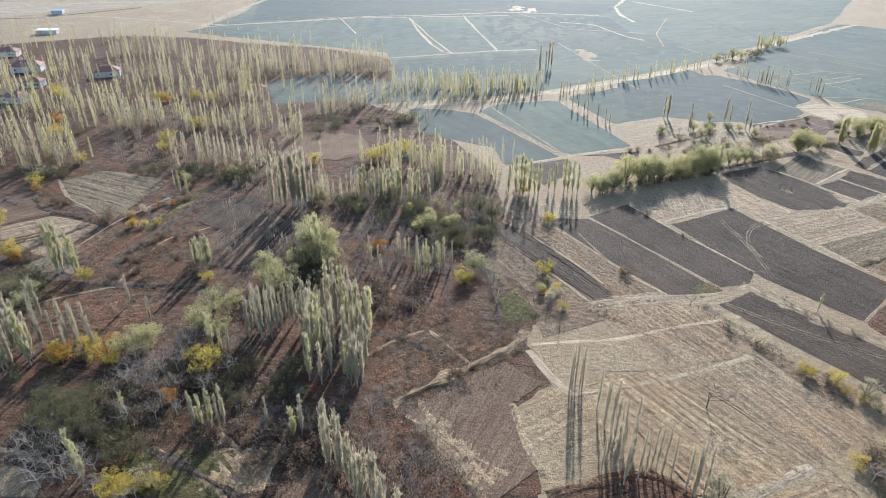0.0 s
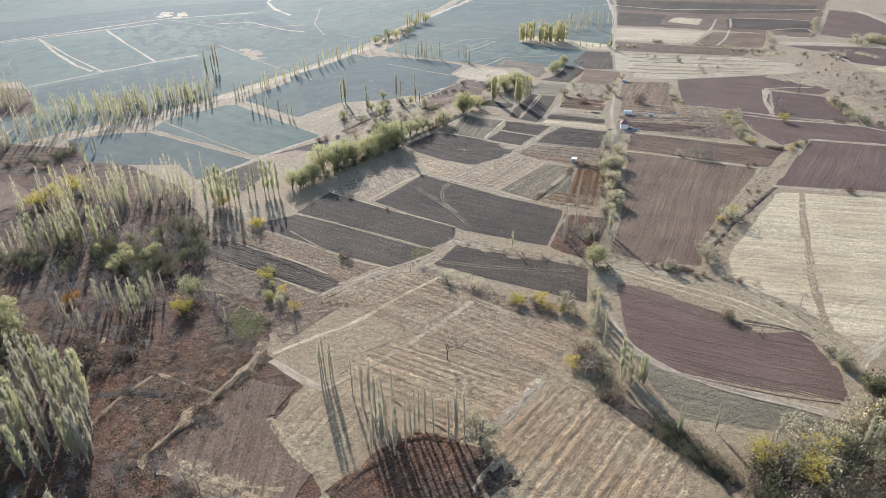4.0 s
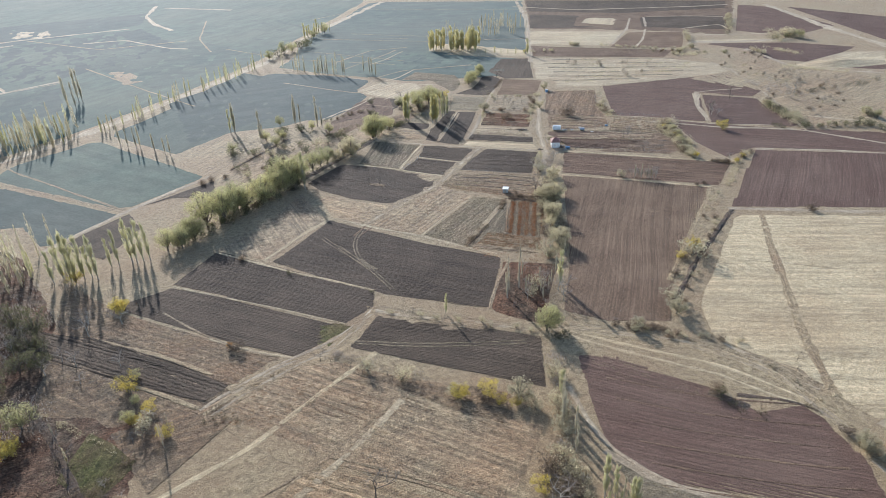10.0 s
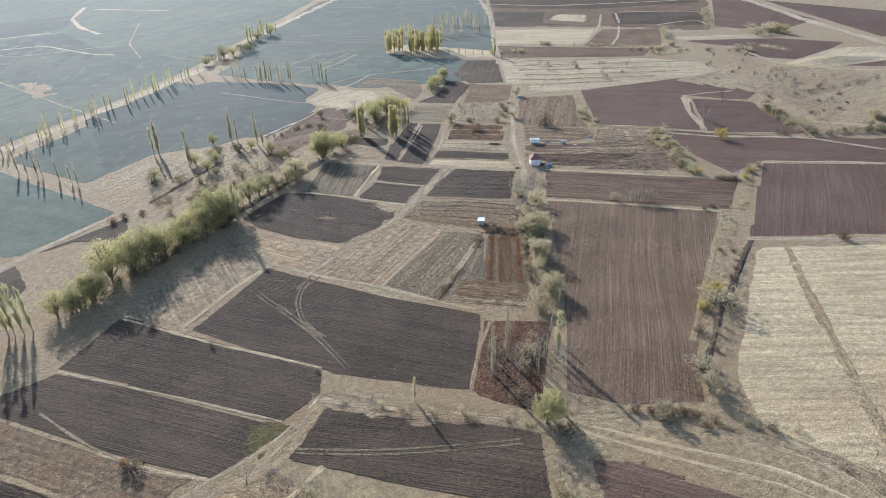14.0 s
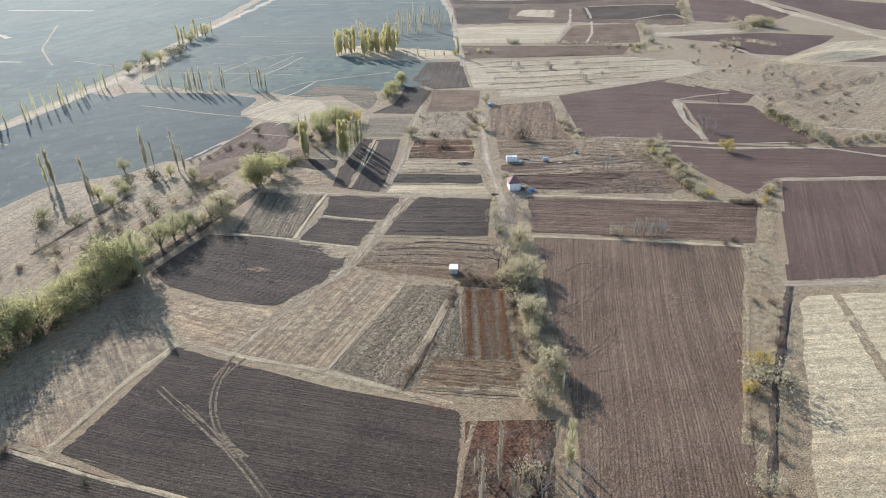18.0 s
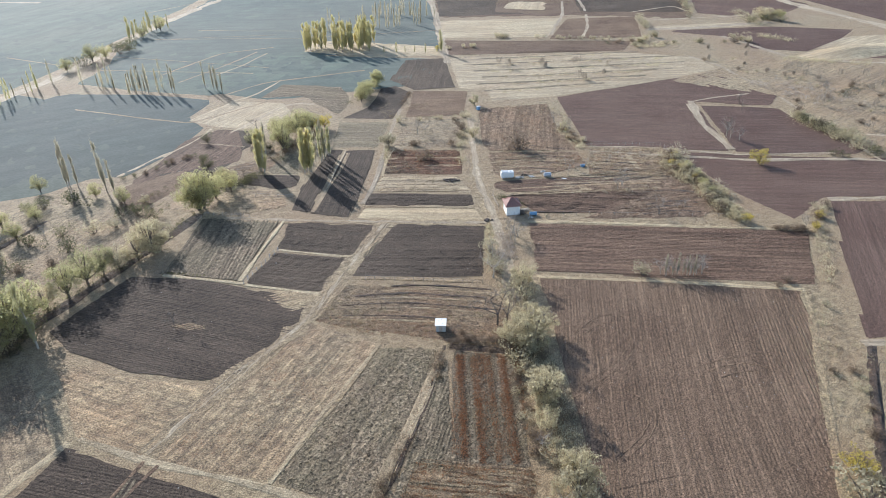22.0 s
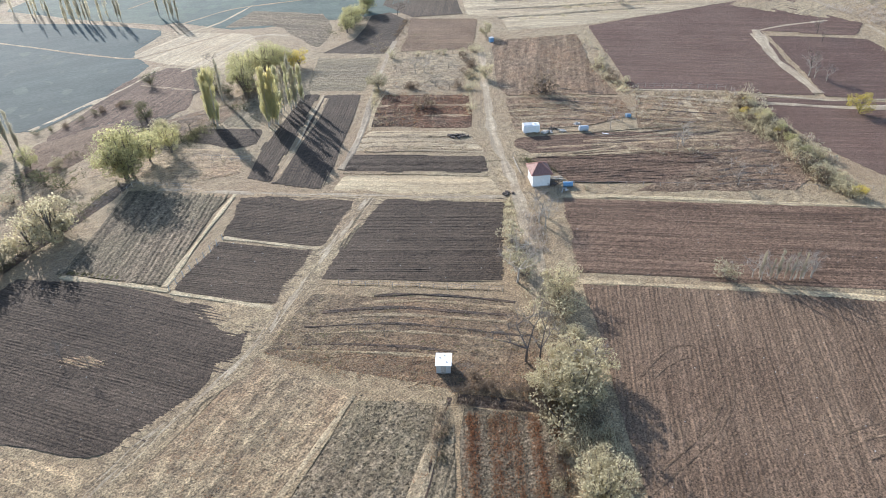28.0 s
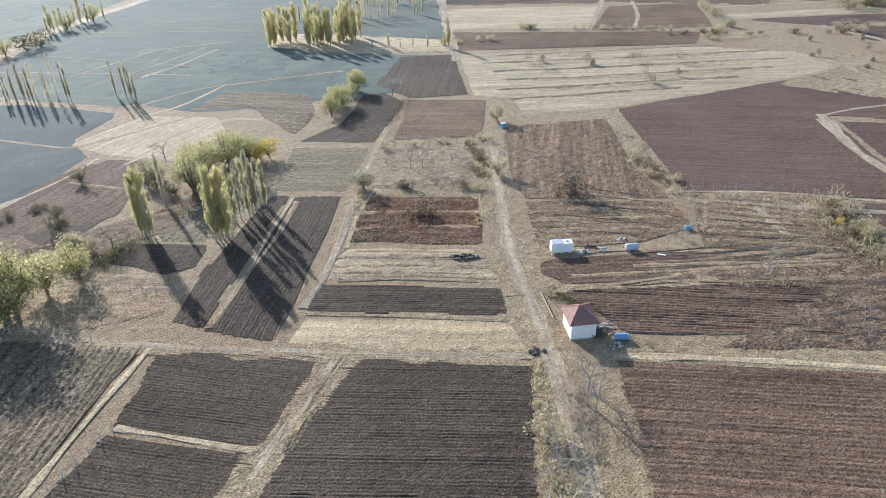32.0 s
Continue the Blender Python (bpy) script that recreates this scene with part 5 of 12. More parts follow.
strip("field_path", "thin pale grassy path between crop fields", GRASS, [(154.6, 363.3), (174.3, 320.2), (204.3, 322.0)], 0.96, 0.116, 0.02, "track")
strip("field_path", "thin pale grassy path between crop fields", GRASS, [(24.1, 361.2), (24.5, 320.0), (50.2, 255.3)], 0.96, 0.119, 0.02, "track")
strip("field_path", "thin pale grassy path between crop fields", GRASS, [(223.3, 438.2), (267.0, 390.4), (317.3, 355.8)], 0.78, 0.122, 0.02, "track")
strip("field_path", "thin pale grassy path between crop fields", GRASS, [(188.5, 432.4), (210.0, 392.1), (227.1, 359.5)], 0.6, 0.125, 0.02, "track")
strip("field_path", "thin pale grassy path between crop fields", GRASS, [(215.7, 445.6), (260.9, 407.6)], 0.6, 0.128, 0.02, "track")
strip("field_path", "thin pale grassy path between crop fields", GRASS, [(240.9, 446.1), (273.5, 404.8)], 0.6, 0.131, 0.02, "track")

# orchards and gardens
patch("orchard_ground", "brown weedy orchard ground with dead grass and leaves", WEEDS, [(-296.7, 376.5), (-101.2, 357.9), (-40.1, 328.0), (-5.6, 297.5), (19.4, 239.7), (22.2, 195.8), (33.6, 151.6), (20.7, 131.3), (25.6, 112.8), (14.6, 107.4), (19.5, 90.4), (14.0, 52.0), (-40.0, 44.0), (-106.0, 52.0), (-222.8, 235.5)], -10.7, 3.0, 0.03, 0.012, cell=3.0)
field("ploughed_field", "ploughed field of warm brown soil with wheel lines", BROWN, [(-71.4, 276.8), (-43.0, 284.8), (-37.1, 256.9), (-62.7, 247.0)], 89.8, 1.6, 0.07, 0.1)
patch("garden_plot", "grey-brown fallow garden plot", ROUGH, [(-143.2, 218.3), (-103.8, 237.5), (-90.6, 226.8), (-109.8, 193.2), (-127.9, 200.1)], -36.9, 2.0, 0.114, 0.124, cell=0.6)
field("ploughed_field", "ploughed field of warm brown soil with wheel lines", BROWN, [(-71.3, 186.6), (-59.2, 203.2), (-47.2, 190.8), (-56.9, 165.6), (-71.5, 165.4)], 76.5, 1.4, 0.065, 0.108)
patch("orchard_plot", "brown orchard plot with fallen leaves and weeds", ROUGH, [(-94.5, 158.9), (-86.5, 184.4), (-72.5, 184.6), (-68.5, 156.3), (-83.4, 154.6)], 72.6, 1.6, 0.128, 0.112, cell=0.6)
field("ploughed_field", "ploughed field of warm brown soil with wheel lines", BROWN, [(-52.9, 162.5), (-47.2, 190.8), (-38.7, 183.2), (-41.7, 162.6)], 78.6, 1.3, 0.065, 0.116)
patch("orchard_plot", "brown orchard plot with fallen leaves and weeds", ROUGH, [(-10.6, 126.5), (-2.7, 133.3), (13.7, 128.9), (2.8, 120.4), (-10.7, 109.8), (-15.2, 118.2)], 38.1, 1.3, 0.135, 0.12, cell=0.6)
field("ploughed_field", "ploughed field of warm brown soil with wheel lines", BROWN, [(-6.8, 104.6), (2.7, 114.5), (14.6, 122.5), (22.7, 114.7), (15.2, 108.2), (17.1, 97.6), (19.5, 90.4), (8.3, 81.2), (-2.0, 97.5)], 63.3, 1.2, 0.07, 0.124)
patch("orchard_plot", "brown orchard plot with fallen leaves and weeds", ROUGH, [(-18.6, 87.4), (-9.3, 105.5), (8.3, 81.2), (5.9, 72.1), (-14.6, 72.0)], 71.2, 1.5, 0.135, 0.08, cell=0.6)
field("ploughed_field", "ploughed field of warm brown soil with wheel lines", BROWN, [(-28.8, 86.0), (-23.6, 92.2), (-14.0, 83.3), (-11.1, 74.2), (-32.0, 74.1)], 56.8, 1.3, 0.07, 0.084)
patch("grass_field", "dry grass plot with faint rows", GRASS, [(-86.0, 95.4), (-74.2, 91.8), (-72.7, 82.9), (-78.8, 82.9)], 33.9, 1.4, 0.121, 0.088, cell=0.35, rag=0.9)
patch("meadow_plot", "small plot of green and yellow grass", MEADOW, [(-60.1, 94.1), (-48.7, 92.7), (-39.1, 86.0), (-39.7, 80.9), (-60.3, 84.5)], -7.0, 1.5, 0.107, 0.092, cell=0.6)
patch("meadow_plot", "small plot of green and yellow grass", MEADOW, [(-122.7, 158.6), (-108.6, 161.9), (-105.6, 152.9), (-113.1, 147.3)], 13.2, 1.5, 0.107, 0.096, cell=0.35, rag=0.9)
field("ploughed_field", "ploughed field of warm brown soil with wheel lines", BROWN, [(-152.5, 210.0), (-144.8, 216.8), (-128.6, 199.6), (-141.0, 190.3)], 41.4, 1.2, 0.057, 0.1)
patch("stubble_field", "straw-coloured stubble field with rusty patches", STRAW, [(-140.1, 188.8), (-127.3, 197.1), (-108.8, 190.0), (-113.8, 168.9), (-132.0, 174.8)], 33.0, 2, 0.135, 0.104, cell=0.6)
patch("orchard_plot", "brown orchard plot with fallen leaves and weeds", ROUGH, [(-110.7, 167.6), (-105.9, 188.4), (-89.3, 189.4), (-95.4, 162.6)], 77.0, 1.6, 0.135, 0.108, cell=0.6)
patch("garden_plot", "grey-brown fallow garden plot", ROUGH, [(-114.5, 144.6), (-88.3, 151.7), (-69.1, 149.1), (-78.6, 132.6), (-101.1, 135.9)], 15.2, 2, 0.152, 0.112, cell=0.6)
patch("orchard_plot", "brown orchard plot with fallen leaves and weeds", ROUGH, [(-25.0, 151.0), (-3.1, 157.0), (11.7, 142.0), (-2.7, 135.7), (-17.8, 125.4)], 66.2, 1.5, 0.135, 0.116, cell=0.6)
patch("stubble_field", "straw-coloured stubble field with rusty patches", STRAW, [(-42.5, 95.7), (-30.5, 94.3), (-31.6, 84.7), (-45.5, 83.4)], -45.3, 1.8, 0.152, 0.12, cell=0.35, rag=0.9)
patch("orchard_plot", "brown orchard plot with fallen leaves and weeds", ROUGH, [(-31.5, 110.5), (-16.8, 109.8), (-20.0, 97.4), (-26.4, 95.8)], -2.7, 1.8, 0.152, 0.124, cell=0.35, rag=0.9)
field("ploughed_field", "freshly ploughed field of dark grey-brown soil", SOIL, [(-69.9, 184.7), (-63.2, 196.7), (-56.2, 190.7), (-62.9, 175.6)], 60.8, 1.0, 0.057, 0.08)
patch("stubble_field", "straw-coloured stubble field with rusty patches", STRAW, [(-4.7, 110.7), (5.9, 99.1), (12.9, 87.6), (6.4, 83.7), (-4.4, 100.6)], -56.5, 2.0, 0.152, 0.084, cell=0.6)
patch("grass_field", "brown dry grass plot with faint rows", BROWNGRASS, [(18.5, 195.8), (34.9, 150.3), (23.1, 152.9), (15.4, 176.6)], -69.0, 1.6, 0.107, 0.088, cell=0.6)
patch("grass_field", "brown dry grass plot with faint rows", BROWNGRASS, [(22.9, 151.5), (40.5, 147.6), (46.4, 141.1), (24.9, 131.3)], -12.5, 2, 0.135, 0.092, cell=0.6)
strip("field_balk", "low balk of dry grass between orchard plots", STRAW, [(-23.3, 122.2), (-18.1, 135.6), (-12.4, 155.4)], 0.9, 0.264, 0.08, "balk")
strip("field_balk", "low balk of dry grass between orchard plots", STRAW, [(-2.7, 134.5), (2.8, 126.6), (6.7, 121.4)], 0.9, 0.24, 0.08, "balk")
strip("field_balk", "low balk of dry grass between orchard plots", STRAW, [(-17.0, 124.3), (-10.8, 131.0), (-2.7, 135.0)], 0.9, 0.243, 0.08, "balk")
strip("field_balk", "low balk of dry grass between orchard plots", STRAW, [(-6.8, 104.6), (2.5, 96.0), (13.0, 88.9)], 0.9, 0.246, 0.08, "balk")
strip("field_balk", "low balk of dry grass between orchard plots", STRAW, [(-88.9, 153.1), (-85.2, 180.7), (-72.5, 190.5)], 0.9, 0.249, 0.08, "balk")
strip("field_balk", "low balk of dry grass between orchard plots", STRAW, [(-111.6, 139.5), (-102.8, 147.4), (-89.1, 153.7)], 0.9, 0.252, 0.08, "balk")
strip("field_balk", "low balk of dry grass between orchard plots", STRAW, [(-111.8, 168.2), (-105.7, 192.0), (-94.6, 211.8)], 0.9, 0.255, 0.08, "balk")
strip("field_balk", "low balk of dry grass between orchard plots", STRAW, [(-53.4, 106.8), (-39.7, 95.7), (-30.9, 86.0)], 0.9, 0.258, 0.08, "balk")
strip("field_balk", "low balk of dry grass between orchard plots", STRAW, [(-56.3, 95.6), (-46.2, 88.6), (-35.7, 80.9)], 0.9, 0.261, 0.08, "balk")

# plots, ridges and paths between them
patch("grove_ground", "grey-brown shady ground under the poplar groves", WEEDS, [(-293.6, 453.4), (-230.6, 481.2), (-178.5, 479.1), (-138.9, 463.8), (-83.0, 450.0), (-32.3, 419.7), (-25.1, 359.9), (-95.2, 358.1), (-146.5, 356.8), (-181.6, 334.5), (-210.5, 310.1)], 20, 4, 0.1, 0.02, cell=3.0, rag=3.0)
patch("open_ground", "wide bare dusty ground with wheel tracks", DUST, [(-394.6, 627.6), (-168.0, 638.1), (-164.9, 568.8), (-192.2, 519.7), (-240.9, 505.0), (-289.0, 486.9), (-308.1, 478.4)], 5, 6, 0.08, 0.024, cell=6.0, rag=3.0)
strip("dirt_line", "dark line of bare earth across the open ground", DITCH, [(-344.7, 541.5), (-317.0, 547.5), (-291.5, 568.8), (-256.9, 597.7)], 4.0, 0.104, 0.02, "track", ragged=0.8)
strip("dirt_line", "dark line of bare earth across the open ground", DITCH, [(-186.6, 515.6), (-163.7, 495.4), (-151.2, 480.1)], 3.0, 0.108, 0.02, "track", ragged=0.8)
strip("farm_track", "narrow dusty farm track between the fields", DUST, [(-185.1, 511.3), (-163.4, 523.0), (-115.7, 541.0), (-65.1, 562.6), (-19.7, 569.6), (56.0, 588.6), (129.6, 575.6)], 3.0, 0.132, 0.02, "track", ragged=0.8)
strip("farm_track", "narrow dusty farm track between the fields", DUST, [(-26.1, 559.1), (-17.6, 506.8), (-6.5, 459.4), (1.0, 439.4)], 2.0, 0.136, 0.02, "track", ragged=0.8)
strip("farm_track", "narrow dusty farm track between the fields", DUST, [(-32.4, 421.2), (-0.8, 431.4), (36.1, 443.8), (62.5, 447.9)], 2.0, 0.14, 0.02, "track", ragged=0.8)
strip("farm_track", "narrow dusty farm track between the fields", DUST, [(92.1, 544.3), (117.1, 535.9), (132.3, 489.9), (141.4, 478.8)], 2.0, 0.144, 0.02, "track", ragged=0.8)
patch("garden_plot", "grey tilled garden plot with low ridges", GREYSOIL, [(-139.5, 225.0), (-127.9, 236.0), (-99.2, 227.7), (-102.9, 208.0), (-107.1, 193.2), (-124.3, 202.3)], -26.6, 2.6, 0.22, 0.15, rows=0.6, cell=0.8)
strip("plot_ridge", "dark earth ridge between garden beds", DITCH, [(-138.9, 225.0), (-123.2, 218.1), (-107.5, 209.8)], 1.0, 0.248, 0.02, "balk", ragged=0.8)
strip("plot_ridge", "dark earth ridge between garden beds", DITCH, [(-134.1, 228.8), (-118.5, 222.2), (-102.9, 214.1)], 1.0, 0.252, 0.02, "balk", ragged=0.8)
strip("plot_ridge", "dark earth ridge between garden beds", DITCH, [(-128.0, 233.8), (-114.5, 228.0), (-100.7, 220.5)], 1.0, 0.256, 0.02, "balk", ragged=0.8)
strip("plot_ridge", "dark earth ridge between garden beds", DITCH, [(-127.4, 206.7), (-118.3, 201.5), (-108.7, 194.8)], 1.0, 0.22, 0.02, "balk", ragged=0.8)
strip("plot_ridge", "pale grassy ridge between garden beds", GRASS, [(-140.6, 227.1), (-130.1, 211.3), (-117.3, 201.5), (-107.7, 193.2)], 1.2, 0.224, 0.02, "balk", ragged=0.8)
strip("grass_strip", "strip of yellow-green grass beside a ditch", MEADOW, [(-93.2, 187.0), (-89.8, 198.5), (-86.5, 211.0), (-83.2, 220.8)], 3.6, 0.228, 0.02, "balk", ragged=0.8)
# Dark strips along hedge banks: an earth colour that also holds their shade.
strip("ditch_bank", "earth bank along a ditch, coloured dark for weeds and shade", DITCH, [(-94.2, 156.6), (-83.6, 155.2), (-72.3, 153.9), (-68.3, 161.7)], 2.2, 0.272, 0.02, "bank", ragged=1.2)
strip("ditch_bank", "earth bank along a ditch, coloured dark for weeds and shade", DITCH, [(-93.0, 164.6), (-89.4, 178.1), (-85.4, 196.4), (-80.1, 219.3), (-75.9, 238.0)], 2.2, 0.276, 0.02, "bank", ragged=1.2)
strip("ditch_bank", "earth bank along a ditch, coloured dark for weeds and shade", DITCH, [(-127.7, 167.4), (-121.9, 174.9), (-117.5, 182.9), (-112.4, 190.7)], 2.2, 0.28, 0.02, "bank", ragged=1.2)
strip("ditch_bank", "earth bank along a ditch, coloured dark for weeds and shade", DITCH, [(-124.4, 161.7), (-113.9, 159.9), (-102.1, 158.3)], 2.2, 0.284, 0.02, "bank", ragged=1.2)
strip("ditch_bank", "earth bank along a ditch, coloured dark for weeds and shade", DITCH, [(-141.7, 211.1), (-132.3, 201.3), (-118.7, 196.4), (-106.6, 190.8)], 2.2, 0.288, 0.02, "bank", ragged=1.2)
strip("ditch_bank", "earth bank along a ditch, coloured dark for weeds and shade", DITCH, [(-69.9, 165.5), (-63.2, 182.9), (-58.0, 198.1)], 2.2, 0.292, 0.02, "bank", ragged=1.2)
strip("ditch_bank", "earth bank along a ditch, coloured dark for weeds and shade", DITCH, [(-153.0, 210.9), (-141.2, 203.8)], 2.2, 0.296, 0.02, "bank", ragged=1.2)
strip("ditch_bank", "earth bank along a ditch, coloured dark for weeds and shade", DITCH, [(-23.7, 92.6), (-18.6, 87.7), (-14.0, 83.3)], 2.2, 0.26, 0.02, "bank", ragged=1.2)
strip("ditch_bank", "earth bank along a ditch, coloured dark for weeds and shade", DITCH, [(-58.5, 95.6), (-47.7, 89.9), (-36.4, 83.4)], 2.2, 0.264, 0.02, "bank", ragged=1.2)
strip("ditch_bank", "earth bank along a ditch, coloured dark for weeds and shade", DITCH, [(-84.7, 93.2), (-76.4, 89.7), (-69.7, 87.1)], 2.2, 0.268, 0.02, "bank", ragged=1.2)
strip("ditch_bank", "earth bank along a ditch, coloured dark for weeds and shade", DITCH, [(-14.1, 107.1), (-9.5, 109.6)], 2.2, 0.272, 0.02, "bank", ragged=1.2)
strip("ditch_bank", "earth bank along a ditch, coloured dark for weeds and shade", DITCH, [(-16.5, 133.2), (-8.1, 131.0), (1.5, 122.4)], 2.2, 0.276, 0.02, "bank", ragged=1.2)
patch("orchard_plot", "brown orchard plot with fallen rusty leaves", ROUGH, [(-91.7, 165.2), (-87.7, 178.2), (-81.7, 191.1), (-72.7, 175.5), (-69.9, 162.9), (-73.7, 155.6), (-89.7, 156.9)], 68.9, 1.8, 0.16, 0.15, cell=0.7)
field("ploughed_field", "freshly ploughed plot of dark soil between trees", SOIL, [(-56.8, 175.0), (-55.8, 188.7), (-50.9, 195.7), (-42.0, 194.1), (-42.8, 172.4), (-49.7, 169.6)], 76.7, 1.1, 0.14, 0.15)
field("ploughed_field", "freshly ploughed plot of dark soil between trees", SOIL, [(-78.9, 193.6), (-78.8, 208.3), (-67.8, 214.6), (-59.1, 211.4), (-61.9, 191.4), (-67.5, 185.8)], 62.1, 1.3, 0.12, 0.15)
patch("garden_plot", "brown garden plot with old ridges", ROUGH, [(-135.1, 180.1), (-124.1, 189.0), (-120.4, 185.1), (-129.1, 169.7)], 54.1, 1.8, 0.14, 0.15, cell=0.8)
patch("garden_plot", "dry brown grass plot in the groves", OLIVE, [(-120.6, 164.9), (-109.8, 177.9), (-104.4, 170.0), (-102.6, 159.5), (-114.9, 161.8)], 42.1, 2, 0.12, 0.15, cell=0.8)
field("ploughed_field", "ploughed field of warm brown soil with wheel lines", BROWN, [(-52.9, 268.6), (-47.5, 280.9), (-34.7, 277.5), (-28.0, 258.3), (-40.4, 247.4), (-53.2, 250.3)], 52.2, 1.8, 0.16, 0.15)
patch("garden_plot", "old garden plot of rusty brown grass", STRAW, [(-83.9, 91.8), (-74.5, 92.3), (-73.4, 87.1), (-74.9, 83.2), (-78.9, 83.2)], 64.2, 2.2, 0.2, 0.17, rows=0.7, cell=0.7)
patch("meadow_plot", "small plot of dull green grass in the shade", MEADOW, [(-52.4, 94.2), (-37.5, 95.7), (-37.4, 87.3), (-46.8, 87.2)], 20, 1.6, 0.12, 0.17, cell=0.7, rag=2.0)
strip("grass_balk", "pale trodden balk of dry grass", GRASS, [(23.1, 121.4), (26.2, 114.8), (28.1, 111.8), (31.9, 103.6), (36.1, 97.1)], 0.9799999999999999, 0.22, 0.02, "balk", ragged=1.0)
strip("grass_balk", "pale trodden balk of dry grass", GRASS, [(32.8, 114.4), (41.9, 117.5), (49.9, 119.9), (56.5, 121.4), (63.5, 122.9), (72.1, 125.1)], 0.48999999999999994, 0.224, 0.02, "balk", ragged=1.0)
strip("grass_balk", "pale trodden balk of dry grass", GRASS, [(54.5, 120.3), (59.6, 113.6), (64.1, 106.5), (69.4, 98.8), (74.1, 91.1), (76.6, 83.1)], 0.5599999999999999, 0.228, 0.02, "balk", ragged=1.0)
strip("grass_balk", "pale trodden balk of dry grass", GRASS, [(52.6, 82.0), (59.7, 85.5), (66.2, 88.5), (71.9, 91.2)], 1.1199999999999999, 0.232, 0.02, "balk", ragged=1.0)
strip("grass_balk", "pale trodden balk of dry grass", GRASS, [(39.4, 145.2), (49.4, 147.7), (56.4, 149.0), (62.4, 149.6)], 0.84, 0.236, 0.02, "balk", ragged=1.0)
strip("grass_balk", "pale trodden balk of dry grass", GRASS, [(40.1, 143.0), (49.9, 145.2), (62.5, 148.2)], 0.35, 0.2, 0.02, "balk", ragged=1.0)
strip("grass_balk", "pale trodden balk of dry grass", GRASS, [(41.2, 140.5), (46.0, 126.4), (49.9, 119.9)], 0.35, 0.204, 0.02, "balk", ragged=1.0)
strip("worn_path", "pale worn wheel track in dry grass", DUST, [(102.6, 107.3), (98.3, 97.7), (96.3, 90.1), (97.4, 82.6), (99.9, 75.3), (103.9, 68.2), (109.7, 61.6), (114.7, 54.8), (117.8, 50.6)], 1.0, 0.168, 0.02, "track", ragged=1.0)
strip("worn_path", "pale worn wheel track in dry grass", DUST, [(133.4, 104.3), (139.5, 96.3), (140.9, 88.6), (139.1, 77.7), (134.6, 67.4), (131.3, 59.9), (129.0, 54.8)], 1.6, 0.172, 0.02, "track", ragged=1.0)
strip("worn_path", "pale worn wheel track in dry grass", DUST, [(135.1, 59.6), (141.8, 62.1), (153.1, 61.8), (168.0, 65.6)], 2.0, 0.176, 0.02, "track", ragged=1.0)
strip("worn_path", "pale worn wheel track in dry grass", DUST, [(147.4, 56.8), (154.1, 58.4), (159.8, 56.4)], 1.0, 0.18, 0.02, "track", ragged=1.0)
strip("worn_path", "pale worn wheel track in dry grass", DUST, [(133.5, 49.5), (142.8, 54.0), (149.9, 56.2)], 1.0, 0.184, 0.02, "track", ragged=1.0)
strip("ditch", "narrow dark strip for washed-out ditch and bank shadow", DITCH, [(97.8, 81.3), (100.2, 74.0), (103.6, 67.3), (109.2, 61.3), (117.0, 50.2)], 0.35, 0.228, 0.02, "ditch", ragged=1.0)
strip("ditch", "narrow dark strip for washed-out ditch and bank shadow", DITCH, [(127.2, 84.9), (132.2, 79.0), (136.4, 77.4), (135.1, 72.7)], 0.8, 0.232, 0.02, "ditch", ragged=1.0)
strip("ditch", "narrow dark strip for washed-out ditch and bank shadow", DITCH, [(142.9, 56.3), (148.8, 59.1), (153.9, 57.0), (158.1, 55.5)], 0.9, 0.236, 0.02, "ditch", ragged=1.0)
strip("ditch", "narrow dark strip for washed-out ditch and bank shadow", DITCH, [(142.9, 56.3), (134.1, 51.2), (126.6, 46.2)], 0.8, 0.2, 0.02, "ditch", ragged=1.0)
# This wide one is a bank's shadow patch drawn as dark earth.
strip("ditch", "narrow dark strip for washed-out ditch and bank shadow", DITCH, [(123.8, 88.9), (125.0, 85.7), (125.6, 81.3)], 2.4, 0.204, 0.02, "ditch", ragged=1.0)
strip("plough_line", "thin line of turned pale clods across the field", BROWN, [(110.2, 104.2), (117.9, 94.4), (125.9, 83.9), (135.1, 74.9)], 0.4, 0.148, 0.02, "balk", ragged=1.2)
strip("plough_line", "thin line of turned pale clods across the field", BROWN, [(107.3, 98.6), (114.8, 89.2), (122.8, 79.0), (131.8, 70.4)], 0.4, 0.152, 0.02, "balk", ragged=1.2)
strip("plough_line", "thin line of turned pale clods across the field", BROWN, [(104.6, 93.3), (111.9, 84.3), (120.0, 74.4), (128.7, 66.1)], 0.4, 0.156, 0.02, "balk", ragged=1.2)
strip("plough_line", "thin line of turned pale clods across the field", BROWN, [(102.1, 88.4), (109.2, 79.7), (117.3, 70.1), (125.8, 62.1)], 0.4, 0.16, 0.02, "balk", ragged=1.2)
strip("plough_line", "thin line of turned pale clods across the field", BROWN, [(99.7, 83.7), (106.6, 75.4), (114.7, 66.0), (123.0, 58.3)], 0.4, 0.164, 0.02, "balk", ragged=1.2)
strip("plough_line", "thin line of turned pale clods across the field", BROWN, [(97.4, 79.3), (104.2, 71.4), (112.3, 62.1), (120.4, 54.7)], 0.4, 0.168, 0.02, "balk", ragged=1.2)
strip("garden_ridge", "raised pale grass ridge beside the lumpy plot", GRASS, [(116.4, 180.8), (123.0, 183.0), (129.5, 185.3), (136.3, 188.5), (144.1, 192.3)], 0.7, 0.192, 0.02, "balk", ragged=0.8)
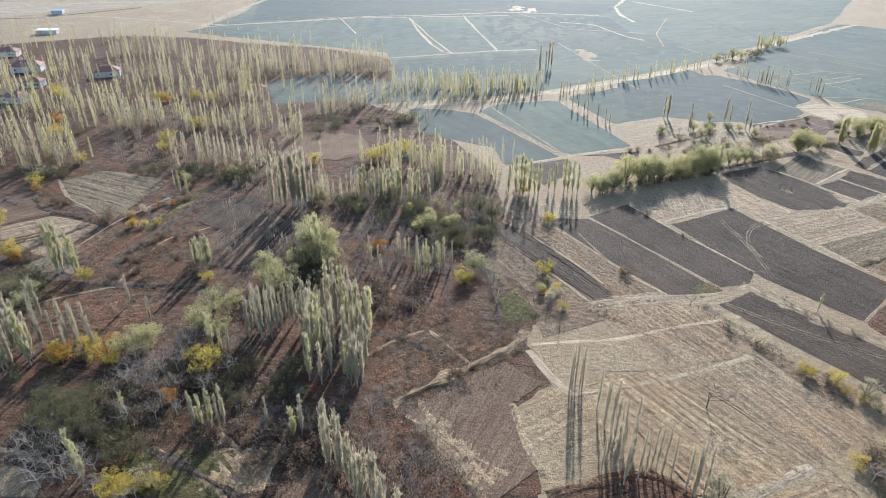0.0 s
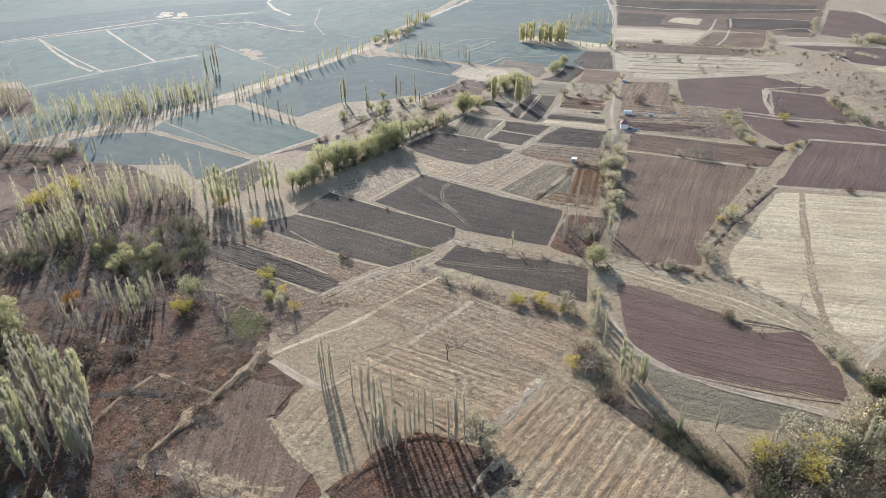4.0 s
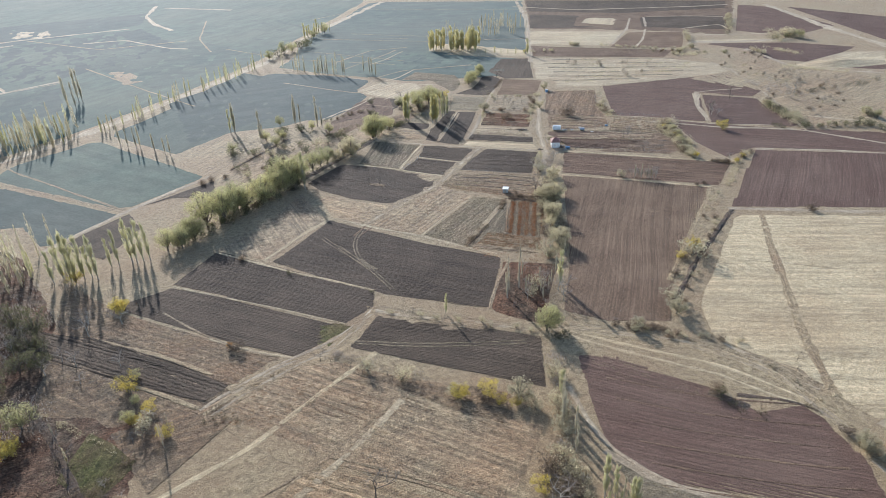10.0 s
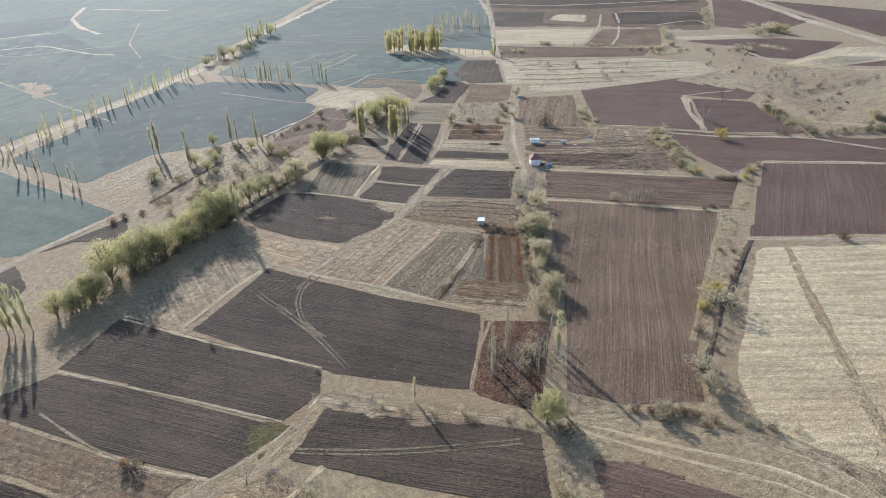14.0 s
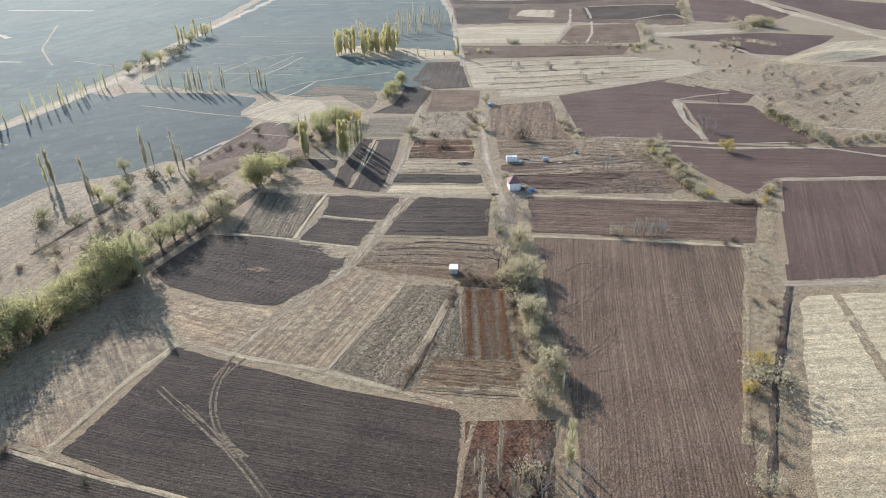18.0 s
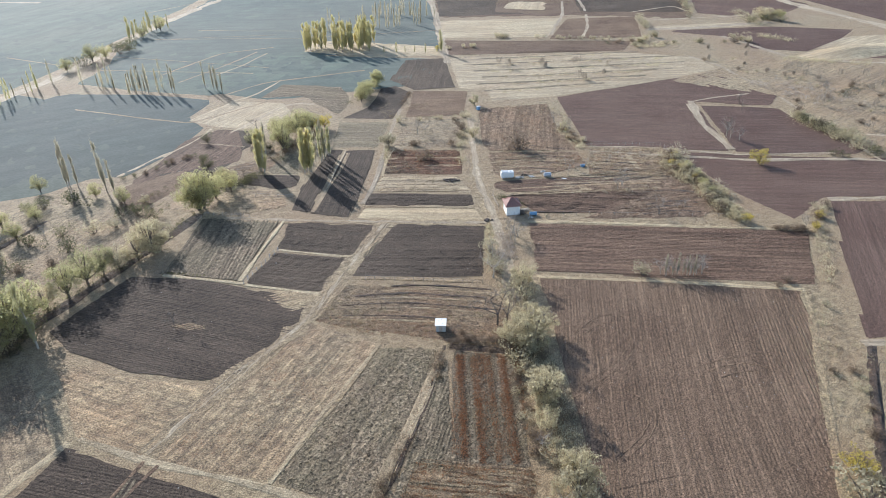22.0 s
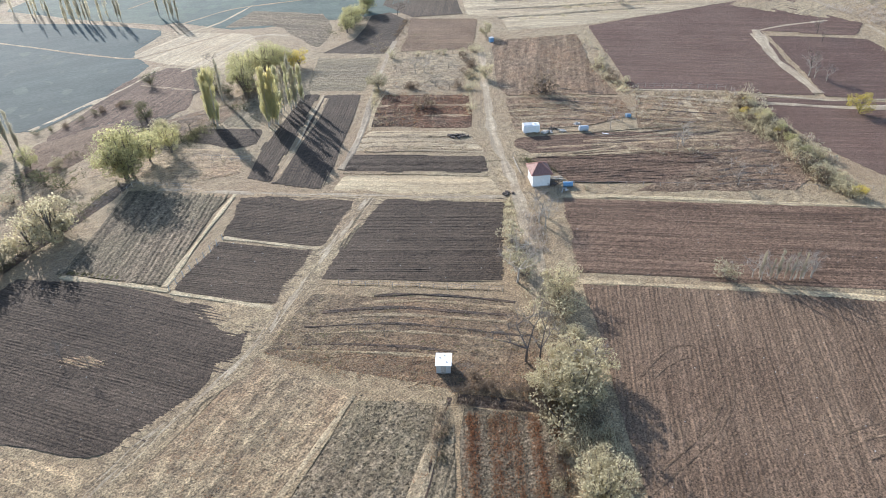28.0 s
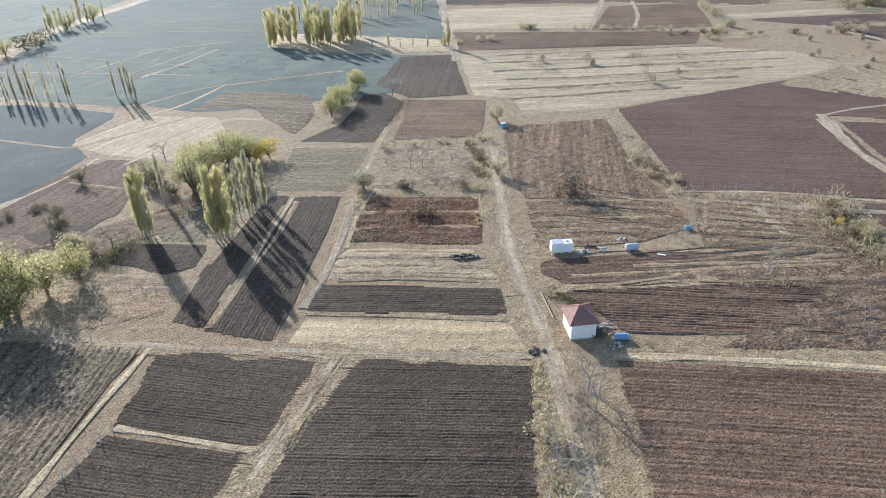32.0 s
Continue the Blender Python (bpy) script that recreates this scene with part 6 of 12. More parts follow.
strip("garden_ridge", "raised pale grass ridge beside the lumpy plot", PALE, [(122.9, 167.8), (127.9, 171.1), (134.4, 174.2), (142.5, 178.5), (151.4, 184.4)], 1.5, 0.196, 0.02, "balk", ragged=0.8)
strip("wheel_rut", "double wheel rut along the field", GRASS, [(107.7, 195.8), (113.9, 198.2), (121.9, 200.5), (130.4, 202.2), (139.2, 205.8)], 0.7, 0.16, 0.02, "track", ragged=0.8)
strip("wheel_rut", "double wheel rut along the field", GRASS, [(106.3, 197.9), (113.1, 200.3), (121.3, 202.5), (129.9, 204.3), (138.7, 207.2)], 0.7, 0.164, 0.02, "track", ragged=0.8)
strip("wheel_rut", "pale wheel rut across ploughed soil", BROWN, [(100.0, 192.7), (102.8, 194.7), (106.1, 195.9)], 0.6, 0.168, 0.02, "track", ragged=0.8)
strip("wheel_rut", "pale wheel rut across ploughed soil", BROWN, [(101.1, 191.6), (103.8, 193.2), (107.2, 193.8)], 0.6, 0.172, 0.02, "track", ragged=0.8)
strip("plough_mark", "curved turning mark of a tractor in the soil", RUT, [(156.8, 162.4), (162.5, 162.0), (169.2, 161.1), (175.7, 162.5), (179.4, 166.5), (177.2, 169.9), (170.7, 169.4)], 0.22, 0.116, 0.02, "track", ragged=1.2)
strip("plough_mark", "curved turning mark of a tractor in the soil", RUT, [(157.2, 161.3), (163.0, 160.8), (169.9, 160.1), (176.6, 161.5), (181.5, 166.8), (177.7, 171.2), (169.9, 170.5)], 0.22, 0.12, 0.02, "track", ragged=1.2)
strip("plough_mark", "curved turning mark of a tractor in the soil", RUT, [(151.7, 150.4), (157.2, 149.7), (162.8, 151.0), (164.8, 154.1), (162.7, 156.3)], 0.22, 0.124, 0.02, "track", ragged=1.2)
strip("plough_mark", "curved turning mark of a tractor in the soil", RUT, [(152.0, 149.5), (157.8, 148.8), (163.6, 150.2), (166.5, 154.0), (163.4, 157.2)], 0.22, 0.128, 0.02, "track", ragged=1.2)
strip("plough_mark", "curved turning mark of a tractor in the soil", RUT, [(176.2, 150.1), (179.5, 150.1), (183.2, 147.5), (184.9, 144.5), (183.5, 142.5)], 0.22, 0.132, 0.02, "track", ragged=1.2)
strip("plough_mark", "curved turning mark of a tractor in the soil", RUT, [(177.6, 151.1), (180.8, 150.9), (184.7, 148.2), (186.9, 144.6)], 0.22, 0.136, 0.02, "track", ragged=1.2)
strip("plough_mark", "curved turning mark of a tractor in the soil", RUT, [(176.0, 148.1), (179.0, 147.9), (181.5, 146.1), (181.5, 144.6)], 0.22, 0.1, 0.02, "track", ragged=1.2)
strip("plough_mark", "curved turning mark of a tractor in the soil", RUT, [(146.6, 147.9), (150.3, 144.8), (154.5, 143.1)], 0.22, 0.104, 0.02, "track", ragged=1.2)
strip("grass_ridge", "uneven ridge of dry grass between garden beds", GRASS, [(196.0, 219.4), (204.0, 213.3), (211.7, 208.8), (218.9, 203.6), (225.9, 198.2)], 0.9, 0.188, 0.02, "balk", ragged=1.2)
strip("grass_ridge", "uneven ridge of dry grass between garden beds", GRASS, [(211.0, 208.3), (217.8, 203.0), (224.9, 196.0)], 0.9, 0.192, 0.02, "balk", ragged=1.2)
strip("garden_ridge", "curved ridge of turned brown soil", RUT, [(226.2, 190.0), (230.8, 188.6), (232.7, 185.4), (231.1, 182.6)], 0.35, 0.196, 0.02, "balk", ragged=1.2)
strip("garden_ridge", "curved ridge of turned brown soil", RUT, [(225.2, 189.0), (229.8, 187.7), (231.6, 185.2), (230.4, 182.7)], 0.35, 0.2, 0.02, "balk", ragged=1.2)
strip("garden_ridge", "curved ridge of turned brown soil", RUT, [(224.3, 188.0), (228.8, 186.9), (230.5, 184.9), (229.7, 182.7)], 0.35, 0.204, 0.02, "balk", ragged=1.2)
strip("garden_ridge", "curved ridge of turned brown soil", RUT, [(223.4, 187.0), (227.9, 186.1), (229.5, 184.7), (229.0, 182.8)], 0.35, 0.208, 0.02, "balk", ragged=1.2)
strip("garden_ridge", "low ridge of pale grass across the plot", STRAW, [(217.5, 232.2), (222.1, 228.3), (226.7, 224.3), (229.8, 221.7)], 0.45, 0.192, 0.02, "balk", ragged=1.3)
strip("garden_ridge", "low ridge of pale grass across the plot", STRAW, [(215.6, 230.6), (220.1, 226.7), (224.6, 222.9), (227.6, 220.3)], 0.45, 0.196, 0.02, "balk", ragged=1.3)
strip("garden_ridge", "low ridge of pale grass across the plot", STRAW, [(213.8, 229.0), (218.2, 225.3), (222.6, 221.5), (225.5, 218.9)], 0.45, 0.16, 0.02, "balk", ragged=1.3)
strip("garden_ridge", "low ridge of pale grass across the plot", STRAW, [(212.0, 227.6), (216.3, 223.8), (220.7, 220.1), (223.6, 217.6)], 0.45, 0.164, 0.02, "balk", ragged=1.3)
strip("garden_ridge", "low ridge of pale grass across the plot", STRAW, [(210.3, 226.1), (214.5, 222.5), (218.8, 218.8), (221.6, 216.3)], 0.45, 0.168, 0.02, "balk", ragged=1.3)
strip("garden_ridge", "low ridge of pale grass across the plot", STRAW, [(208.6, 224.7), (212.8, 221.1), (217.0, 217.5), (219.8, 215.1)], 0.45, 0.172, 0.02, "balk", ragged=1.3)
strip("garden_ridge", "low ridge of pale grass across the plot", STRAW, [(207.0, 223.4), (211.1, 219.8), (215.2, 216.3), (218.0, 213.9)], 0.45, 0.176, 0.02, "balk", ragged=1.3)
strip("garden_ridge", "low ridge of pale grass across the plot", GREYSOIL, [(218.7, 212.3), (225.2, 207.1), (232.0, 202.0), (238.6, 196.7)], 0.5, 0.2, 0.02, "balk", ragged=1.3)
strip("garden_ridge", "low ridge of pale grass across the plot", GREYSOIL, [(217.3, 211.4), (223.6, 206.3), (230.4, 201.3), (236.9, 196.0)], 0.5, 0.204, 0.02, "balk", ragged=1.3)
strip("garden_ridge", "low ridge of pale grass across the plot", GREYSOIL, [(215.9, 210.5), (222.2, 205.4), (228.8, 200.5), (235.2, 195.3)], 0.5, 0.208, 0.02, "balk", ragged=1.3)
strip("garden_ridge", "low ridge of pale grass across the plot", GREYSOIL, [(214.6, 209.6), (220.7, 204.6), (227.3, 199.8), (233.6, 194.6)], 0.5, 0.212, 0.02, "balk", ragged=1.3)
strip("garden_ridge", "low ridge of pale grass across the plot", GREYSOIL, [(213.2, 208.8), (219.3, 203.9), (225.8, 199.0), (232.0, 194.0)], 0.5, 0.216, 0.02, "balk", ragged=1.3)
strip("garden_ridge", "low ridge of pale grass across the plot", GREYSOIL, [(212.0, 208.0), (217.9, 203.1), (224.3, 198.3), (230.4, 193.3)], 0.5, 0.18, 0.02, "balk", ragged=1.3)
patch("garden_plot", "dry grassy garden plot behind the fence", GRASS, [(240.6, 216.3), (245.3, 213.8), (255.5, 202.7), (250.4, 198.7), (242.6, 197.5), (232.6, 205.2), (230.1, 209.4)], 20, 2, 0.12, 0.07, cell=0.6)
patch("dry_bed", "pale bed of straw in the fenced plot", PALE, [(242.3, 207.5), (246.1, 206.8), (239.2, 201.1), (236.0, 201.6)], 40, 1, 0.1, 0.1, cell=0.4)
# The dark soil colour holds the shade that lies on this plot.
patch("shaded_plot", "plot by the poplars, shade put into its dark soil colour", SOIL, [(166.0, 272.5), (175.3, 261.4), (170.8, 255.7), (167.5, 256.7), (162.3, 266.8)], -48.4, 1.4, 0.06, 0.075, cell=0.6)
patch("meadow_plot", "weedy green and brown ground under the willows", OLIVE, [(176.5, 278.6), (186.0, 281.5), (183.6, 272.7), (175.7, 262.2), (170.4, 267.8)], 30, 1.4, 0.14, 0.07, cell=0.5)
strip("plot_path", "pale trodden path between plots", GRASS, [(165.2, 241.0), (171.3, 245.4), (181.0, 253.1), (193.3, 264.0)], 0.8, 0.164, 0.02, "track", ragged=0.8)
strip("plot_path", "pale trodden path between plots", DUST, [(175.9, 236.1), (184.0, 241.7), (195.7, 252.6), (206.6, 263.2), (227.9, 281.8)], 1.1, 0.168, 0.02, "track", ragged=0.8)
strip("plot_ridge", "thin ridge of straw across the plot", STRAW, [(189.7, 243.2), (194.7, 237.9), (201.8, 229.5)], 0.5, 0.162, 0.02, "balk", ragged=1.2)
strip("plot_ridge", "thin ridge of straw across the plot", STRAW, [(188.0, 242.0), (193.1, 236.6), (200.3, 228.1)], 0.5, 0.166, 0.02, "balk", ragged=1.2)
strip("plot_ridge", "thin ridge of straw across the plot", STRAW, [(186.4, 240.7), (191.5, 235.3), (198.9, 226.7)], 0.5, 0.17, 0.02, "balk", ragged=1.2)
strip("plot_ridge", "thin ridge of straw across the plot", STRAW, [(184.8, 239.6), (190.0, 234.1), (197.5, 225.4)], 0.5, 0.174, 0.02, "balk", ragged=1.2)
strip("plot_ridge", "thin ridge of straw across the plot", STRAW, [(183.3, 238.4), (188.5, 232.9), (196.2, 224.1)], 0.5, 0.178, 0.02, "balk", ragged=1.2)
strip("wheel_rut", "dry pale wheel rut beside the plots", DUST, [(39.3, 146.9), (46.6, 148.9), (54.6, 150.5), (61.2, 151.5), (68.4, 150.2), (76.5, 152.3), (84.9, 156.3)], 0.7, 0.192, 0.02, "track", ragged=0.8)
strip("wheel_rut", "dry pale wheel rut beside the plots", DUST, [(40.6, 144.0), (47.6, 146.0), (55.5, 147.3), (62.8, 148.6), (70.6, 148.4)], 0.6, 0.196, 0.02, "track", ragged=0.8)
strip("plot_edge", "pale edge of dry grass below the ploughed plot", GRASS, [(43.6, 187.0), (47.1, 174.5), (50.5, 166.9), (53.8, 160.0), (58.2, 153.9), (61.7, 151.1)], 0.6, 0.16, 0.02, "balk", ragged=0.8)
strip("plot_edge", "pale edge of dry grass below the ploughed plot", GRASS, [(27.9, 185.3), (33.5, 176.5), (40.4, 165.8), (45.0, 156.4)], 0.9, 0.164, 0.02, "balk", ragged=0.8)
strip("plot_edge", "pale edge of dry grass below the ploughed plot", GRASS, [(30.0, 164.0), (34.2, 156.9), (39.3, 147.4)], 0.9, 0.168, 0.02, "balk", ragged=0.8)
strip("wheel_rut", "dry pale wheel rut in trodden grass", PALE, [(116.0, 121.1), (119.9, 114.1), (124.3, 106.6), (129.7, 97.7), (133.8, 89.9), (135.5, 81.3), (137.8, 70.3)], 0.9, 0.172, 0.02, "track", ragged=1.0)
strip("wheel_rut", "dry pale wheel rut in trodden grass", PALE, [(115.2, 118.8), (118.4, 111.4), (122.8, 104.1), (127.3, 96.1), (130.8, 89.2), (132.0, 81.5), (134.8, 75.1)], 0.8, 0.176, 0.02, "track", ragged=1.0)
strip("wheel_rut", "dry pale wheel rut in trodden grass", PALE, [(116.4, 123.1), (124.6, 115.2), (130.2, 105.6), (135.3, 97.7), (138.7, 90.4), (140.0, 83.5), (138.8, 76.0), (137.2, 70.0)], 0.8, 0.18, 0.02, "track", ragged=1.0)
strip("wheel_rut", "dry pale wheel rut in trodden grass", PALE, [(169.1, 125.2), (174.0, 116.0), (182.0, 107.6), (193.2, 93.5)], 0.8, 0.184, 0.02, "track", ragged=1.0)
strip("weed_strip", "line of brown weeds across pale stubble", OLIVE, [(288.5, 306.8), (314.8, 284.9), (341.9, 263.9)], 1.6, 0.188, 0.02, "balk", ragged=1.2)
strip("weed_strip", "line of brown weeds across pale stubble", OLIVE, [(280.6, 302.9), (312.7, 275.5), (345.3, 249.1)], 1.6, 0.192, 0.02, "balk", ragged=1.2)
strip("weed_strip", "line of brown weeds across pale stubble", OLIVE, [(276.3, 294.4), (307.7, 267.6), (339.6, 241.9)], 1.6, 0.196, 0.02, "balk", ragged=1.2)
strip("weed_strip", "line of brown weeds across pale stubble", OLIVE, [(272.3, 286.3), (300.0, 263.0), (328.3, 240.6)], 1.6, 0.16, 0.02, "balk", ragged=1.2)
strip("weed_strip", "line of brown weeds across pale stubble", OLIVE, [(264.4, 282.2), (288.7, 262.3), (313.5, 243.1)], 1.6, 0.164, 0.02, "balk", ragged=1.2)
strip("weed_strip", "line of brown weeds across pale stubble", OLIVE, [(260.8, 274.7), (277.8, 261.5), (295.5, 249.0)], 1.6, 0.168, 0.02, "balk", ragged=1.2)
strip("farm_track", "narrow dusty farm track between the fields", DUST, [(523.4, 317.0), (498.2, 280.2), (475.6, 250.1), (465.6, 225.4), (454.9, 203.0)], 4.0, 0.172, 0.02, "track", ragged=0.8)
strip("farm_track", "narrow dusty farm track between the fields", DUST, [(380.3, 282.5), (400.5, 264.6), (430.6, 247.3)], 4.5, 0.176, 0.02, "track", ragged=0.8)
strip("farm_track", "narrow dusty farm track between the fields", DUST, [(396.8, 294.1), (419.2, 276.3), (438.0, 261.9)], 1.6, 0.18, 0.02, "track", ragged=0.8)
strip("farm_track", "narrow dusty farm track between the fields", DUST, [(389.0, 250.4), (382.5, 235.0), (372.2, 215.5), (380.3, 194.3), (392.6, 176.9)], 2.6, 0.184, 0.02, "track", ragged=0.8)
strip("farm_track", "narrow dusty farm track between the fields", DUST, [(412.6, 354.6), (382.6, 332.0), (342.9, 309.2)], 1.6, 0.188, 0.02, "track", ragged=0.8)
strip("farm_track", "narrow dusty farm track between the fields", DUST, [(391.2, 323.4), (364.6, 304.3), (346.1, 294.2)], 1.6, 0.192, 0.02, "track", ragged=0.8)
strip("farm_track", "narrow dusty farm track between the fields", DUST, [(422.2, 350.4), (398.1, 328.8)], 1.6, 0.196, 0.02, "track", ragged=0.8)
strip("farm_track", "narrow dusty farm track between the fields", DUST, [(426.7, 351.6), (447.8, 332.6), (462.7, 314.2)], 1.6, 0.16, 0.02, "track", ragged=0.8)
strip("farm_track", "narrow dusty farm track between the fields", DUST, [(409.7, 309.5), (438.6, 300.5), (430.0, 288.9)], 1.2, 0.164, 0.02, "track", ragged=0.8)
strip("farm_track", "narrow dusty farm track between the fields", DUST, [(384.8, 447.3), (411.0, 402.6), (478.5, 354.5), (505.4, 339.7)], 2.0, 0.168, 0.02, "track", ragged=0.8)
strip("farm_track", "narrow dusty farm track between the fields", DUST, [(239.0, 220.7), (252.2, 206.0), (263.2, 185.3), (281.5, 167.2)], 0.8, 0.172, 0.02, "track", ragged=0.8)
strip("farm_track", "narrow dusty farm track between the fields", DUST, [(319.9, 197.3), (314.0, 191.3), (299.6, 173.5), (287.3, 160.3), (284.0, 156.6)], 1.2, 0.176, 0.02, "track", ragged=0.8)
strip("farm_track", "narrow dusty farm track between the fields", DUST, [(293.5, 215.9), (284.2, 207.8), (273.8, 196.9), (267.6, 190.3)], 1.2, 0.18, 0.02, "track", ragged=0.8)
strip("farm_track", "narrow dusty farm track between the fields", DUST, [(295.4, 216.4), (305.4, 213.1), (316.7, 206.2)], 0.8, 0.184, 0.02, "track", ragged=0.8)
strip("farm_track", "narrow dusty farm track between the fields", DUST, [(349.3, 245.2), (342.9, 228.3), (333.2, 216.3), (328.4, 207.7)], 1.4, 0.188, 0.02, "track", ragged=0.8)
strip("farm_track", "narrow dusty farm track between the fields", DUST, [(299.5, 168.9), (305.7, 158.7), (311.7, 148.7)], 1.2, 0.192, 0.02, "track", ragged=0.8)
mound("grassy_mound", "low rounded mound of pale dry grass", PALE, 399.0, 197.7, 14.0, 2.2, -25.9)
strip("plot_path", "pale path along the crop field", DUST, [(142.1, 295.9), (157.5, 301.4), (168.0, 302.6), (181.4, 303.8), (207.2, 314.8), (212.1, 307.3)], 1.2, 0.176, 0.02, "track", ragged=0.8)
strip("plot_path", "pale path along the crop field", GRASS, [(138.2, 279.6), (152.8, 281.3), (165.5, 277.1), (178.8, 272.7)], 1.0, 0.14, 0.02, "track", ragged=0.8)
patch("garden_plot", "brown garden plot of old rows beyond the hedge", BROWN, [(140.5, 288.5), (156.0, 287.3), (157.4, 279.5), (137.9, 271.8), (133.5, 276.4)], -4.4, 1.8, 0.14, 0.12, rows=0.6, cell=0.7)
patch("garden_plot", "rusty weedy garden plot beyond the hedge", STRAW, [(149.9, 277.3), (162.1, 271.3), (154.7, 261.9), (147.7, 258.8), (142.7, 266.7)], -26.2, 1.6, 0.14, 0.12, rows=0.6, cell=0.7)
patch("garden_plot", "brown grass plot beyond the hedge", BROWNGRASS, [(159.6, 280.2), (182.1, 277.6), (177.5, 270.7), (161.0, 269.5)], -6.6, 1.6, 0.14, 0.12, rows=0.6, cell=0.7)
patch("garden_plot", "brown weedy garden plot with uneven ridges up to the hedge", GARDEN, [(209.5, 208.9), (222.7, 204.5), (232.9, 194.7), (241.9, 190.0), (238.0, 184.1), (231.1, 176.1), (224.3, 175.4), (213.0, 185.7), (206.0, 194.0), (224.1, 190.8), (217.2, 201.3)], -38.2, 1.5, 0.12, 0.11, rows=0.5, cell=0.5, rag=1.6)
strip("plot_ridge", "dark curved earth ridge of an old garden bed", DITCH, [(220.4, 187.4), (226.2, 185.6), (229.8, 182.8), (229.6, 179.5)], 0.7, 0.204, 0.02, "balk", ragged=1.2)
strip("plot_ridge", "dark curved earth ridge of an old garden bed", DITCH, [(217.3, 186.9), (223.5, 184.5), (227.4, 181.9), (227.5, 178.0)], 0.7, 0.208, 0.02, "balk", ragged=1.2)
strip("plot_ridge", "dark curved earth ridge of an old garden bed", DITCH, [(215.8, 185.4), (221.5, 182.9), (225.3, 180.3), (225.8, 176.7)], 0.7, 0.212, 0.02, "balk", ragged=1.2)
strip("plot_ridge", "dark curved earth ridge of an old garden bed", DITCH, [(221.8, 193.3), (228.1, 190.7), (233.1, 186.6), (234.2, 182.7)], 0.7, 0.216, 0.02, "balk", ragged=1.2)
strip("plot_ridge", "dark earth ridge between garden rows", DITCH, [(231.4, 230.7), (233.5, 226.8), (235.8, 221.8)], 0.5, 0.22, 0.02, "balk", ragged=1.4)
strip("grass_strip", "narrow strip of dry grass between garden rows", STRAW, [(229.8, 229.5), (231.9, 225.6), (234.1, 220.7)], 0.6, 0.224, 0.02, "balk", ragged=1.4)
strip("plot_ridge", "dark earth ridge between garden rows", DITCH, [(224.7, 229.1), (228.5, 223.3), (232.5, 216.0)], 0.5, 0.228, 0.02, "balk", ragged=1.4)
strip("grass_strip", "narrow strip of dry grass between garden rows", STRAW, [(223.2, 227.9), (227.0, 222.3), (231.0, 215.0)], 0.6, 0.232, 0.02, "balk", ragged=1.4)
strip("plot_ridge", "dark earth ridge between garden rows", DITCH, [(218.9, 229.2), (224.1, 221.4), (228.0, 214.3)], 0.5, 0.236, 0.02, "balk", ragged=1.4)
strip("grass_strip", "narrow strip of dry grass between garden rows", STRAW, [(217.5, 228.1), (222.7, 220.4), (226.6, 213.4)], 0.6, 0.2, 0.02, "balk", ragged=1.4)
strip("plot_ridge", "dark earth ridge between garden rows", DITCH, [(214.8, 227.2), (219.2, 220.4), (223.1, 214.7)], 0.5, 0.204, 0.02, "balk", ragged=1.4)
strip("grass_strip", "narrow strip of dry grass between garden rows", STRAW, [(213.5, 226.2), (217.9, 219.4), (221.8, 213.9)], 0.6, 0.208, 0.02, "balk", ragged=1.4)
strip("plot_ridge", "dark earth ridge between garden rows", DITCH, [(217.6, 211.1), (226.2, 204.4), (236.3, 197.3)], 0.5, 0.212, 0.02, "balk", ragged=1.4)
strip("grass_strip", "narrow strip of dry grass between garden rows", STRAW, [(216.4, 210.3), (224.9, 203.7), (234.9, 196.6)], 0.6, 0.216, 0.02, "balk", ragged=1.4)
strip("plot_ridge", "dark earth ridge between garden rows", DITCH, [(216.8, 207.3), (226.5, 200.4), (235.2, 194.8)], 0.5, 0.22, 0.02, "balk", ragged=1.4)
strip("grass_strip", "narrow strip of dry grass between garden rows", STRAW, [(215.6, 206.5), (225.2, 199.8), (233.8, 194.1)], 0.6, 0.224, 0.02, "balk", ragged=1.4)
strip("plot_ridge", "dark earth ridge between garden rows", DITCH, [(234.5, 210.1), (237.5, 205.1), (241.8, 198.7)], 0.5, 0.228, 0.02, "balk", ragged=1.4)
strip("grass_strip", "narrow strip of dry grass between garden rows", STRAW, [(233.0, 209.3), (236.0, 204.3), (240.2, 198.0)], 0.6, 0.232, 0.02, "balk", ragged=1.4)
strip("plot_ridge", "dark earth ridge between garden rows", DITCH, [(229.6, 208.5), (233.7, 202.1), (239.6, 195.7)], 0.5, 0.236, 0.02, "balk", ragged=1.4)
strip("grass_strip", "narrow strip of dry grass between garden rows", STRAW, [(228.2, 207.7), (232.2, 201.4), (238.1, 195.1)], 0.6, 0.2, 0.02, "balk", ragged=1.4)
strip("dry_bed", "pale bed of straw in the weedy plot", PALE, [(244.0, 208.0), (240.8, 204.0), (237.3, 199.5)], 1.3, 0.204, 0.02, "plot", ragged=0.8)
patch("fallow_field", "grey-brown fallow field along the crop", UMBER, [(143.1, 289.6), (154.0, 297.4), (165.7, 307.0), (178.4, 309.3), (182.1, 303.2), (176.7, 291.6), (169.5, 280.6), (161.1, 283.0), (151.3, 288.1), (141.3, 282.0)], 29.2, 1.2, 0.06, 0.1, cell=0.8, rag=1.2)
strip("field_track", "pale line of trodden grass between fallow plots", STRAW, [(168.5, 302.5), (171.5, 296.5), (175.8, 289.9)], 0.8, 0.208, 0.02, "track", ragged=0.8)
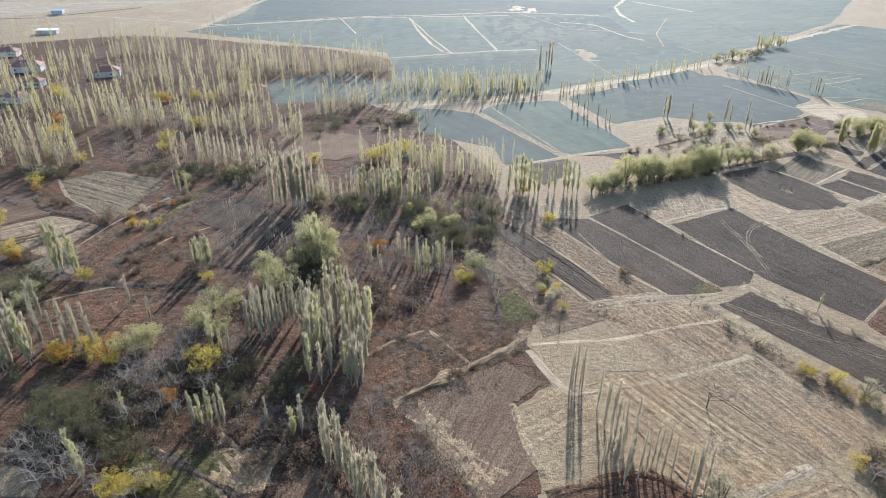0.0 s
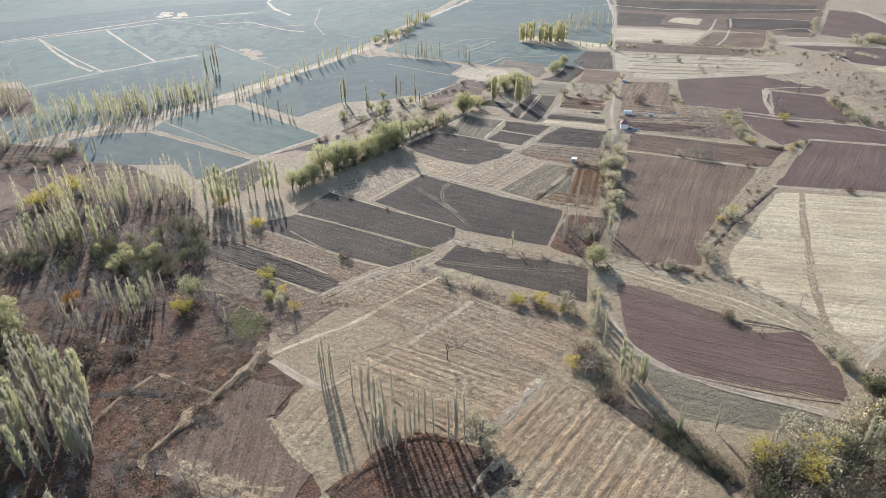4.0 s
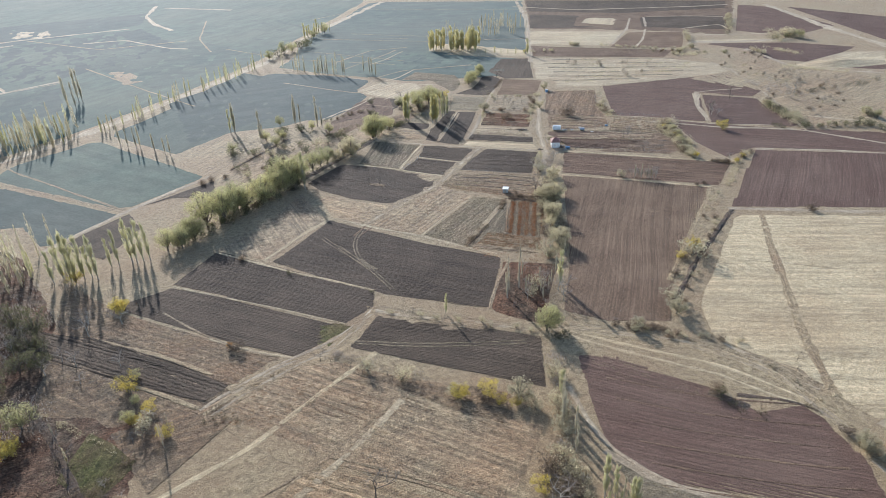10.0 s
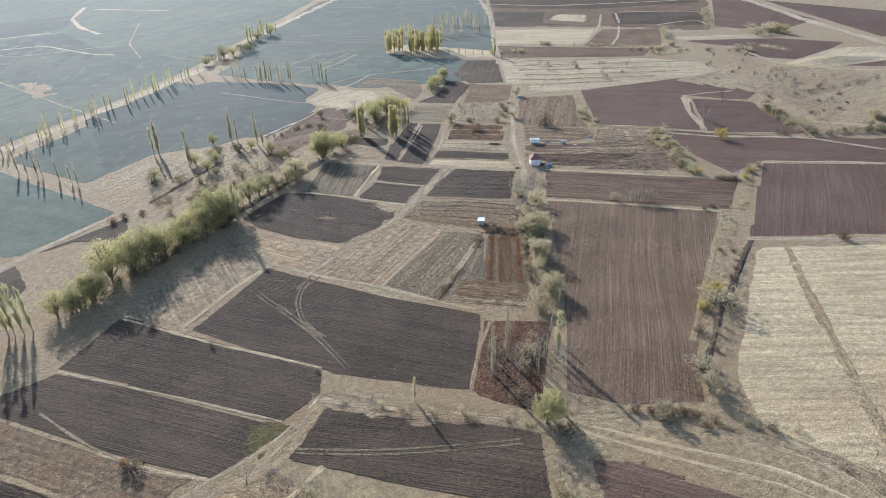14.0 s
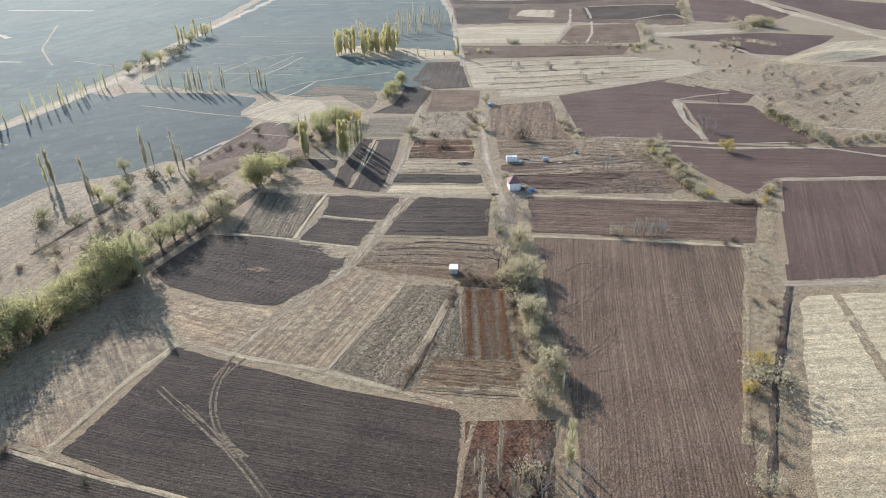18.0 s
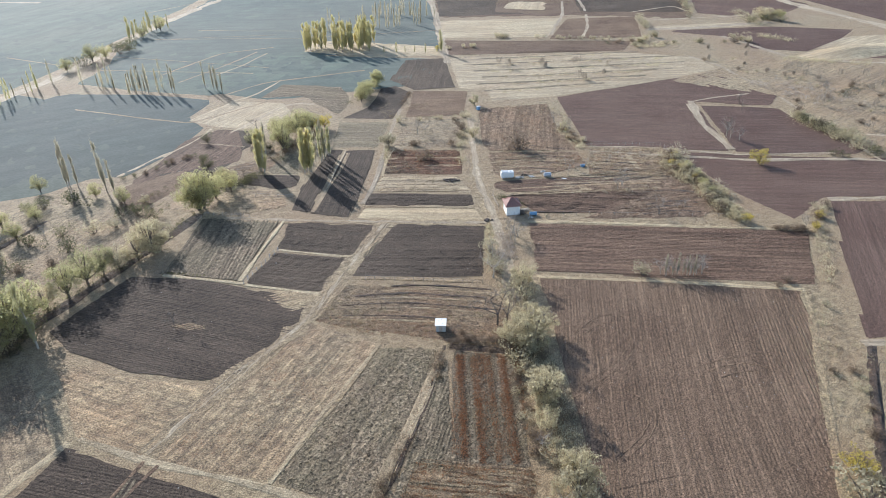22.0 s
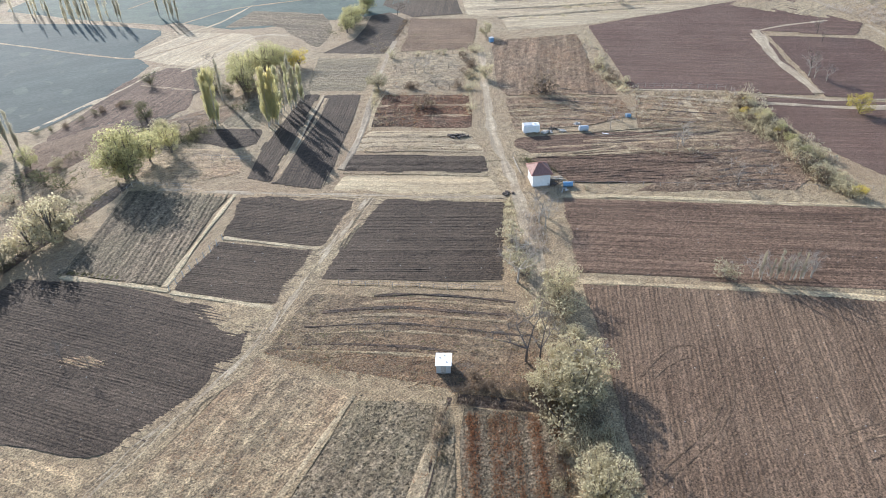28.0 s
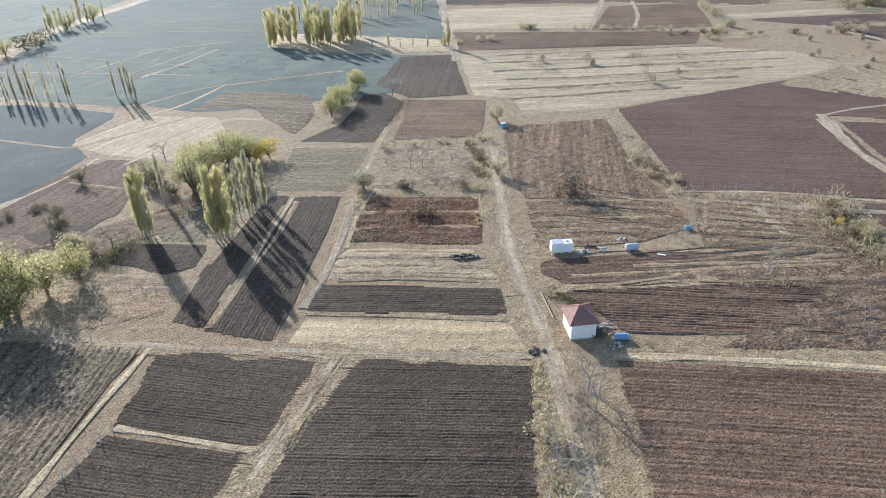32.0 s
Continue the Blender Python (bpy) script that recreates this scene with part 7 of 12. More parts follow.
strip("ditch", "dark weedy ditch along the pale ridge", DITCH, [(122.8, 166.8), (130.1, 171.0), (137.8, 175.4), (146.6, 180.8), (152.2, 184.2)], 0.7, 0.212, 0.02, "ditch", ragged=1.3)
strip("bed_row", "row of rusty withered plants in dry grass", BROWNGRASS, [(132.9, 169.3), (137.0, 163.3), (141.5, 157.2)], 0.35, 0.216, 0.02, "row", ragged=1.2)
strip("straw_row", "pale straw between withered rows", GRASS, [(132.4, 168.7), (136.5, 162.8), (140.9, 156.8)], 0.4, 0.22, 0.02, "row", ragged=1.2)
strip("bed_row", "row of rusty withered plants in dry grass", BROWNGRASS, [(131.4, 168.6), (135.8, 162.4), (140.4, 156.2)], 0.35, 0.224, 0.02, "row", ragged=1.2)
strip("straw_row", "pale straw between withered rows", GRASS, [(130.9, 168.0), (135.2, 161.9), (139.8, 155.8)], 0.4, 0.228, 0.02, "row", ragged=1.2)
strip("bed_row", "row of rusty withered plants in dry grass", BROWNGRASS, [(129.9, 167.9), (134.5, 161.4), (139.3, 155.2)], 0.35, 0.232, 0.02, "row", ragged=1.2)
strip("straw_row", "pale straw between withered rows", GRASS, [(129.4, 167.4), (134.0, 161.0), (138.8, 154.8)], 0.4, 0.236, 0.02, "row", ragged=1.2)
strip("bed_row", "row of rusty withered plants in dry grass", BROWNGRASS, [(128.4, 167.2), (133.4, 160.5), (138.2, 154.2)], 0.35, 0.2, 0.02, "row", ragged=1.2)
strip("straw_row", "pale straw between withered rows", GRASS, [(128.0, 166.7), (132.9, 160.1), (137.7, 153.8)], 0.4, 0.204, 0.02, "row", ragged=1.2)
strip("bed_row", "row of rusty withered plants in dry grass", BROWNGRASS, [(127.0, 166.6), (132.2, 159.6), (137.2, 153.3)], 0.35, 0.208, 0.02, "row", ragged=1.2)
strip("straw_row", "pale straw between withered rows", GRASS, [(126.6, 166.0), (131.8, 159.2), (136.7, 152.9)], 0.4, 0.212, 0.02, "row", ragged=1.2)
strip("bed_row", "row of rusty withered plants in dry grass", BROWNGRASS, [(125.7, 165.9), (131.1, 158.8), (136.2, 152.4)], 0.35, 0.216, 0.02, "row", ragged=1.2)
strip("straw_row", "pale straw between withered rows", GRASS, [(125.2, 165.4), (130.7, 158.3), (135.7, 152.0)], 0.4, 0.22, 0.02, "row", ragged=1.2)
strip("bed_row", "row of rusty withered plants in dry grass", BROWNGRASS, [(124.3, 165.3), (130.0, 158.0), (135.2, 151.5)], 0.35, 0.224, 0.02, "row", ragged=1.2)
strip("straw_row", "pale straw between withered rows", GRASS, [(123.9, 164.8), (129.6, 157.5), (134.7, 151.1)], 0.4, 0.228, 0.02, "row", ragged=1.2)
strip("plot_ridge", "dark earth ridge in the brown grass", DITCH, [(150.9, 206.8), (157.4, 200.9), (167.0, 188.7)], 0.45, 0.232, 0.02, "balk", ragged=1.4)
strip("grass_strip", "narrow strip of dry grass between ridges", GRASS, [(150.1, 205.7), (156.5, 199.8), (166.0, 187.8)], 0.5, 0.236, 0.02, "balk", ragged=1.4)
strip("plot_ridge", "dark earth ridge in the brown grass", DITCH, [(147.6, 206.1), (155.4, 198.5), (165.6, 184.6)], 0.45, 0.2, 0.02, "balk", ragged=1.4)
strip("grass_strip", "narrow strip of dry grass between ridges", GRASS, [(146.8, 205.0), (154.5, 197.5), (164.7, 183.7)], 0.5, 0.204, 0.02, "balk", ragged=1.4)
strip("plot_ridge", "dark earth ridge in the brown grass", DITCH, [(144.1, 204.9), (151.4, 197.3), (157.7, 188.6)], 0.45, 0.208, 0.02, "balk", ragged=1.4)
strip("grass_strip", "narrow strip of dry grass between ridges", GRASS, [(143.3, 203.9), (150.6, 196.3), (156.9, 187.8)], 0.5, 0.212, 0.02, "balk", ragged=1.4)
strip("plot_ridge", "dark earth ridge in the brown grass", DITCH, [(157.5, 204.3), (164.0, 198.1), (169.8, 189.7)], 0.45, 0.216, 0.02, "balk", ragged=1.4)
strip("grass_strip", "narrow strip of dry grass between ridges", GRASS, [(156.6, 203.2), (163.0, 197.1), (168.7, 188.8)], 0.5, 0.22, 0.02, "balk", ragged=1.4)

# tracks, balks and ditches
strip("track_verge", "worn strip of dry grass along a farm track", GRASS, [(173.4, 224.6), (158.7, 217.1), (139.5, 206.4), (124.2, 202.7), (116.6, 200.1), (106.9, 196.7)], 3.6, 0.094, 0.01, "verge", ragged=1.1)
strip("track_verge", "worn strip of dry grass along a farm track", GRASS, [(173.9, 189.5), (178.3, 193.3), (184.2, 199.6), (190.3, 206.1), (197.1, 215.4), (203.9, 224.7), (218.2, 239.7), (236.9, 259.1)], 4.2, 0.07, 0.01, "verge", ragged=1.1)
strip("track_verge", "worn strip of dry grass along a farm track", GRASS, [(150.4, 253.7), (159.5, 241.8), (172.9, 226.2), (189.0, 208.4)], 3.2, 0.073, 0.01, "verge", ragged=1.1)
strip("track_verge", "worn strip of dry grass along a farm track", GRASS, [(85.9, 155.9), (76.2, 151.1), (68.4, 147.2), (58.9, 149.9), (46.4, 147.6)], 5.0, 0.076, 0.01, "verge", ragged=1.1)
strip("track_verge", "worn strip of dry grass along a farm track", GRASS, [(85.2, 155.9), (96.9, 141.0), (110.9, 125.6), (124.1, 116.0), (136.1, 100.8), (140.0, 89.1), (141.1, 75.8)], 4.6, 0.079, 0.01, "verge", ragged=1.1)
strip("track_verge", "worn strip of dry grass along a farm track", GRASS, [(119.0, 119.6), (134.8, 99.8), (139.3, 84.1), (135.1, 69.1), (132.8, 57.0), (132.1, 50.5)], 4.5, 0.082, 0.01, "verge", ragged=1.1)
strip("farm_track", "narrow dusty farm track between the fields", DUST, [(173.9, 189.5), (178.3, 193.3), (184.2, 199.6), (190.3, 206.1), (197.1, 215.4), (203.9, 224.7), (218.2, 239.7), (236.9, 259.1)], 2.0, 0.125, 0.02, "track")
strip("farm_track", "narrow dusty farm track between the fields", DUST, [(170.4, 185.3), (179.7, 193.9), (186.2, 201.6), (193.3, 210.5)], 2.6, 0.128, 0.02, "track")
strip("farm_track", "narrow dusty farm track between the fields", DUST, [(173.4, 224.6), (158.7, 217.1), (139.5, 206.4), (124.2, 202.7), (116.6, 200.1), (106.9, 196.7)], 1.5, 0.131, 0.02, "track")
strip("farm_track", "narrow dusty farm track between the fields", DUST, [(150.4, 253.7), (159.5, 241.8), (172.9, 226.2), (189.0, 208.4)], 1.5, 0.144, 0.02, "track")
strip("farm_track", "narrow dusty farm track between the fields", DUST, [(85.2, 155.9), (96.9, 141.0), (110.9, 125.6), (124.1, 116.0), (136.1, 100.8), (140.0, 89.1), (141.1, 75.8)], 2.2, 0.11, 0.02, "track")
strip("farm_track", "narrow dusty farm track between the fields", DUST, [(85.9, 155.9), (76.2, 151.1), (68.4, 147.2), (58.9, 149.9), (46.4, 147.6)], 1.8, 0.113, 0.02, "track")
strip("farm_track", "narrow dusty farm track between the fields", DUST, [(119.0, 119.6), (134.8, 99.8), (139.3, 84.1), (135.1, 69.1), (132.8, 57.0), (132.1, 50.5)], 2.2, 0.116, 0.02, "track")
strip("farm_track", "narrow dusty farm track between the fields", DUST, [(-12.8, 321.4), (21.6, 330.6), (55.5, 345.0), (105.9, 373.5), (164.7, 410.5), (224.9, 467.5), (323.6, 542.2)], 5.0, 0.119, 0.02, "track")
strip("farm_track", "narrow dusty farm track between the fields", GRASS, [(16.2, 314.5), (35.0, 280.9), (49.8, 253.6)], 1.2, 0.122, 0.02, "track")
strip("farm_track", "narrow dusty farm track between the fields", DUST, [(23.3, 240.5), (49.8, 253.6), (81.9, 264.9)], 1.8, 0.125, 0.02, "track")
strip("farm_track", "narrow dusty farm track between the fields", DUST, [(17.7, 560.7), (28.0, 494.3), (36.3, 442.5)], 1.4, 0.128, 0.02, "track")
strip("farm_track", "narrow dusty farm track between the fields", DUST, [(2.8, 436.9), (19.2, 437.5), (36.3, 442.5), (61.4, 444.0)], 1.2, 0.131, 0.02, "track")
strip("farm_track", "narrow dusty farm track between the fields", DUST, [(172.5, 664.2), (152.3, 618.7), (148.2, 579.6), (151.6, 546.6)], 3.2, 0.134, 0.02, "track")
strip("farm_track", "narrow dusty farm track between the fields", DUST, [(175.7, 649.1), (214.3, 597.8)], 3.0, 0.11, 0.02, "track")
strip("farm_track", "narrow dusty farm track between the fields", DUST, [(525.6, 322.2), (486.6, 260.8), (449.2, 198.3), (441.3, 155.4)], 5.0, 0.113, 0.02, "track")
strip("farm_track", "narrow dusty farm track between the fields", DUST, [(404.6, 465.6), (359.6, 403.7), (278.2, 310.5)], 3.0, 0.116, 0.02, "track")
strip("farm_track", "narrow dusty farm track between the fields", DUST, [(238.8, 215.6), (262.5, 180.9), (283.6, 159.1), (295.2, 122.7)], 1.4, 0.119, 0.02, "track")
strip("farm_track", "narrow dusty farm track between the fields", DUST, [(297.0, 216.7), (280.7, 204.7), (265.8, 188.5)], 2.2, 0.122, 0.02, "track")
strip("farm_track", "narrow dusty farm track between the fields", DUST, [(251.7, 158.6), (270.0, 140.8), (288.7, 119.6), (302.9, 99.0)], 1.6, 0.125, 0.02, "track")
strip("farm_track", "narrow dusty farm track between the fields", DUST, [(200.0, 135.5), (219.5, 116.9), (243.1, 97.2), (259.4, 81.3)], 1.8, 0.128, 0.02, "track")
strip("worn_path", "worn brownish foot path in dry grass", GRASS, [(203.6, 126.7), (181.8, 108.9), (154.3, 85.4), (141.9, 72.8)], 2.2, 0.291, 0.02, "track")
strip("farm_track", "narrow dusty farm track between the fields", DUST, [(208.2, 80.1), (191.4, 76.1), (182.0, 68.4), (151.0, 63.4), (140.7, 62.9)], 3.0, 0.134, 0.02, "track")
strip("ditch", "dark overgrown ditch with brown weeds", DITCH, [(146.4, 57.5), (157.0, 55.0), (168.9, 50.4)], 1.6, 0.11, 0.02, "ditch")
strip("farm_track", "narrow dusty farm track between the fields", DUST, [(143.0, 53.9), (128.3, 45.0), (118.3, 36.1)], 2.5, 0.113, 0.02, "track")
strip("farm_track", "narrow dusty farm track between the fields", DUST, [(95.2, 90.8), (96.7, 80.3), (109.6, 62.9), (118.5, 51.1)], 1.5, 0.116, 0.02, "track")
strip("farm_track", "narrow dusty farm track between the fields", DUST, [(71.1, 91.1), (62.0, 86.7), (52.5, 82.8)], 2.2, 0.119, 0.02, "track")
strip("farm_track", "narrow dusty farm track between the fields", DUST, [(20.9, 126.8), (25.8, 114.7), (28.4, 111.0)], 1.8, 0.122, 0.02, "track")
strip("farm_track", "narrow dusty farm track between the fields", GRASS, [(15.2, 108.2), (16.9, 96.1), (19.9, 89.0)], 1.6, 0.125, 0.02, "track")
strip("farm_track", "narrow dusty farm track between the fields", DUST, [(-347.4, 546.2), (-271.2, 554.3), (-163.4, 523.0), (-64.6, 557.6), (54.6, 572.6)], 3.0, 0.128, 0.02, "track")
strip("farm_track", "narrow dusty farm track between the fields", DUST, [(-179.7, 507.2), (-172.9, 590.0), (-161.8, 644.9)], 5.0, 0.131, 0.02, "track")
strip("farm_track", "narrow dusty farm track between the fields", DUST, [(-26.1, 559.1), (-8.9, 487.0), (6.5, 434.8)], 1.3, 0.134, 0.02, "track")
strip("farm_track", "narrow dusty farm track between the fields", DUST, [(17.4, 571.1), (27.7, 498.2), (36.4, 447.1)], 1.3, 0.11, 0.02, "track")
strip("farm_track", "narrow dusty farm track between the fields", DUST, [(-123.4, 536.0), (-83.3, 561.9), (-62.0, 495.0)], 1.4, 0.113, 0.02, "track")
strip("farm_track", "narrow dusty farm track between the fields", PALE, [(73.2, 124.7), (53.6, 117.2), (28.4, 111.0)], 1.4, 0.116, 0.02, "track")
strip("farm_track", "narrow dusty farm track between the fields", PALE, [(21.9, 129.0), (44.2, 131.5), (77.0, 141.4)], 1.2, 0.119, 0.02, "track")
strip("field_balk", "raised balk of dry pale grass between fields", PALE, [(150.3, 231.9), (154.6, 225.2), (159.4, 218.1)], 0.72, 0.112, 0.02, "balk")
strip("field_balk", "raised balk of dry pale grass between fields", PALE, [(138.5, 225.2), (142.9, 217.9), (146.5, 212.4)], 0.78, 0.115, 0.02, "balk")
strip("field_balk", "raised balk of dry pale grass between fields", PALE, [(129.0, 240.2), (133.7, 233.2), (138.5, 225.7)], 0.78, 0.118, 0.02, "balk")
strip("field_balk", "raised balk of dry pale grass between fields", GRASS, [(154.6, 212.1), (161.1, 203.9), (170.7, 192.7)], 0.72, 0.121, 0.02, "balk")
strip("field_balk", "raised balk of dry pale grass between fields", PALE, [(138.3, 226.9), (146.9, 233.7), (158.2, 242.4)], 0.84, 0.124, 0.02, "balk")
strip("field_balk", "raised balk of dry pale grass between fields", PALE, [(116.1, 180.3), (128.8, 186.0), (144.7, 192.4)], 0.6, 0.1, 0.02, "balk")
strip("field_balk", "raised balk of dry pale grass between fields", PALE, [(121.7, 166.7), (134.3, 173.7), (151.2, 183.5)], 0.96, 0.103, 0.02, "balk")
strip("field_balk", "raised balk of dry pale grass between fields", PALE, [(101.3, 206.6), (106.7, 194.9), (115.6, 180.0), (121.6, 166.9), (126.3, 158.3)], 1.08, 0.106, 0.02, "balk")
strip("field_balk", "raised balk of dry pale grass between fields", PALE, [(100.0, 207.2), (89.0, 203.4), (78.1, 197.7), (73.1, 195.5)], 1.08, 0.109, 0.02, "balk")
strip("field_balk", "raised balk of dry pale grass between fields", PALE, [(179.4, 186.5), (191.7, 171.6), (209.7, 148.0)], 0.96, 0.112, 0.02, "balk")
strip("field_balk", "raised balk of dry pale grass between fields", PALE, [(195.8, 202.1), (210.8, 184.3), (233.0, 156.3)], 0.96, 0.115, 0.02, "balk")
strip("field_balk", "raised balk of dry pale grass between fields", GRASS, [(209.7, 148.0), (190.0, 138.5), (169.1, 128.6), (151.8, 120.2)], 1.44, 0.118, 0.02, "balk")
strip("field_balk", "raised balk of dry pale grass between fields", GRASS, [(201.4, 217.6), (208.4, 209.3), (231.0, 189.7)], 0.96, 0.121, 0.02, "balk")
strip("field_balk", "raised balk of dry pale grass between fields", DUST, [(193.8, 265.9), (178.0, 251.9), (165.3, 240.9)], 0.48, 0.124, 0.02, "balk")
strip("field_balk", "raised balk of dry pale grass between fields", GRASS, [(192.4, 215.2), (185.1, 223.9), (175.4, 234.7)], 0.6, 0.1, 0.02, "balk")
strip("field_balk", "raised balk of dry pale grass between fields", PALE, [(189.3, 244.8), (195.7, 251.4), (205.8, 258.1)], 0.6, 0.103, 0.02, "balk")
strip("field_balk", "raised balk of dry pale grass between fields", PALE, [(156.2, 299.8), (170.3, 306.0), (177.0, 311.3)], 0.84, 0.106, 0.02, "balk")
strip("field_balk", "raised balk of dry pale grass between fields", PALE, [(220.6, 340.4), (203.4, 330.8), (194.5, 331.2)], 0.84, 0.109, 0.02, "balk")
strip("field_balk", "raised balk of dry pale grass between fields", PALE, [(207.8, 365.5), (221.9, 370.6), (238.7, 380.1)], 0.84, 0.112, 0.02, "balk")
strip("field_balk", "raised balk of dry pale grass between fields", PALE, [(64.5, 209.1), (76.3, 185.7), (89.7, 163.5)], 0.72, 0.115, 0.02, "balk")
strip("field_balk", "raised balk of dry pale grass between fields", PALE, [(49.2, 197.9), (63.5, 175.9), (76.6, 155.3)], 0.6, 0.118, 0.02, "balk")
strip("field_balk", "raised balk of dry pale grass between fields", PALE, [(49.1, 169.2), (55.0, 158.7), (61.5, 151.1)], 0.84, 0.121, 0.02, "balk")
strip("field_balk", "raised balk of dry pale grass between fields", STRAW, [(107.6, 138.7), (121.2, 150.3), (127.7, 154.2)], 0.84, 0.124, 0.02, "balk")
strip("field_balk", "raised balk of dry pale grass between fields", STRAW, [(55.6, 117.0), (63.7, 105.9), (72.8, 91.4)], 0.72, 0.1, 0.02, "balk")
strip("field_balk", "raised balk of dry pale grass between fields", STRAW, [(31.2, 119.8), (42.7, 119.2), (54.5, 120.3), (73.3, 125.7)], 0.72, 0.103, 0.02, "balk")
strip("field_balk", "raised balk of dry pale grass between fields", STRAW, [(38.7, 146.2), (55.7, 148.5), (68.0, 149.2)], 0.84, 0.106, 0.02, "balk")
strip("earth_bank", "raised earth bank with dry grass and a shaded side", STRAW, [(-10.6, 108.6), (-2.3, 113.7), (4.0, 118.0), (10.6, 122.5), (17.0, 127.4), (21.1, 134.7)], 3.6, 0.509, 0.15, "bank", ragged=1.3)
tuft_line("tuft_rust", [(-10.6, 108.6), (4.0, 118.0), (21.1, 134.7)], 1.8, 2.5, 0.4)
tuft_line("tuft", [(-10.6, 108.6), (4.0, 118.0), (21.1, 134.7)], 1.8, 2.5, 0.35)
strip("earth_bank", "raised earth bank with brown weeds and a shaded side", ROUGH, [(-11.6, 79.9), (-13.9, 82.3), (-18.6, 87.4), (-25.0, 94.3)], 2.8, 0.512, 0.15, "bank", ragged=1.2)
strip("earth_bank", "raised earth bank with brown weeds and a shaded side", ROUGH, [(19.7, 83.7), (29.6, 87.0), (39.4, 90.5), (46.3, 83.7)], 2.2, 0.415, 0.15, "bank", ragged=1.2)
# Banks in the same dark colour, which takes in the shade of their weeds.
strip("ditch_bank", "earth bank along a ditch, coloured dark for weeds and shade", DITCH, [(-124.4, 161.7), (-102.5, 155.9), (-84.9, 154.6), (-68.0, 154.8)], 2.6, 0.238, 0.2, "bank")
strip("ditch_bank", "earth bank along a ditch, coloured dark for weeds and shade", DITCH, [(-76.5, 98.5), (-66.2, 103.4), (-62.3, 121.8), (-49.1, 130.6)], 4.5, 0.241, 0.2, "bank")
strip("ditch_bank", "earth bank along a ditch, coloured dark for weeds and shade", DITCH, [(-95.7, 165.2), (-87.6, 192.3), (-73.7, 221.9), (-65.1, 238.2)], 2.2, 0.244, 0.2, "bank")
strip("ditch_bank", "earth bank along a ditch, coloured dark for weeds and shade", DITCH, [(80.3, 80.4), (82.4, 68.5), (84.4, 55.4), (84.4, 49.3)], 3.5, 0.22, 0.2, "bank")
strip("ditch_bank", "earth bank along a ditch, coloured dark for weeds and shade", DITCH, [(-8.2, 165.7), (8.5, 176.1), (13.5, 160.6), (15.5, 136.5)], 1.6, 0.223, 0.2, "bank")
strip("ditch_bank", "earth bank along a ditch, coloured dark for weeds and shade", DITCH, [(89.6, 265.5), (103.7, 273.2), (120.6, 282.5)], 1.4, 0.226, 0.2, "bank")
strip("ditch_bank", "earth bank along a ditch, coloured dark for weeds and shade", DITCH, [(90.5, 235.9), (102.5, 239.2), (120.8, 247.5), (135.1, 253.2), (146.7, 260.0)], 2.2, 0.229, 0.2, "bank")
strip("ditch_bank", "earth bank along a ditch, coloured dark for weeds and shade", DITCH, [(152.6, 183.5), (158.7, 175.0)], 1.6, 0.232, 0.2, "bank")
strip("ditch_bank", "earth bank along a ditch, coloured dark for weeds and shade", DITCH, [(145.6, 113.6), (162.4, 120.8), (184.2, 128.6), (200.6, 134.3)], 1.4, 0.235, 0.2, "bank")

# wheel lines on the ploughed fields
strip("wheel_line", "faint pale wheel line across ploughed soil", GREYSOIL, [(92.9, 197.3), (93.8, 186.0), (95.7, 171.8)], 0.45, 0.138, 0.01, "track")
strip("wheel_line", "faint pale wheel line across ploughed soil", GREYSOIL, [(91.9, 196.9), (92.7, 185.9), (94.5, 172.9)], 0.45, 0.141, 0.01, "track")
strip("wheel_line", "faint pale wheel line across ploughed soil", GREYSOIL, [(104.2, 193.8), (98.8, 190.0), (95.0, 180.9), (95.1, 172.4)], 0.45, 0.144, 0.01, "track")
strip("wheel_line", "faint pale wheel line across ploughed soil", GREYSOIL, [(103.9, 194.5), (98.1, 190.7), (94.4, 181.5), (94.2, 173.2)], 0.45, 0.12, 0.01, "track")
strip("wheel_line", "faint pale wheel line across ploughed soil", GREYSOIL, [(93.0, 189.2), (93.9, 173.0), (93.2, 160.0)], 0.45, 0.123, 0.01, "track")
strip("wheel_line", "faint pale wheel line across ploughed soil", GREYSOIL, [(94.0, 189.7), (94.8, 172.8), (94.1, 159.8)], 0.45, 0.126, 0.01, "track")
strip("wheel_line", "faint pale wheel line across ploughed soil", GREYSOIL, [(75.5, 147.7), (88.0, 136.3), (106.3, 123.9)], 0.45, 0.129, 0.01, "track")
strip("wheel_line", "faint pale wheel line across ploughed soil", GREYSOIL, [(75.0, 146.8), (87.4, 135.4), (105.5, 123.1)], 0.45, 0.132, 0.01, "track")
strip("wheel_line", "faint pale wheel line across ploughed soil", GREYSOIL, [(160.8, 216.8), (167.8, 221.1), (173.4, 224.2)], 0.45, 0.135, 0.01, "track")
strip("wheel_line", "faint pale wheel line across ploughed soil", GREYSOIL, [(161.4, 216.2), (168.0, 220.3), (173.5, 223.5)], 0.45, 0.138, 0.01, "track")
strip("wheel_line", "faint pale wheel line across ploughed soil", GREYSOIL, [(162.0, 216.6), (168.4, 220.5), (173.6, 223.3)], 0.45, 0.141, 0.01, "track")

# hedgerow of willows
tree_row("willow", 53.9, 217.0, 64.4, 221.4, 6, 9.5, 1.4)
tree_row("willow", 67.9, 225.8, 105.1, 240.0, 15, 11.0, 1.5)
tree_row("willow hedge", 108.7, 243.8, 136.3, 253.8, 8, 7.5, 1.2)
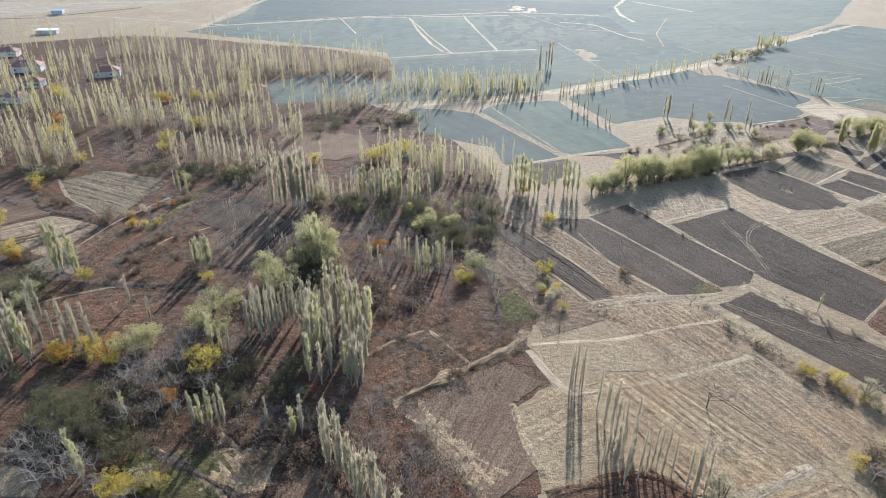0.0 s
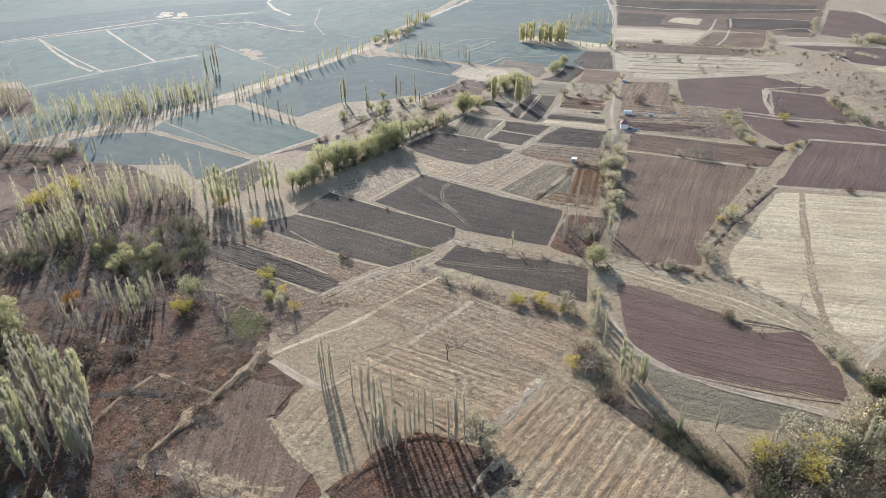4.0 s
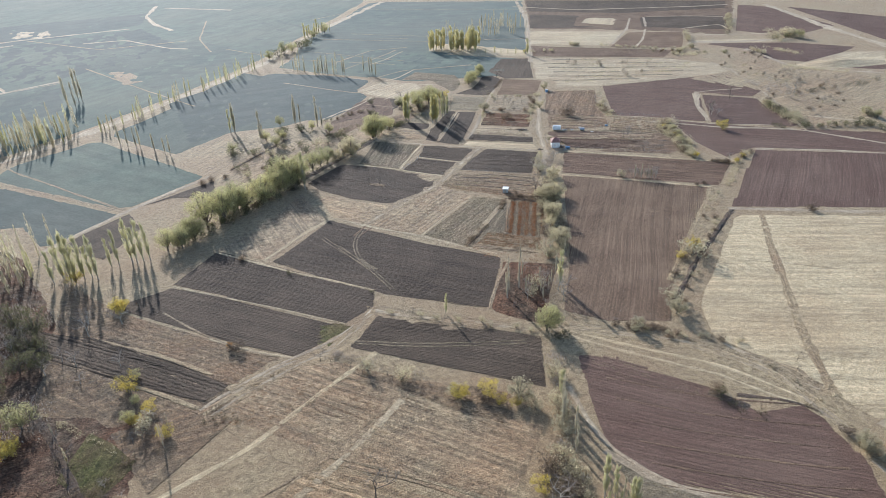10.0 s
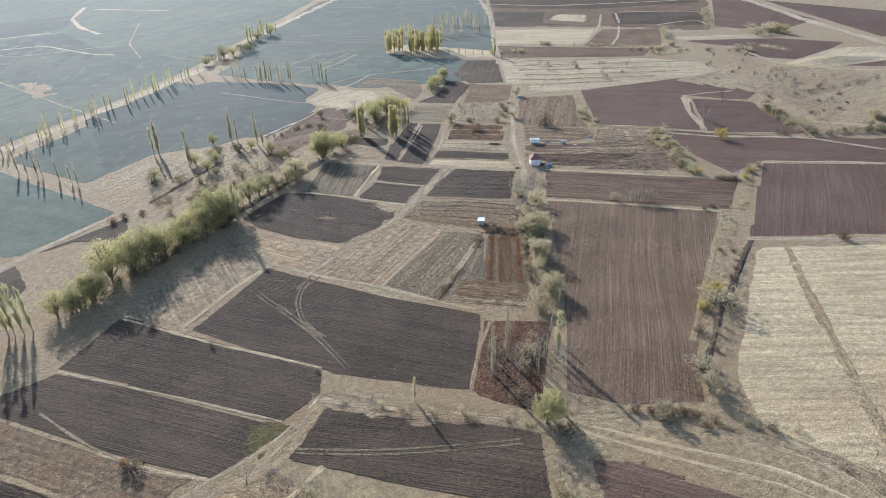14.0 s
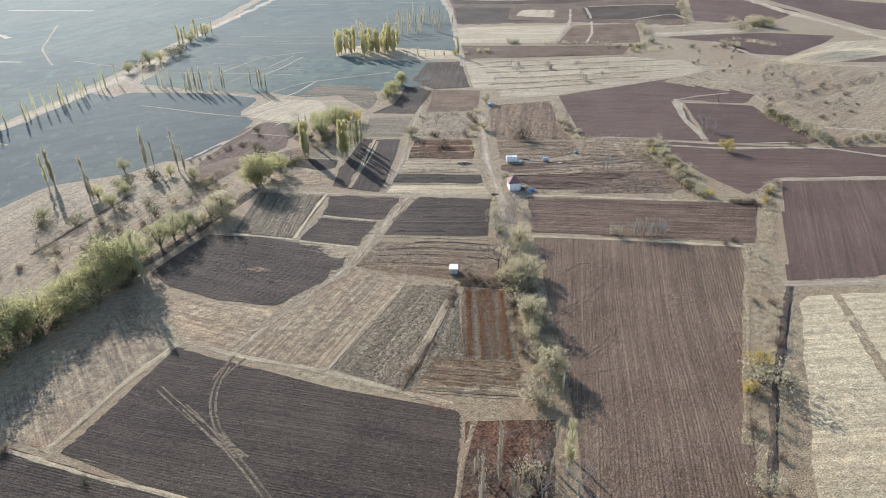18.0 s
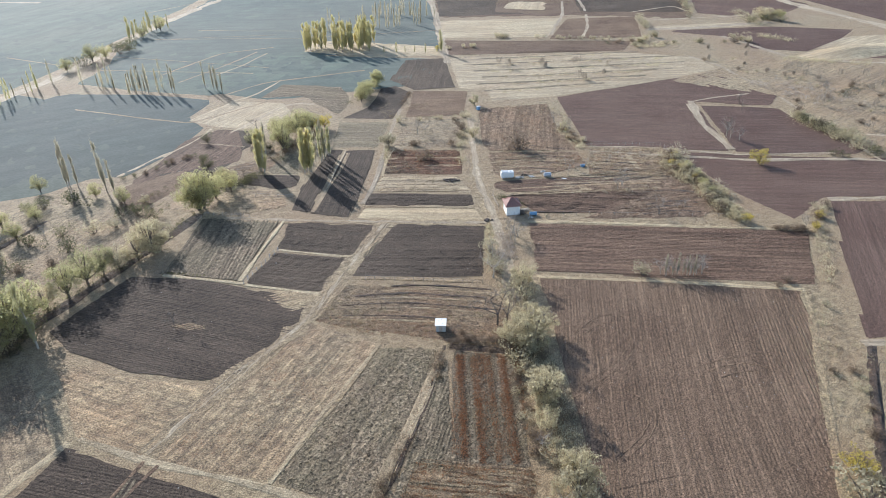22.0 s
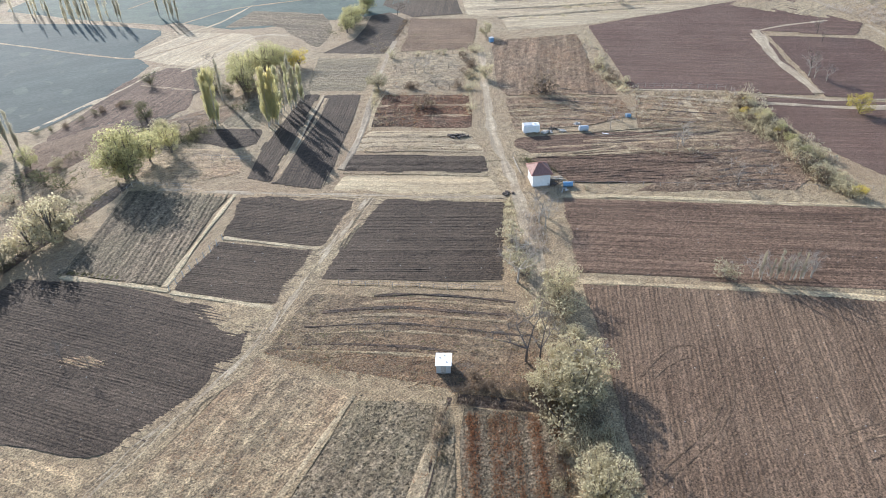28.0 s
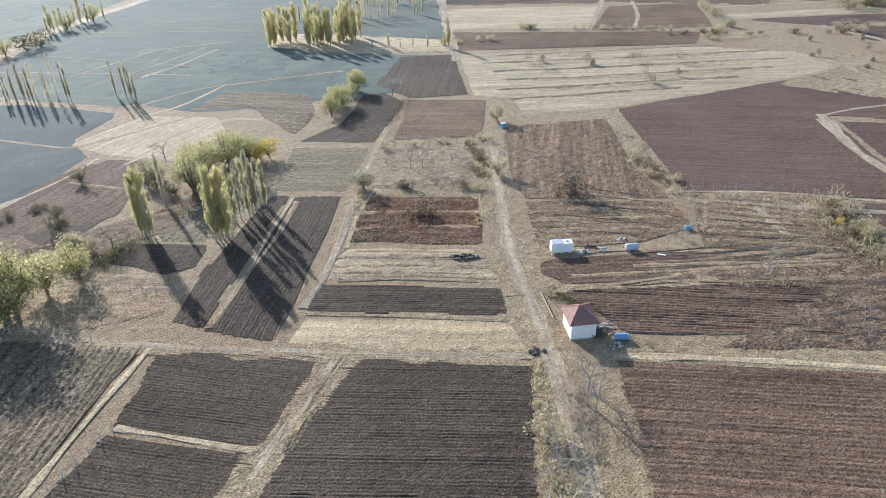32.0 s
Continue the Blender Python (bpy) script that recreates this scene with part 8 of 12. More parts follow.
tree_row("rust bush pale", 66.4, 223.4, 105.5, 237.0, 12, 2.5, 1.5)
plant("poplar", 104.0, 233.2, 14.2)
plant("willow", 102.9, 240.4, 8.3)
plant("willow", 95.0, 239.6, 8.1)
plant("hedge", 93.6, 241.0, 6.1)
plant("willow", 147.6, 261.6, 9.8)
plant("willow", 158.0, 265.1, 6.5)
plant("willow", 124.8, 300.6, 5.2)
plant("willow", 113.0, 277.2, 5.3)
plant("willow", 136.8, 278.3, 5.1)
plant("willow", 133.4, 287.4, 4.3)
plant("willow", 147.9, 261.3, 10.4)
plant("willow", 160.0, 272.8, 4.2)
plant("hedge", 140.8, 275.2, 2.6)
tree_row("poplar", 23.7, 220.5, 35.3, 214.2, 7, 13, 0.8)
tree_row("poplar", 38.4, 219.2, 49.4, 216.0, 6, 12, 0.8)
tree_row("faded poplar", 104.4, 304.8, 107.1, 304.5, 3, 12, 0.8)
tree_row("faded", 110.1, 286.3, 111.7, 286.1, 2, 11, 0.8)
tree_row("faded", 130.0, 298.5, 132.4, 297.1, 3, 12, 0.8)
tree_row("faded", 136.8, 287.7, 138.0, 286.5, 2, 12, 0.8)
plant("willow", 179.5, 290.0, 5.7)
plant("willow", 182.3, 279.5, 9.3)
plant("willow", 191.4, 284.7, 9.6)
plant("willow", 186.9, 289.7, 6.8)
plant("willow", 196.9, 286.7, 6.9)
plant("poplar", 169.9, 270.5, 11.7)
plant("poplar", 170.7, 270.2, 6.7)
plant("faded", 177.0, 280.1, 10.3)
tree_row("gold poplar", 176.6, 261.3, 179.4, 261.0, 7, 12, 0.6)
tree_row("poplar poplar faded", 182.5, 264.1, 189.0, 267.2, 9, 10.5, 0.8)
plant("gold", 169.9, 271.1, 11.3)
plant("gold", 170.0, 269.4, 10.0)
plant("poplar", 169.3, 270.7, 8.9)
plant("hedge", 184.1, 283.4, 5.0)
plant("willow", 188.3, 286.4, 7.3)
plant("willow", 193.3, 289.1, 6.4)
plant("yellow", 198.2, 285.8, 8.1)
plant("yellow", 200.8, 285.2, 4.7)
plant("willow", 196.7, 289.7, 6.1)
tree_row("willow", 221.1, 295.3, 243.2, 310.3, 7, 5.5, 0.8)
plant("willow", 148.9, 261.7, 11.0)
plant("willow", 153.5, 264.6, 7.1)
plant("hedge", 159.5, 272.7, 4.8)
plant("hedge", 161.6, 271.6, 3.4)
plant("bare", 164.7, 270.9, 5.3)
plant("bare", 185.7, 299.5, 5.3)
plant("bare", 243.7, 298.5, 2.8)
plant("rust", 227.3, 231.5, 4.4)
plant("bare", 227.4, 231.4, 4.4)
tree_row("faded", 196.1, 353.1, 197.7, 340.7, 3, 9, 0.5)
tree_row("faded", 175.2, 369.8, 180.0, 360.8, 5, 9, 0.8)
plant("faded", 186.2, 355.8, 9.9)
tree_row("poplar gold willow", 207.1, 448.9, 234.3, 463.3, 8, 8, 1.5)
grove("gold", [(250.2, 369.7), (268.6, 347.4), (280.4, 358.3), (258.0, 379.2)], 46, 11.5, 1.4)
tree_row("gold", 270.3, 345.3, 288.7, 323.0, 6, 4, 1)
plant("gold", 287.9, 324.0, 10.2)
far_row("faded", 318.5, 407.4, 338.8, 380.6, 21, 9, 1.0)
plant("hedge", 246.9, 266.3, 4.5)
plant("hedge", 225.0, 246.5, 3.9)
plant("pale", 236.1, 260.0, 3.0)
plant("hedge", 204.5, 259.6, 5.1)
plant("pale", 303.3, 319.7, 3.2)
tree_row("pale rust", 237.9, 263.0, 217.2, 244.1, 7, 2, 1.2)
tree_row("bare pale", 217.9, 273.1, 235.1, 261.1, 9, 1.6, 1.0)
tree_row("bare bare rust", 206.2, 257.8, 218.6, 246.1, 9, 1.8, 1.5)
tree_row("bare greybare", 211.8, 264.7, 226.0, 253.2, 9, 2.0, 1.5)
plant("rust", 203.6, 244.5, 3.3)
far_grove("twig", [(284.1, 306.6), (332.0, 254.4), (273.2, 254.6), (257.0, 266.7)], 12, 3.0)
far_grove("twig", [(344.8, 260.6), (397.4, 233.4), (352.6, 220.2), (331.0, 236.6)], 6, 2.0)
plant("greybare", 221.9, 210.5, 3.7)
plant("greybare", 225.7, 197.3, 4.9)
plant("bare", 218.0, 182.8, 3.6)
plant("greybare", 250.7, 236.9, 4.6)
plant("greybare", 229.9, 210.8, 2.9)
tree_row("pale rust gold", 241.9, 220.9, 249.6, 233.7, 8, 1.6, 1.2)
tree_row("pale rust pale", 248.1, 199.4, 239.4, 180.9, 14, 1.8, 1.6)
tree_row("pale rust pale", 235.8, 181.4, 226.0, 169.1, 14, 2.4, 1.8)
plant("yellow", 261.0, 178.9, 7.6)
plant("bare", 275.8, 194.4, 6.8)
plant("bare", 298.3, 200.4, 4.0)
tree_row("pale bush hedge", 304.0, 186.1, 295.3, 168.2, 10, 3, 1.5)
plant("greybare", 188.9, 200.8, 6.1)
plant("greybare", 189.0, 199.5, 4.6)
plant("greybare", 176.9, 195.7, 6.7)
plant("pale", 175.2, 192.9, 3.6)
plant("greybare", 173.3, 192.4, 8.5)
plant("pale", 176.2, 194.9, 3.0)
plant("hedge", 175.3, 186.7, 5.2)
plant("greybare", 186.9, 198.4, 5.1)
plant("pale", 179.9, 199.2, 3.5)
plant("greybare", 166.1, 175.4, 6.7)
plant("hedge", 166.1, 174.9, 5.3)
plant("hedge", 162.0, 175.9, 5.8)
plant("hedge", 160.4, 177.5, 4.5)
plant("bare", 162.5, 181.8, 8.4)
plant("bare", 163.6, 180.6, 7.2)
plant("hedge", 152.8, 164.3, 6.7)
plant("hedge", 148.8, 160.4, 4.6)
plant("greybare", 145.4, 158.6, 4.0)
plant("hedge", 144.6, 152.1, 5.9)
plant("pale", 158.2, 173.3, 4.4)
plant("hedge", 160.8, 174.3, 5.5)
tree_row("rust pale", 161.4, 177.7, 143.2, 158.3, 12, 1.6, 1.2)
plant("hedge", 165.7, 177.3, 5.4)
plant("hedge", 155.2, 166.3, 4.5)
plant("hedge", 144.9, 152.9, 4.8)
plant("poplar", 128.2, 135.9, 11)
plant("willow", 112.2, 123.9, 7.5)
plant("greybare", 126.3, 132.5, 7.3)
plant("hedge", 161.3, 173.3, 7.0)
plant("hedge", 153.7, 164.8, 5.1)
plant("hedge", 142.7, 150.4, 5.6)
plant("pale", 136.6, 149.1, 4.7)
tree_row("pale hedge", 176.0, 187.7, 134.7, 144.6, 9, 3, 1.4)
grove("faded", [(125.3, 152.6), (134.3, 143.4), (119.1, 131.2), (112.0, 139.6)], 9, 5, 2)
grove("greybare bare pale", [(109.9, 139.0), (131.9, 141.1), (115.7, 127.3)], 9, 3, 2)
grove("pole greybare", [(121.4, 150.1), (133.5, 142.6), (117.8, 130.0), (110.3, 138.7)], 10, 5, 1.5)
plant("bare", 151.6, 200.0, 2.9)
plant("bare", 153.5, 197.3, 3.3)
plant("bare", 159.2, 193.0, 1.9)
plant("bare", 155.3, 185.2, 2.8)
plant("rust", 156.2, 184.3, 1.4)
tree_row("rust", 153.5, 184.5, 160.5, 176.8, 10, 1.3, 0.5)
plant("bare", 123.0, 222.3, 3.3)
plant("bare", 125.0, 218.8, 3.3)
tree_row("faded faded greybare", 196.2, 170.0, 201.6, 163.8, 10, 4.6, 0.5)
tree_row("greybare", 196.5, 169.7, 201.6, 163.8, 5, 4.0, 0.6)
plant("greybare", 193.8, 172.8, 3.4)
plant("rust", 207.4, 152.1, 1.4)
tree_row("rust", 229.1, 162.3, 232.9, 155.6, 4, 1.5, 0.5)
plant("greybare", 232.8, 156.9, 4.6)
tree_row("pale rust yellow", 232.7, 154.8, 247.2, 158.2, 6, 1.8, 0.8)
tree_row("pale rust bare", 209.5, 144.8, 152.5, 119.5, 10, 1.5, 1.6)
plant("yellow", 171.2, 127.4, 3.2)
plant("yellow", 163.3, 125.5, 2.3)
tree_row("bare", 196.1, 132.2, 155.5, 116.6, 12, 2.6, 0.5)
plant("hedge", 129.0, 111.8, 4.2)
plant("pale", 145.1, 114.0, 4.3)
tree_row("rust pale", 125.4, 117.0, 143.2, 93.8, 10, 1.6, 1.0)

# trees in the middle of the valley
plant("yellow", 87.8, 115.1, 4.2)
plant("yellow", 82.7, 118.3, 3.7)
plant("hedge", 91.8, 110.8, 5.9)
plant("bare", 29.6, 163.8, 5.6)
plant("yellow", 6.1, 156.6, 5.5)
plant("yellow", 36.3, 195.5, 2.7)
tree_row("bare pale bare", 65.5, 147.4, 80.3, 123.6, 11, 3.2, 0.8)
tree_row("pale rust yellow", 80.8, 121.7, 94.0, 104.9, 6, 2.5, 0.8)
tree_row("pale pale bare", 87.0, 153.7, 109.7, 125.3, 10, 1.8, 0.6)
plant("poplar", 97.9, 143.6, 6.1)
plant("bush", 75.7, 184.8, 1.6)
plant("bush", 88.6, 162.9, 1.0)
plant("rust", 51.9, 162.5, 2.7)
plant("rust", 68.7, 200.0, 1.7)
plant("bare", 56.4, 107.1, 7.8)
plant("bare", 60.5, 113.9, 2.9)
plant("bare", 52.4, 121.8, 3.3)
tree_row("pole", 28.7, 113.4, 30.6, 112.0, 4, 13, 0.8)
tree_row("pole", 32.3, 106.0, 37.1, 92.1, 10, 13, 1.0)
tree_row("pole", 37.9, 92.4, 43.3, 88.1, 5, 12, 0.8)
tree_row("pole", 44.6, 85.2, 47.2, 83.3, 6, 14, 0.8)
grove("pole faded", [(29.7, 91.0), (36.0, 94.6), (39.1, 89.1), (35.3, 84.1)], 12, 11, 1.2)
plant("hedge", 49.8, 81.5, 8.6)
tree_row("poplar", 87.1, 85.0, 88.6, 77.5, 6, 9, 1.2)
tree_row("faded poplar", 100.9, 108.6, 91.1, 93.8, 7, 8, 1.2)
tree_row("greybare bare pale", 106.6, 117.1, 80.6, 83.2, 14, 3.0, 1.4)
plant("yellow", 79.8, 91.3, 3.2)
plant("greybare", 80.5, 87.6, 7.7)
plant("faded", 92.1, 61.6, 8.0)
plant("poplar", 85.3, 64.7, 8.0)
grove("faded yellow rust pale bush", [(90.7, 54.1), (113.8, 46.1), (112.7, 40.1), (103.3, 36.0), (82.5, 42.4)], 30, 4.5, 2.2)
tree_row("willow bush hedge", 129.8, 56.5, 132.1, 50.5, 4, 4, 1.0)
tree_row("willow bush", 128.3, 49.0, 110.9, 38.1, 8, 5, 1.2)
tree_row("faded poplar", 111.1, 44.5, 118.7, 44.4, 5, 9, 1.0)
plant("hedge", 132.5, 62.6, 4.7)
tree_row("bush rust", 83.3, 67.8, 84.8, 52.0, 9, 2.2, 1.4)
tree_row("bare rust", 125.6, 115.4, 145.4, 95.4, 7, 1.5, 0.8)
plant("bare", 146.1, 83.2, 3.4)
tree_row("rust pale", 134.6, 67.4, 131.9, 52.8, 8, 1.8, 1.0)
plant("hedge", 140.9, 109.8, 5.5)
plant("pale", 167.4, 124.6, 5.9)
tree_row("pale rust", 144.6, 110.9, 195.7, 135.7, 10, 1.5, 1.0)
plant("rust", 217.7, 118.9, 2.5)
plant("bush", 124.5, 86.9, 2.5)
plant("rust", 124.9, 88.1, 2.5)

# the road with its poplars
far_row("poplar faded", -4.4, 328.1, 52.1, 341.3, 39, 10, 2.0)
far_row("faded", 0.5, 338.3, 52.2, 354.1, 27, 10, 2.0)
far_row("faded poplar", 60.1, 342.4, 157.8, 403.2, 45, 8, 2.0)
far_row("faded", 166.9, 390.1, 184.4, 357.9, 15, 9, 2.0)
tree_row("faded", 63.3, 324.2, 79.3, 292.5, 8, 9, 0.8)
plant("faded", 185.7, 356.9, 10.7)
tree_row("faded", 195.9, 348.3, 199.2, 345.5, 2, 9, 0.8)
tree_row("faded", 57.3, 399.3, 58.6, 384.9, 4, 13, 1.5)
tree_row("bush willow", 166.6, 414.8, 204.5, 435.5, 6, 7, 2)
tree_row("gold", 209.7, 455.0, 228.4, 469.8, 5, 9, 1)
far_row("faded", 279.0, 394.1, 321.4, 369.2, 24, 9, 1.5)
tree_row("rust bush", 75.0, 258.7, 118.6, 261.6, 8, 1.8, 2)
tree_row("pale bush", 420.2, 252.2, 445.2, 248.3, 6, 4, 1.5)
tree_row("pale rust", 307.7, 188.8, 287.1, 161.3, 8, 3, 1.5)
tree_row("bush", 309.4, 148.4, 301.9, 126.0, 7, 3.5, 2)
far_grove("twig", [(347.1, 218.6), (378.2, 163.4), (323.9, 136.8), (299.9, 166.5)], 8, 2.5)
tree_row("pale", 412.2, 277.2, 454.9, 302.9, 4, 3, 1)
tree_row("rust bush", 341.8, 284.8, 383.4, 239.4, 10, 2, 2)

# groves and orchards of the west
far_row("faded faded poplar", -187.9, 259.3, -139.9, 245.7, 44, 18, 3)
far_row("faded", -169.4, 239.3, -139.3, 239.8, 24, 13, 2)
far_row("faded", -144.5, 279.0, -129.9, 289.2, 12, 16, 3)
grove("poplar", [(-107.8, 158.8), (-100.0, 158.9), (-105.3, 166.7), (-111.0, 166.6)], 5, 15, 1.0)
grove("faded faded faded poplar", [(-29.4, 112.4), (-15.2, 112.5), (-15.6, 130.9), (-26.5, 145.5), (-37.3, 140.3)], 52, 14, 1.4)
grove("faded", [(-45.8, 128.4), (-40.4, 128.4), (-34.5, 140.3), (-41.3, 145.4), (-48.8, 140.2)], 16, 13, 1.5)
grove("willow", [(-41.7, 162.6), (-28.9, 162.8), (-32.9, 179.6), (-41.5, 179.5)], 6, 9, 3)
plant("poplar", -35.0, 165.9, 17.7)
plant("willow", -36.6, 170.8, 13.9)
plant("bush", -28.3, 158.2, 8.1)
grove("willow", [(-50.1, 145.3), (-38.9, 148.1), (-44.3, 159.5), (-52.1, 159.4)], 4, 9, 3)
grove("willow", [(-58.0, 130.5), (-48.3, 132.9), (-53.1, 145.3), (-61.5, 143.9)], 4, 8, 3)
grove("willow", [(-73.8, 122.8), (-64.8, 125.0), (-68.2, 130.4), (-77.0, 130.3)], 4, 6, 2.5)
grove("faded poplar", [(-101.5, 113.6), (-91.0, 119.6), (-100.5, 134.8), (-112.9, 132.3)], 18, 13, 1.6)
grove("faded", [(-85.6, 121.6), (-79.8, 125.9), (-84.1, 132.6), (-90.5, 130.2)], 10, 10, 1.5)
plant("faded", -99.6, 137.2, 14.8)
plant("faded", -103.1, 139.6, 11.7)
plant("faded", -80.9, 145.0, 9.5)
plant("faded", -72.5, 137.4, 8.4)
plant("orange", -57.0, 107.7, 6.6)
plant("orange", -86.9, 121.6, 6.7)
plant("orange", -76.6, 121.7, 4.5)
plant("orange", -18.4, 176.2, 4.8)
plant("rust", -51.5, 112.2, 4.4)
tree_row("faded poplar", -51.2, 101.8, -43.4, 101.1, 6, 9, 1.0)
plant("poplar", -64.5, 103.4, 7.5)
plant("faded", -34.7, 100.4, 8.9)
plant("gold", -29.1, 98.1, 8.9)
plant("faded", -27.5, 98.8, 11.0)
tree_row("faded poplar", -55.6, 127.2, -48.9, 125.1, 4, 9, 1.0)
plant("yellow", -52.7, 117.9, 6.4)
plant("rust", -61.3, 110.3, 4.7)
tree_row("faded", -22.9, 94.4, -7.3, 74.2, 26, 13, 1.0)
plant("poplar", -67.2, 88.4, 12.0)
plant("poplar", -65.6, 87.1, 9.9)
grove("greybare", [(-80.8, 94.0), (-68.9, 89.8), (-75.4, 98.5), (-83.0, 100.0)], 5, 6, 3)
grove("greybare", [(-64.8, 83.2), (-49.5, 85.9), (-53.7, 74.0)], 8, 6, 2.5)
grove("greybare", [(-69.9, 112.0), (-58.5, 121.9), (-58.6, 130.5), (-70.6, 119.7)], 12, 6, 2.5)
grove("greybare", [(-24.9, 156.7), (-6.4, 163.0), (3.5, 183.8), (-25.5, 191.1)], 18, 6, 3)
grove("bush rust", [(-87.2, 110.1), (-71.1, 112.0), (-58.5, 121.9), (-47.9, 126.2), (-53.4, 110.4), (-69.5, 95.5)], 26, 3, 2)
grove("bush", [(-64.4, 94.1), (-60.8, 98.6), (-65.0, 103.4)], 4, 3, 2)
grove("bush willow", [(-10.6, 183.6), (5.3, 187.6), (3.7, 199.8), (-7.5, 197.5)], 9, 5, 2)
far_grove("faded", [(-42.8, 208.0), (23.7, 213.6), (21.6, 239.7), (-46.9, 232.9)], 60, 9)
grove("bush willow greybare", [(-45.9, 203.4), (14.5, 191.7), (13.3, 204.3), (-44.0, 215.0)], 26, 4.5, 2.5)
tree_row("faded", -57.8, 205.5, -44.3, 205.7, 16, 19, 1.6)
tree_row("faded poplar", -27.8, 212.8, -7.8, 206.2, 14, 12, 1.5)
far_row("faded faded poplar", -26.8, 244.7, 21.0, 231.3, 70, 13, 4)
far_row("faded", -102.6, 243.4, -46.9, 232.9, 34, 11, 3)
tree_row("faded poplar", -96.0, 221.6, -87.7, 211.9, 3, 9, 0.8)
grove("bush", [(-99.7, 232.0), (-61.5, 222.1), (-73.7, 238.1), (-100.5, 240.5)], 12, 3, 2)
far_row("faded poplar", -114.0, 287.2, -78.8, 287.9, 30, 9, 2)
far_row("faded", -146.5, 286.5, -125.5, 290.9, 21, 11, 2.5)
grove("gold orange", [(-140.2, 316.2), (-115.9, 326.2), (-123.4, 341.1), (-147.5, 335.3)], 5, 4, 2)
far_row("faded poplar", -205.0, 314.7, -158.0, 306.8, 33, 14, 3)
far_row("faded poplar", -167.4, 334.8, -94.3, 341.8, 34, 15, 3)
far_row("faded", -105.6, 375.5, -29.8, 383.9, 40, 12, 3)
far_row("faded poplar", -258.3, 404.3, -160.9, 437.5, 34, 12, 4)
far_row("faded", -172.2, 367.7, -103.9, 381.9, 33, 13, 3)
far_row("faded", -58.3, 318.1, -17.2, 323.7, 27, 10, 2.5)
far_row("faded poplar", -25.1, 359.9, 53.5, 350.8, 54, 9, 3)
tree_row("faded poplar", -10.3, 281.7, -5.6, 297.5, 3, 9, 0.8)
tree_row("yellow gold", -33.7, 247.6, -23.1, 253.9, 4, 5, 1.5)
plant("faded", 63.3, 399.7, 18.0)
plant("faded", 64.6, 397.0, 16.9)
tree_row("bush rust", -73.8, 300.1, -16.0, 297.2, 12, 2.5, 2)
grove("faded bush", [(-158.1, 242.4), (-129.5, 237.1), (-132.8, 226.1), (-156.0, 223.2)], 8, 4, 2)
tree_row("bare rust", -139.4, 211.1, -107.4, 196.1, 6, 3, 1)
tree_row("orange rust pale", -104.7, 194.1, -86.8, 211.9, 10, 2.5, 1.2)
tree_row("orange", -126.5, 168.0, -121.6, 168.1, 3, 4, 1)
tree_row("poplar", -70.4, 162.3, -65.0, 165.5, 5, 10, 1.5)
plant("yellow", -64.3, 156.9, 3.6)
tree_row("faded", -24.2, 171.0, -14.2, 159.9, 5, 8, 1.5)
tree_row("faded poplar", -8.6, 158.4, 1.7, 166.3, 9, 9, 1.5)
grove("bare", [(-21.8, 110.6), (-9.4, 107.2), (7.6, 87.6), (2.2, 72.1), (-14.4, 87.4)], 34, 4, 3)
grove("bare", [(-6.0, 112.6), (14.6, 122.5), (14.9, 110.9), (-2.0, 97.5)], 14, 3, 3)
grove("bare greybare", [(-13.6, 130.9), (17.0, 135.9), (13.7, 128.9), (-10.0, 118.3)], 12, 2.5, 2.5)
plant("yellow", 6.6, 157.1, 4.0)
plant("willow", 9.7, 163.2, 7.4)
tree_row("bare faded", 11.5, 166.4, 16.4, 146.0, 6, 4, 1.5)
tree_row("yellow bare", 23.8, 146.1, 32.3, 143.5, 6, 3.5, 1.5)
plant("bare", 29.5, 160.4, 6.4)
grove("pole", [(29.8, 140.9), (32.5, 139.7), (33.2, 148.9)], 3, 6, 1)
grove("greybare bare", [(13.6, 126.7), (22.1, 131.3), (21.8, 140.9), (15.8, 138.3)], 8, 2.5, 1.5)
plant("rust", 3.7, 117.4, 3.2)
grove("bare rust", [(-94.5, 158.9), (-86.5, 184.4), (-72.5, 184.6), (-68.5, 156.3)], 14, 2.5, 3)
grove("bare rust greybare", [(-132.7, 182.0), (-125.5, 191.7), (-97.3, 165.1), (-114.9, 161.8)], 12, 3, 3)
grove("rust greybare greybare", [(-42.5, 110.4), (-26.6, 110.6), (-16.5, 107.1), (-26.1, 94.3), (-42.3, 97.2)], 22, 2.4, 2.5)
grove("greybare rust", [(-28.1, 156.7), (-3.0, 151.2), (-17.7, 130.9)], 16, 4, 3)
tree_row("pole", 27.1, 111.0, 28.6, 111.0, 2, 14, 0.8)

# straw lines in the gardens
strip("grass_strip", "narrow strip of dry grass between garden rows", STRAW, [(214.7, 230.6), (223.3, 223.2), (231.2, 215.3)], 0.9, 0.174, 0.02, "balk", ragged=1.3)
strip("grass_strip", "narrow strip of dry grass between garden rows", STRAW, [(212.7, 227.8), (220.0, 221.7), (226.6, 215.1)], 0.9, 0.15, 0.02, "balk", ragged=1.3)
strip("grass_strip", "narrow strip of dry grass between garden rows", STRAW, [(210.8, 225.1), (216.3, 220.6), (221.2, 215.7)], 0.9, 0.153, 0.02, "balk", ragged=1.3)
strip("grass_strip", "narrow strip of dry grass between garden rows", STRAW, [(206.3, 216.0), (220.3, 203.9), (233.8, 191.4)], 0.9, 0.156, 0.02, "balk", ragged=1.3)
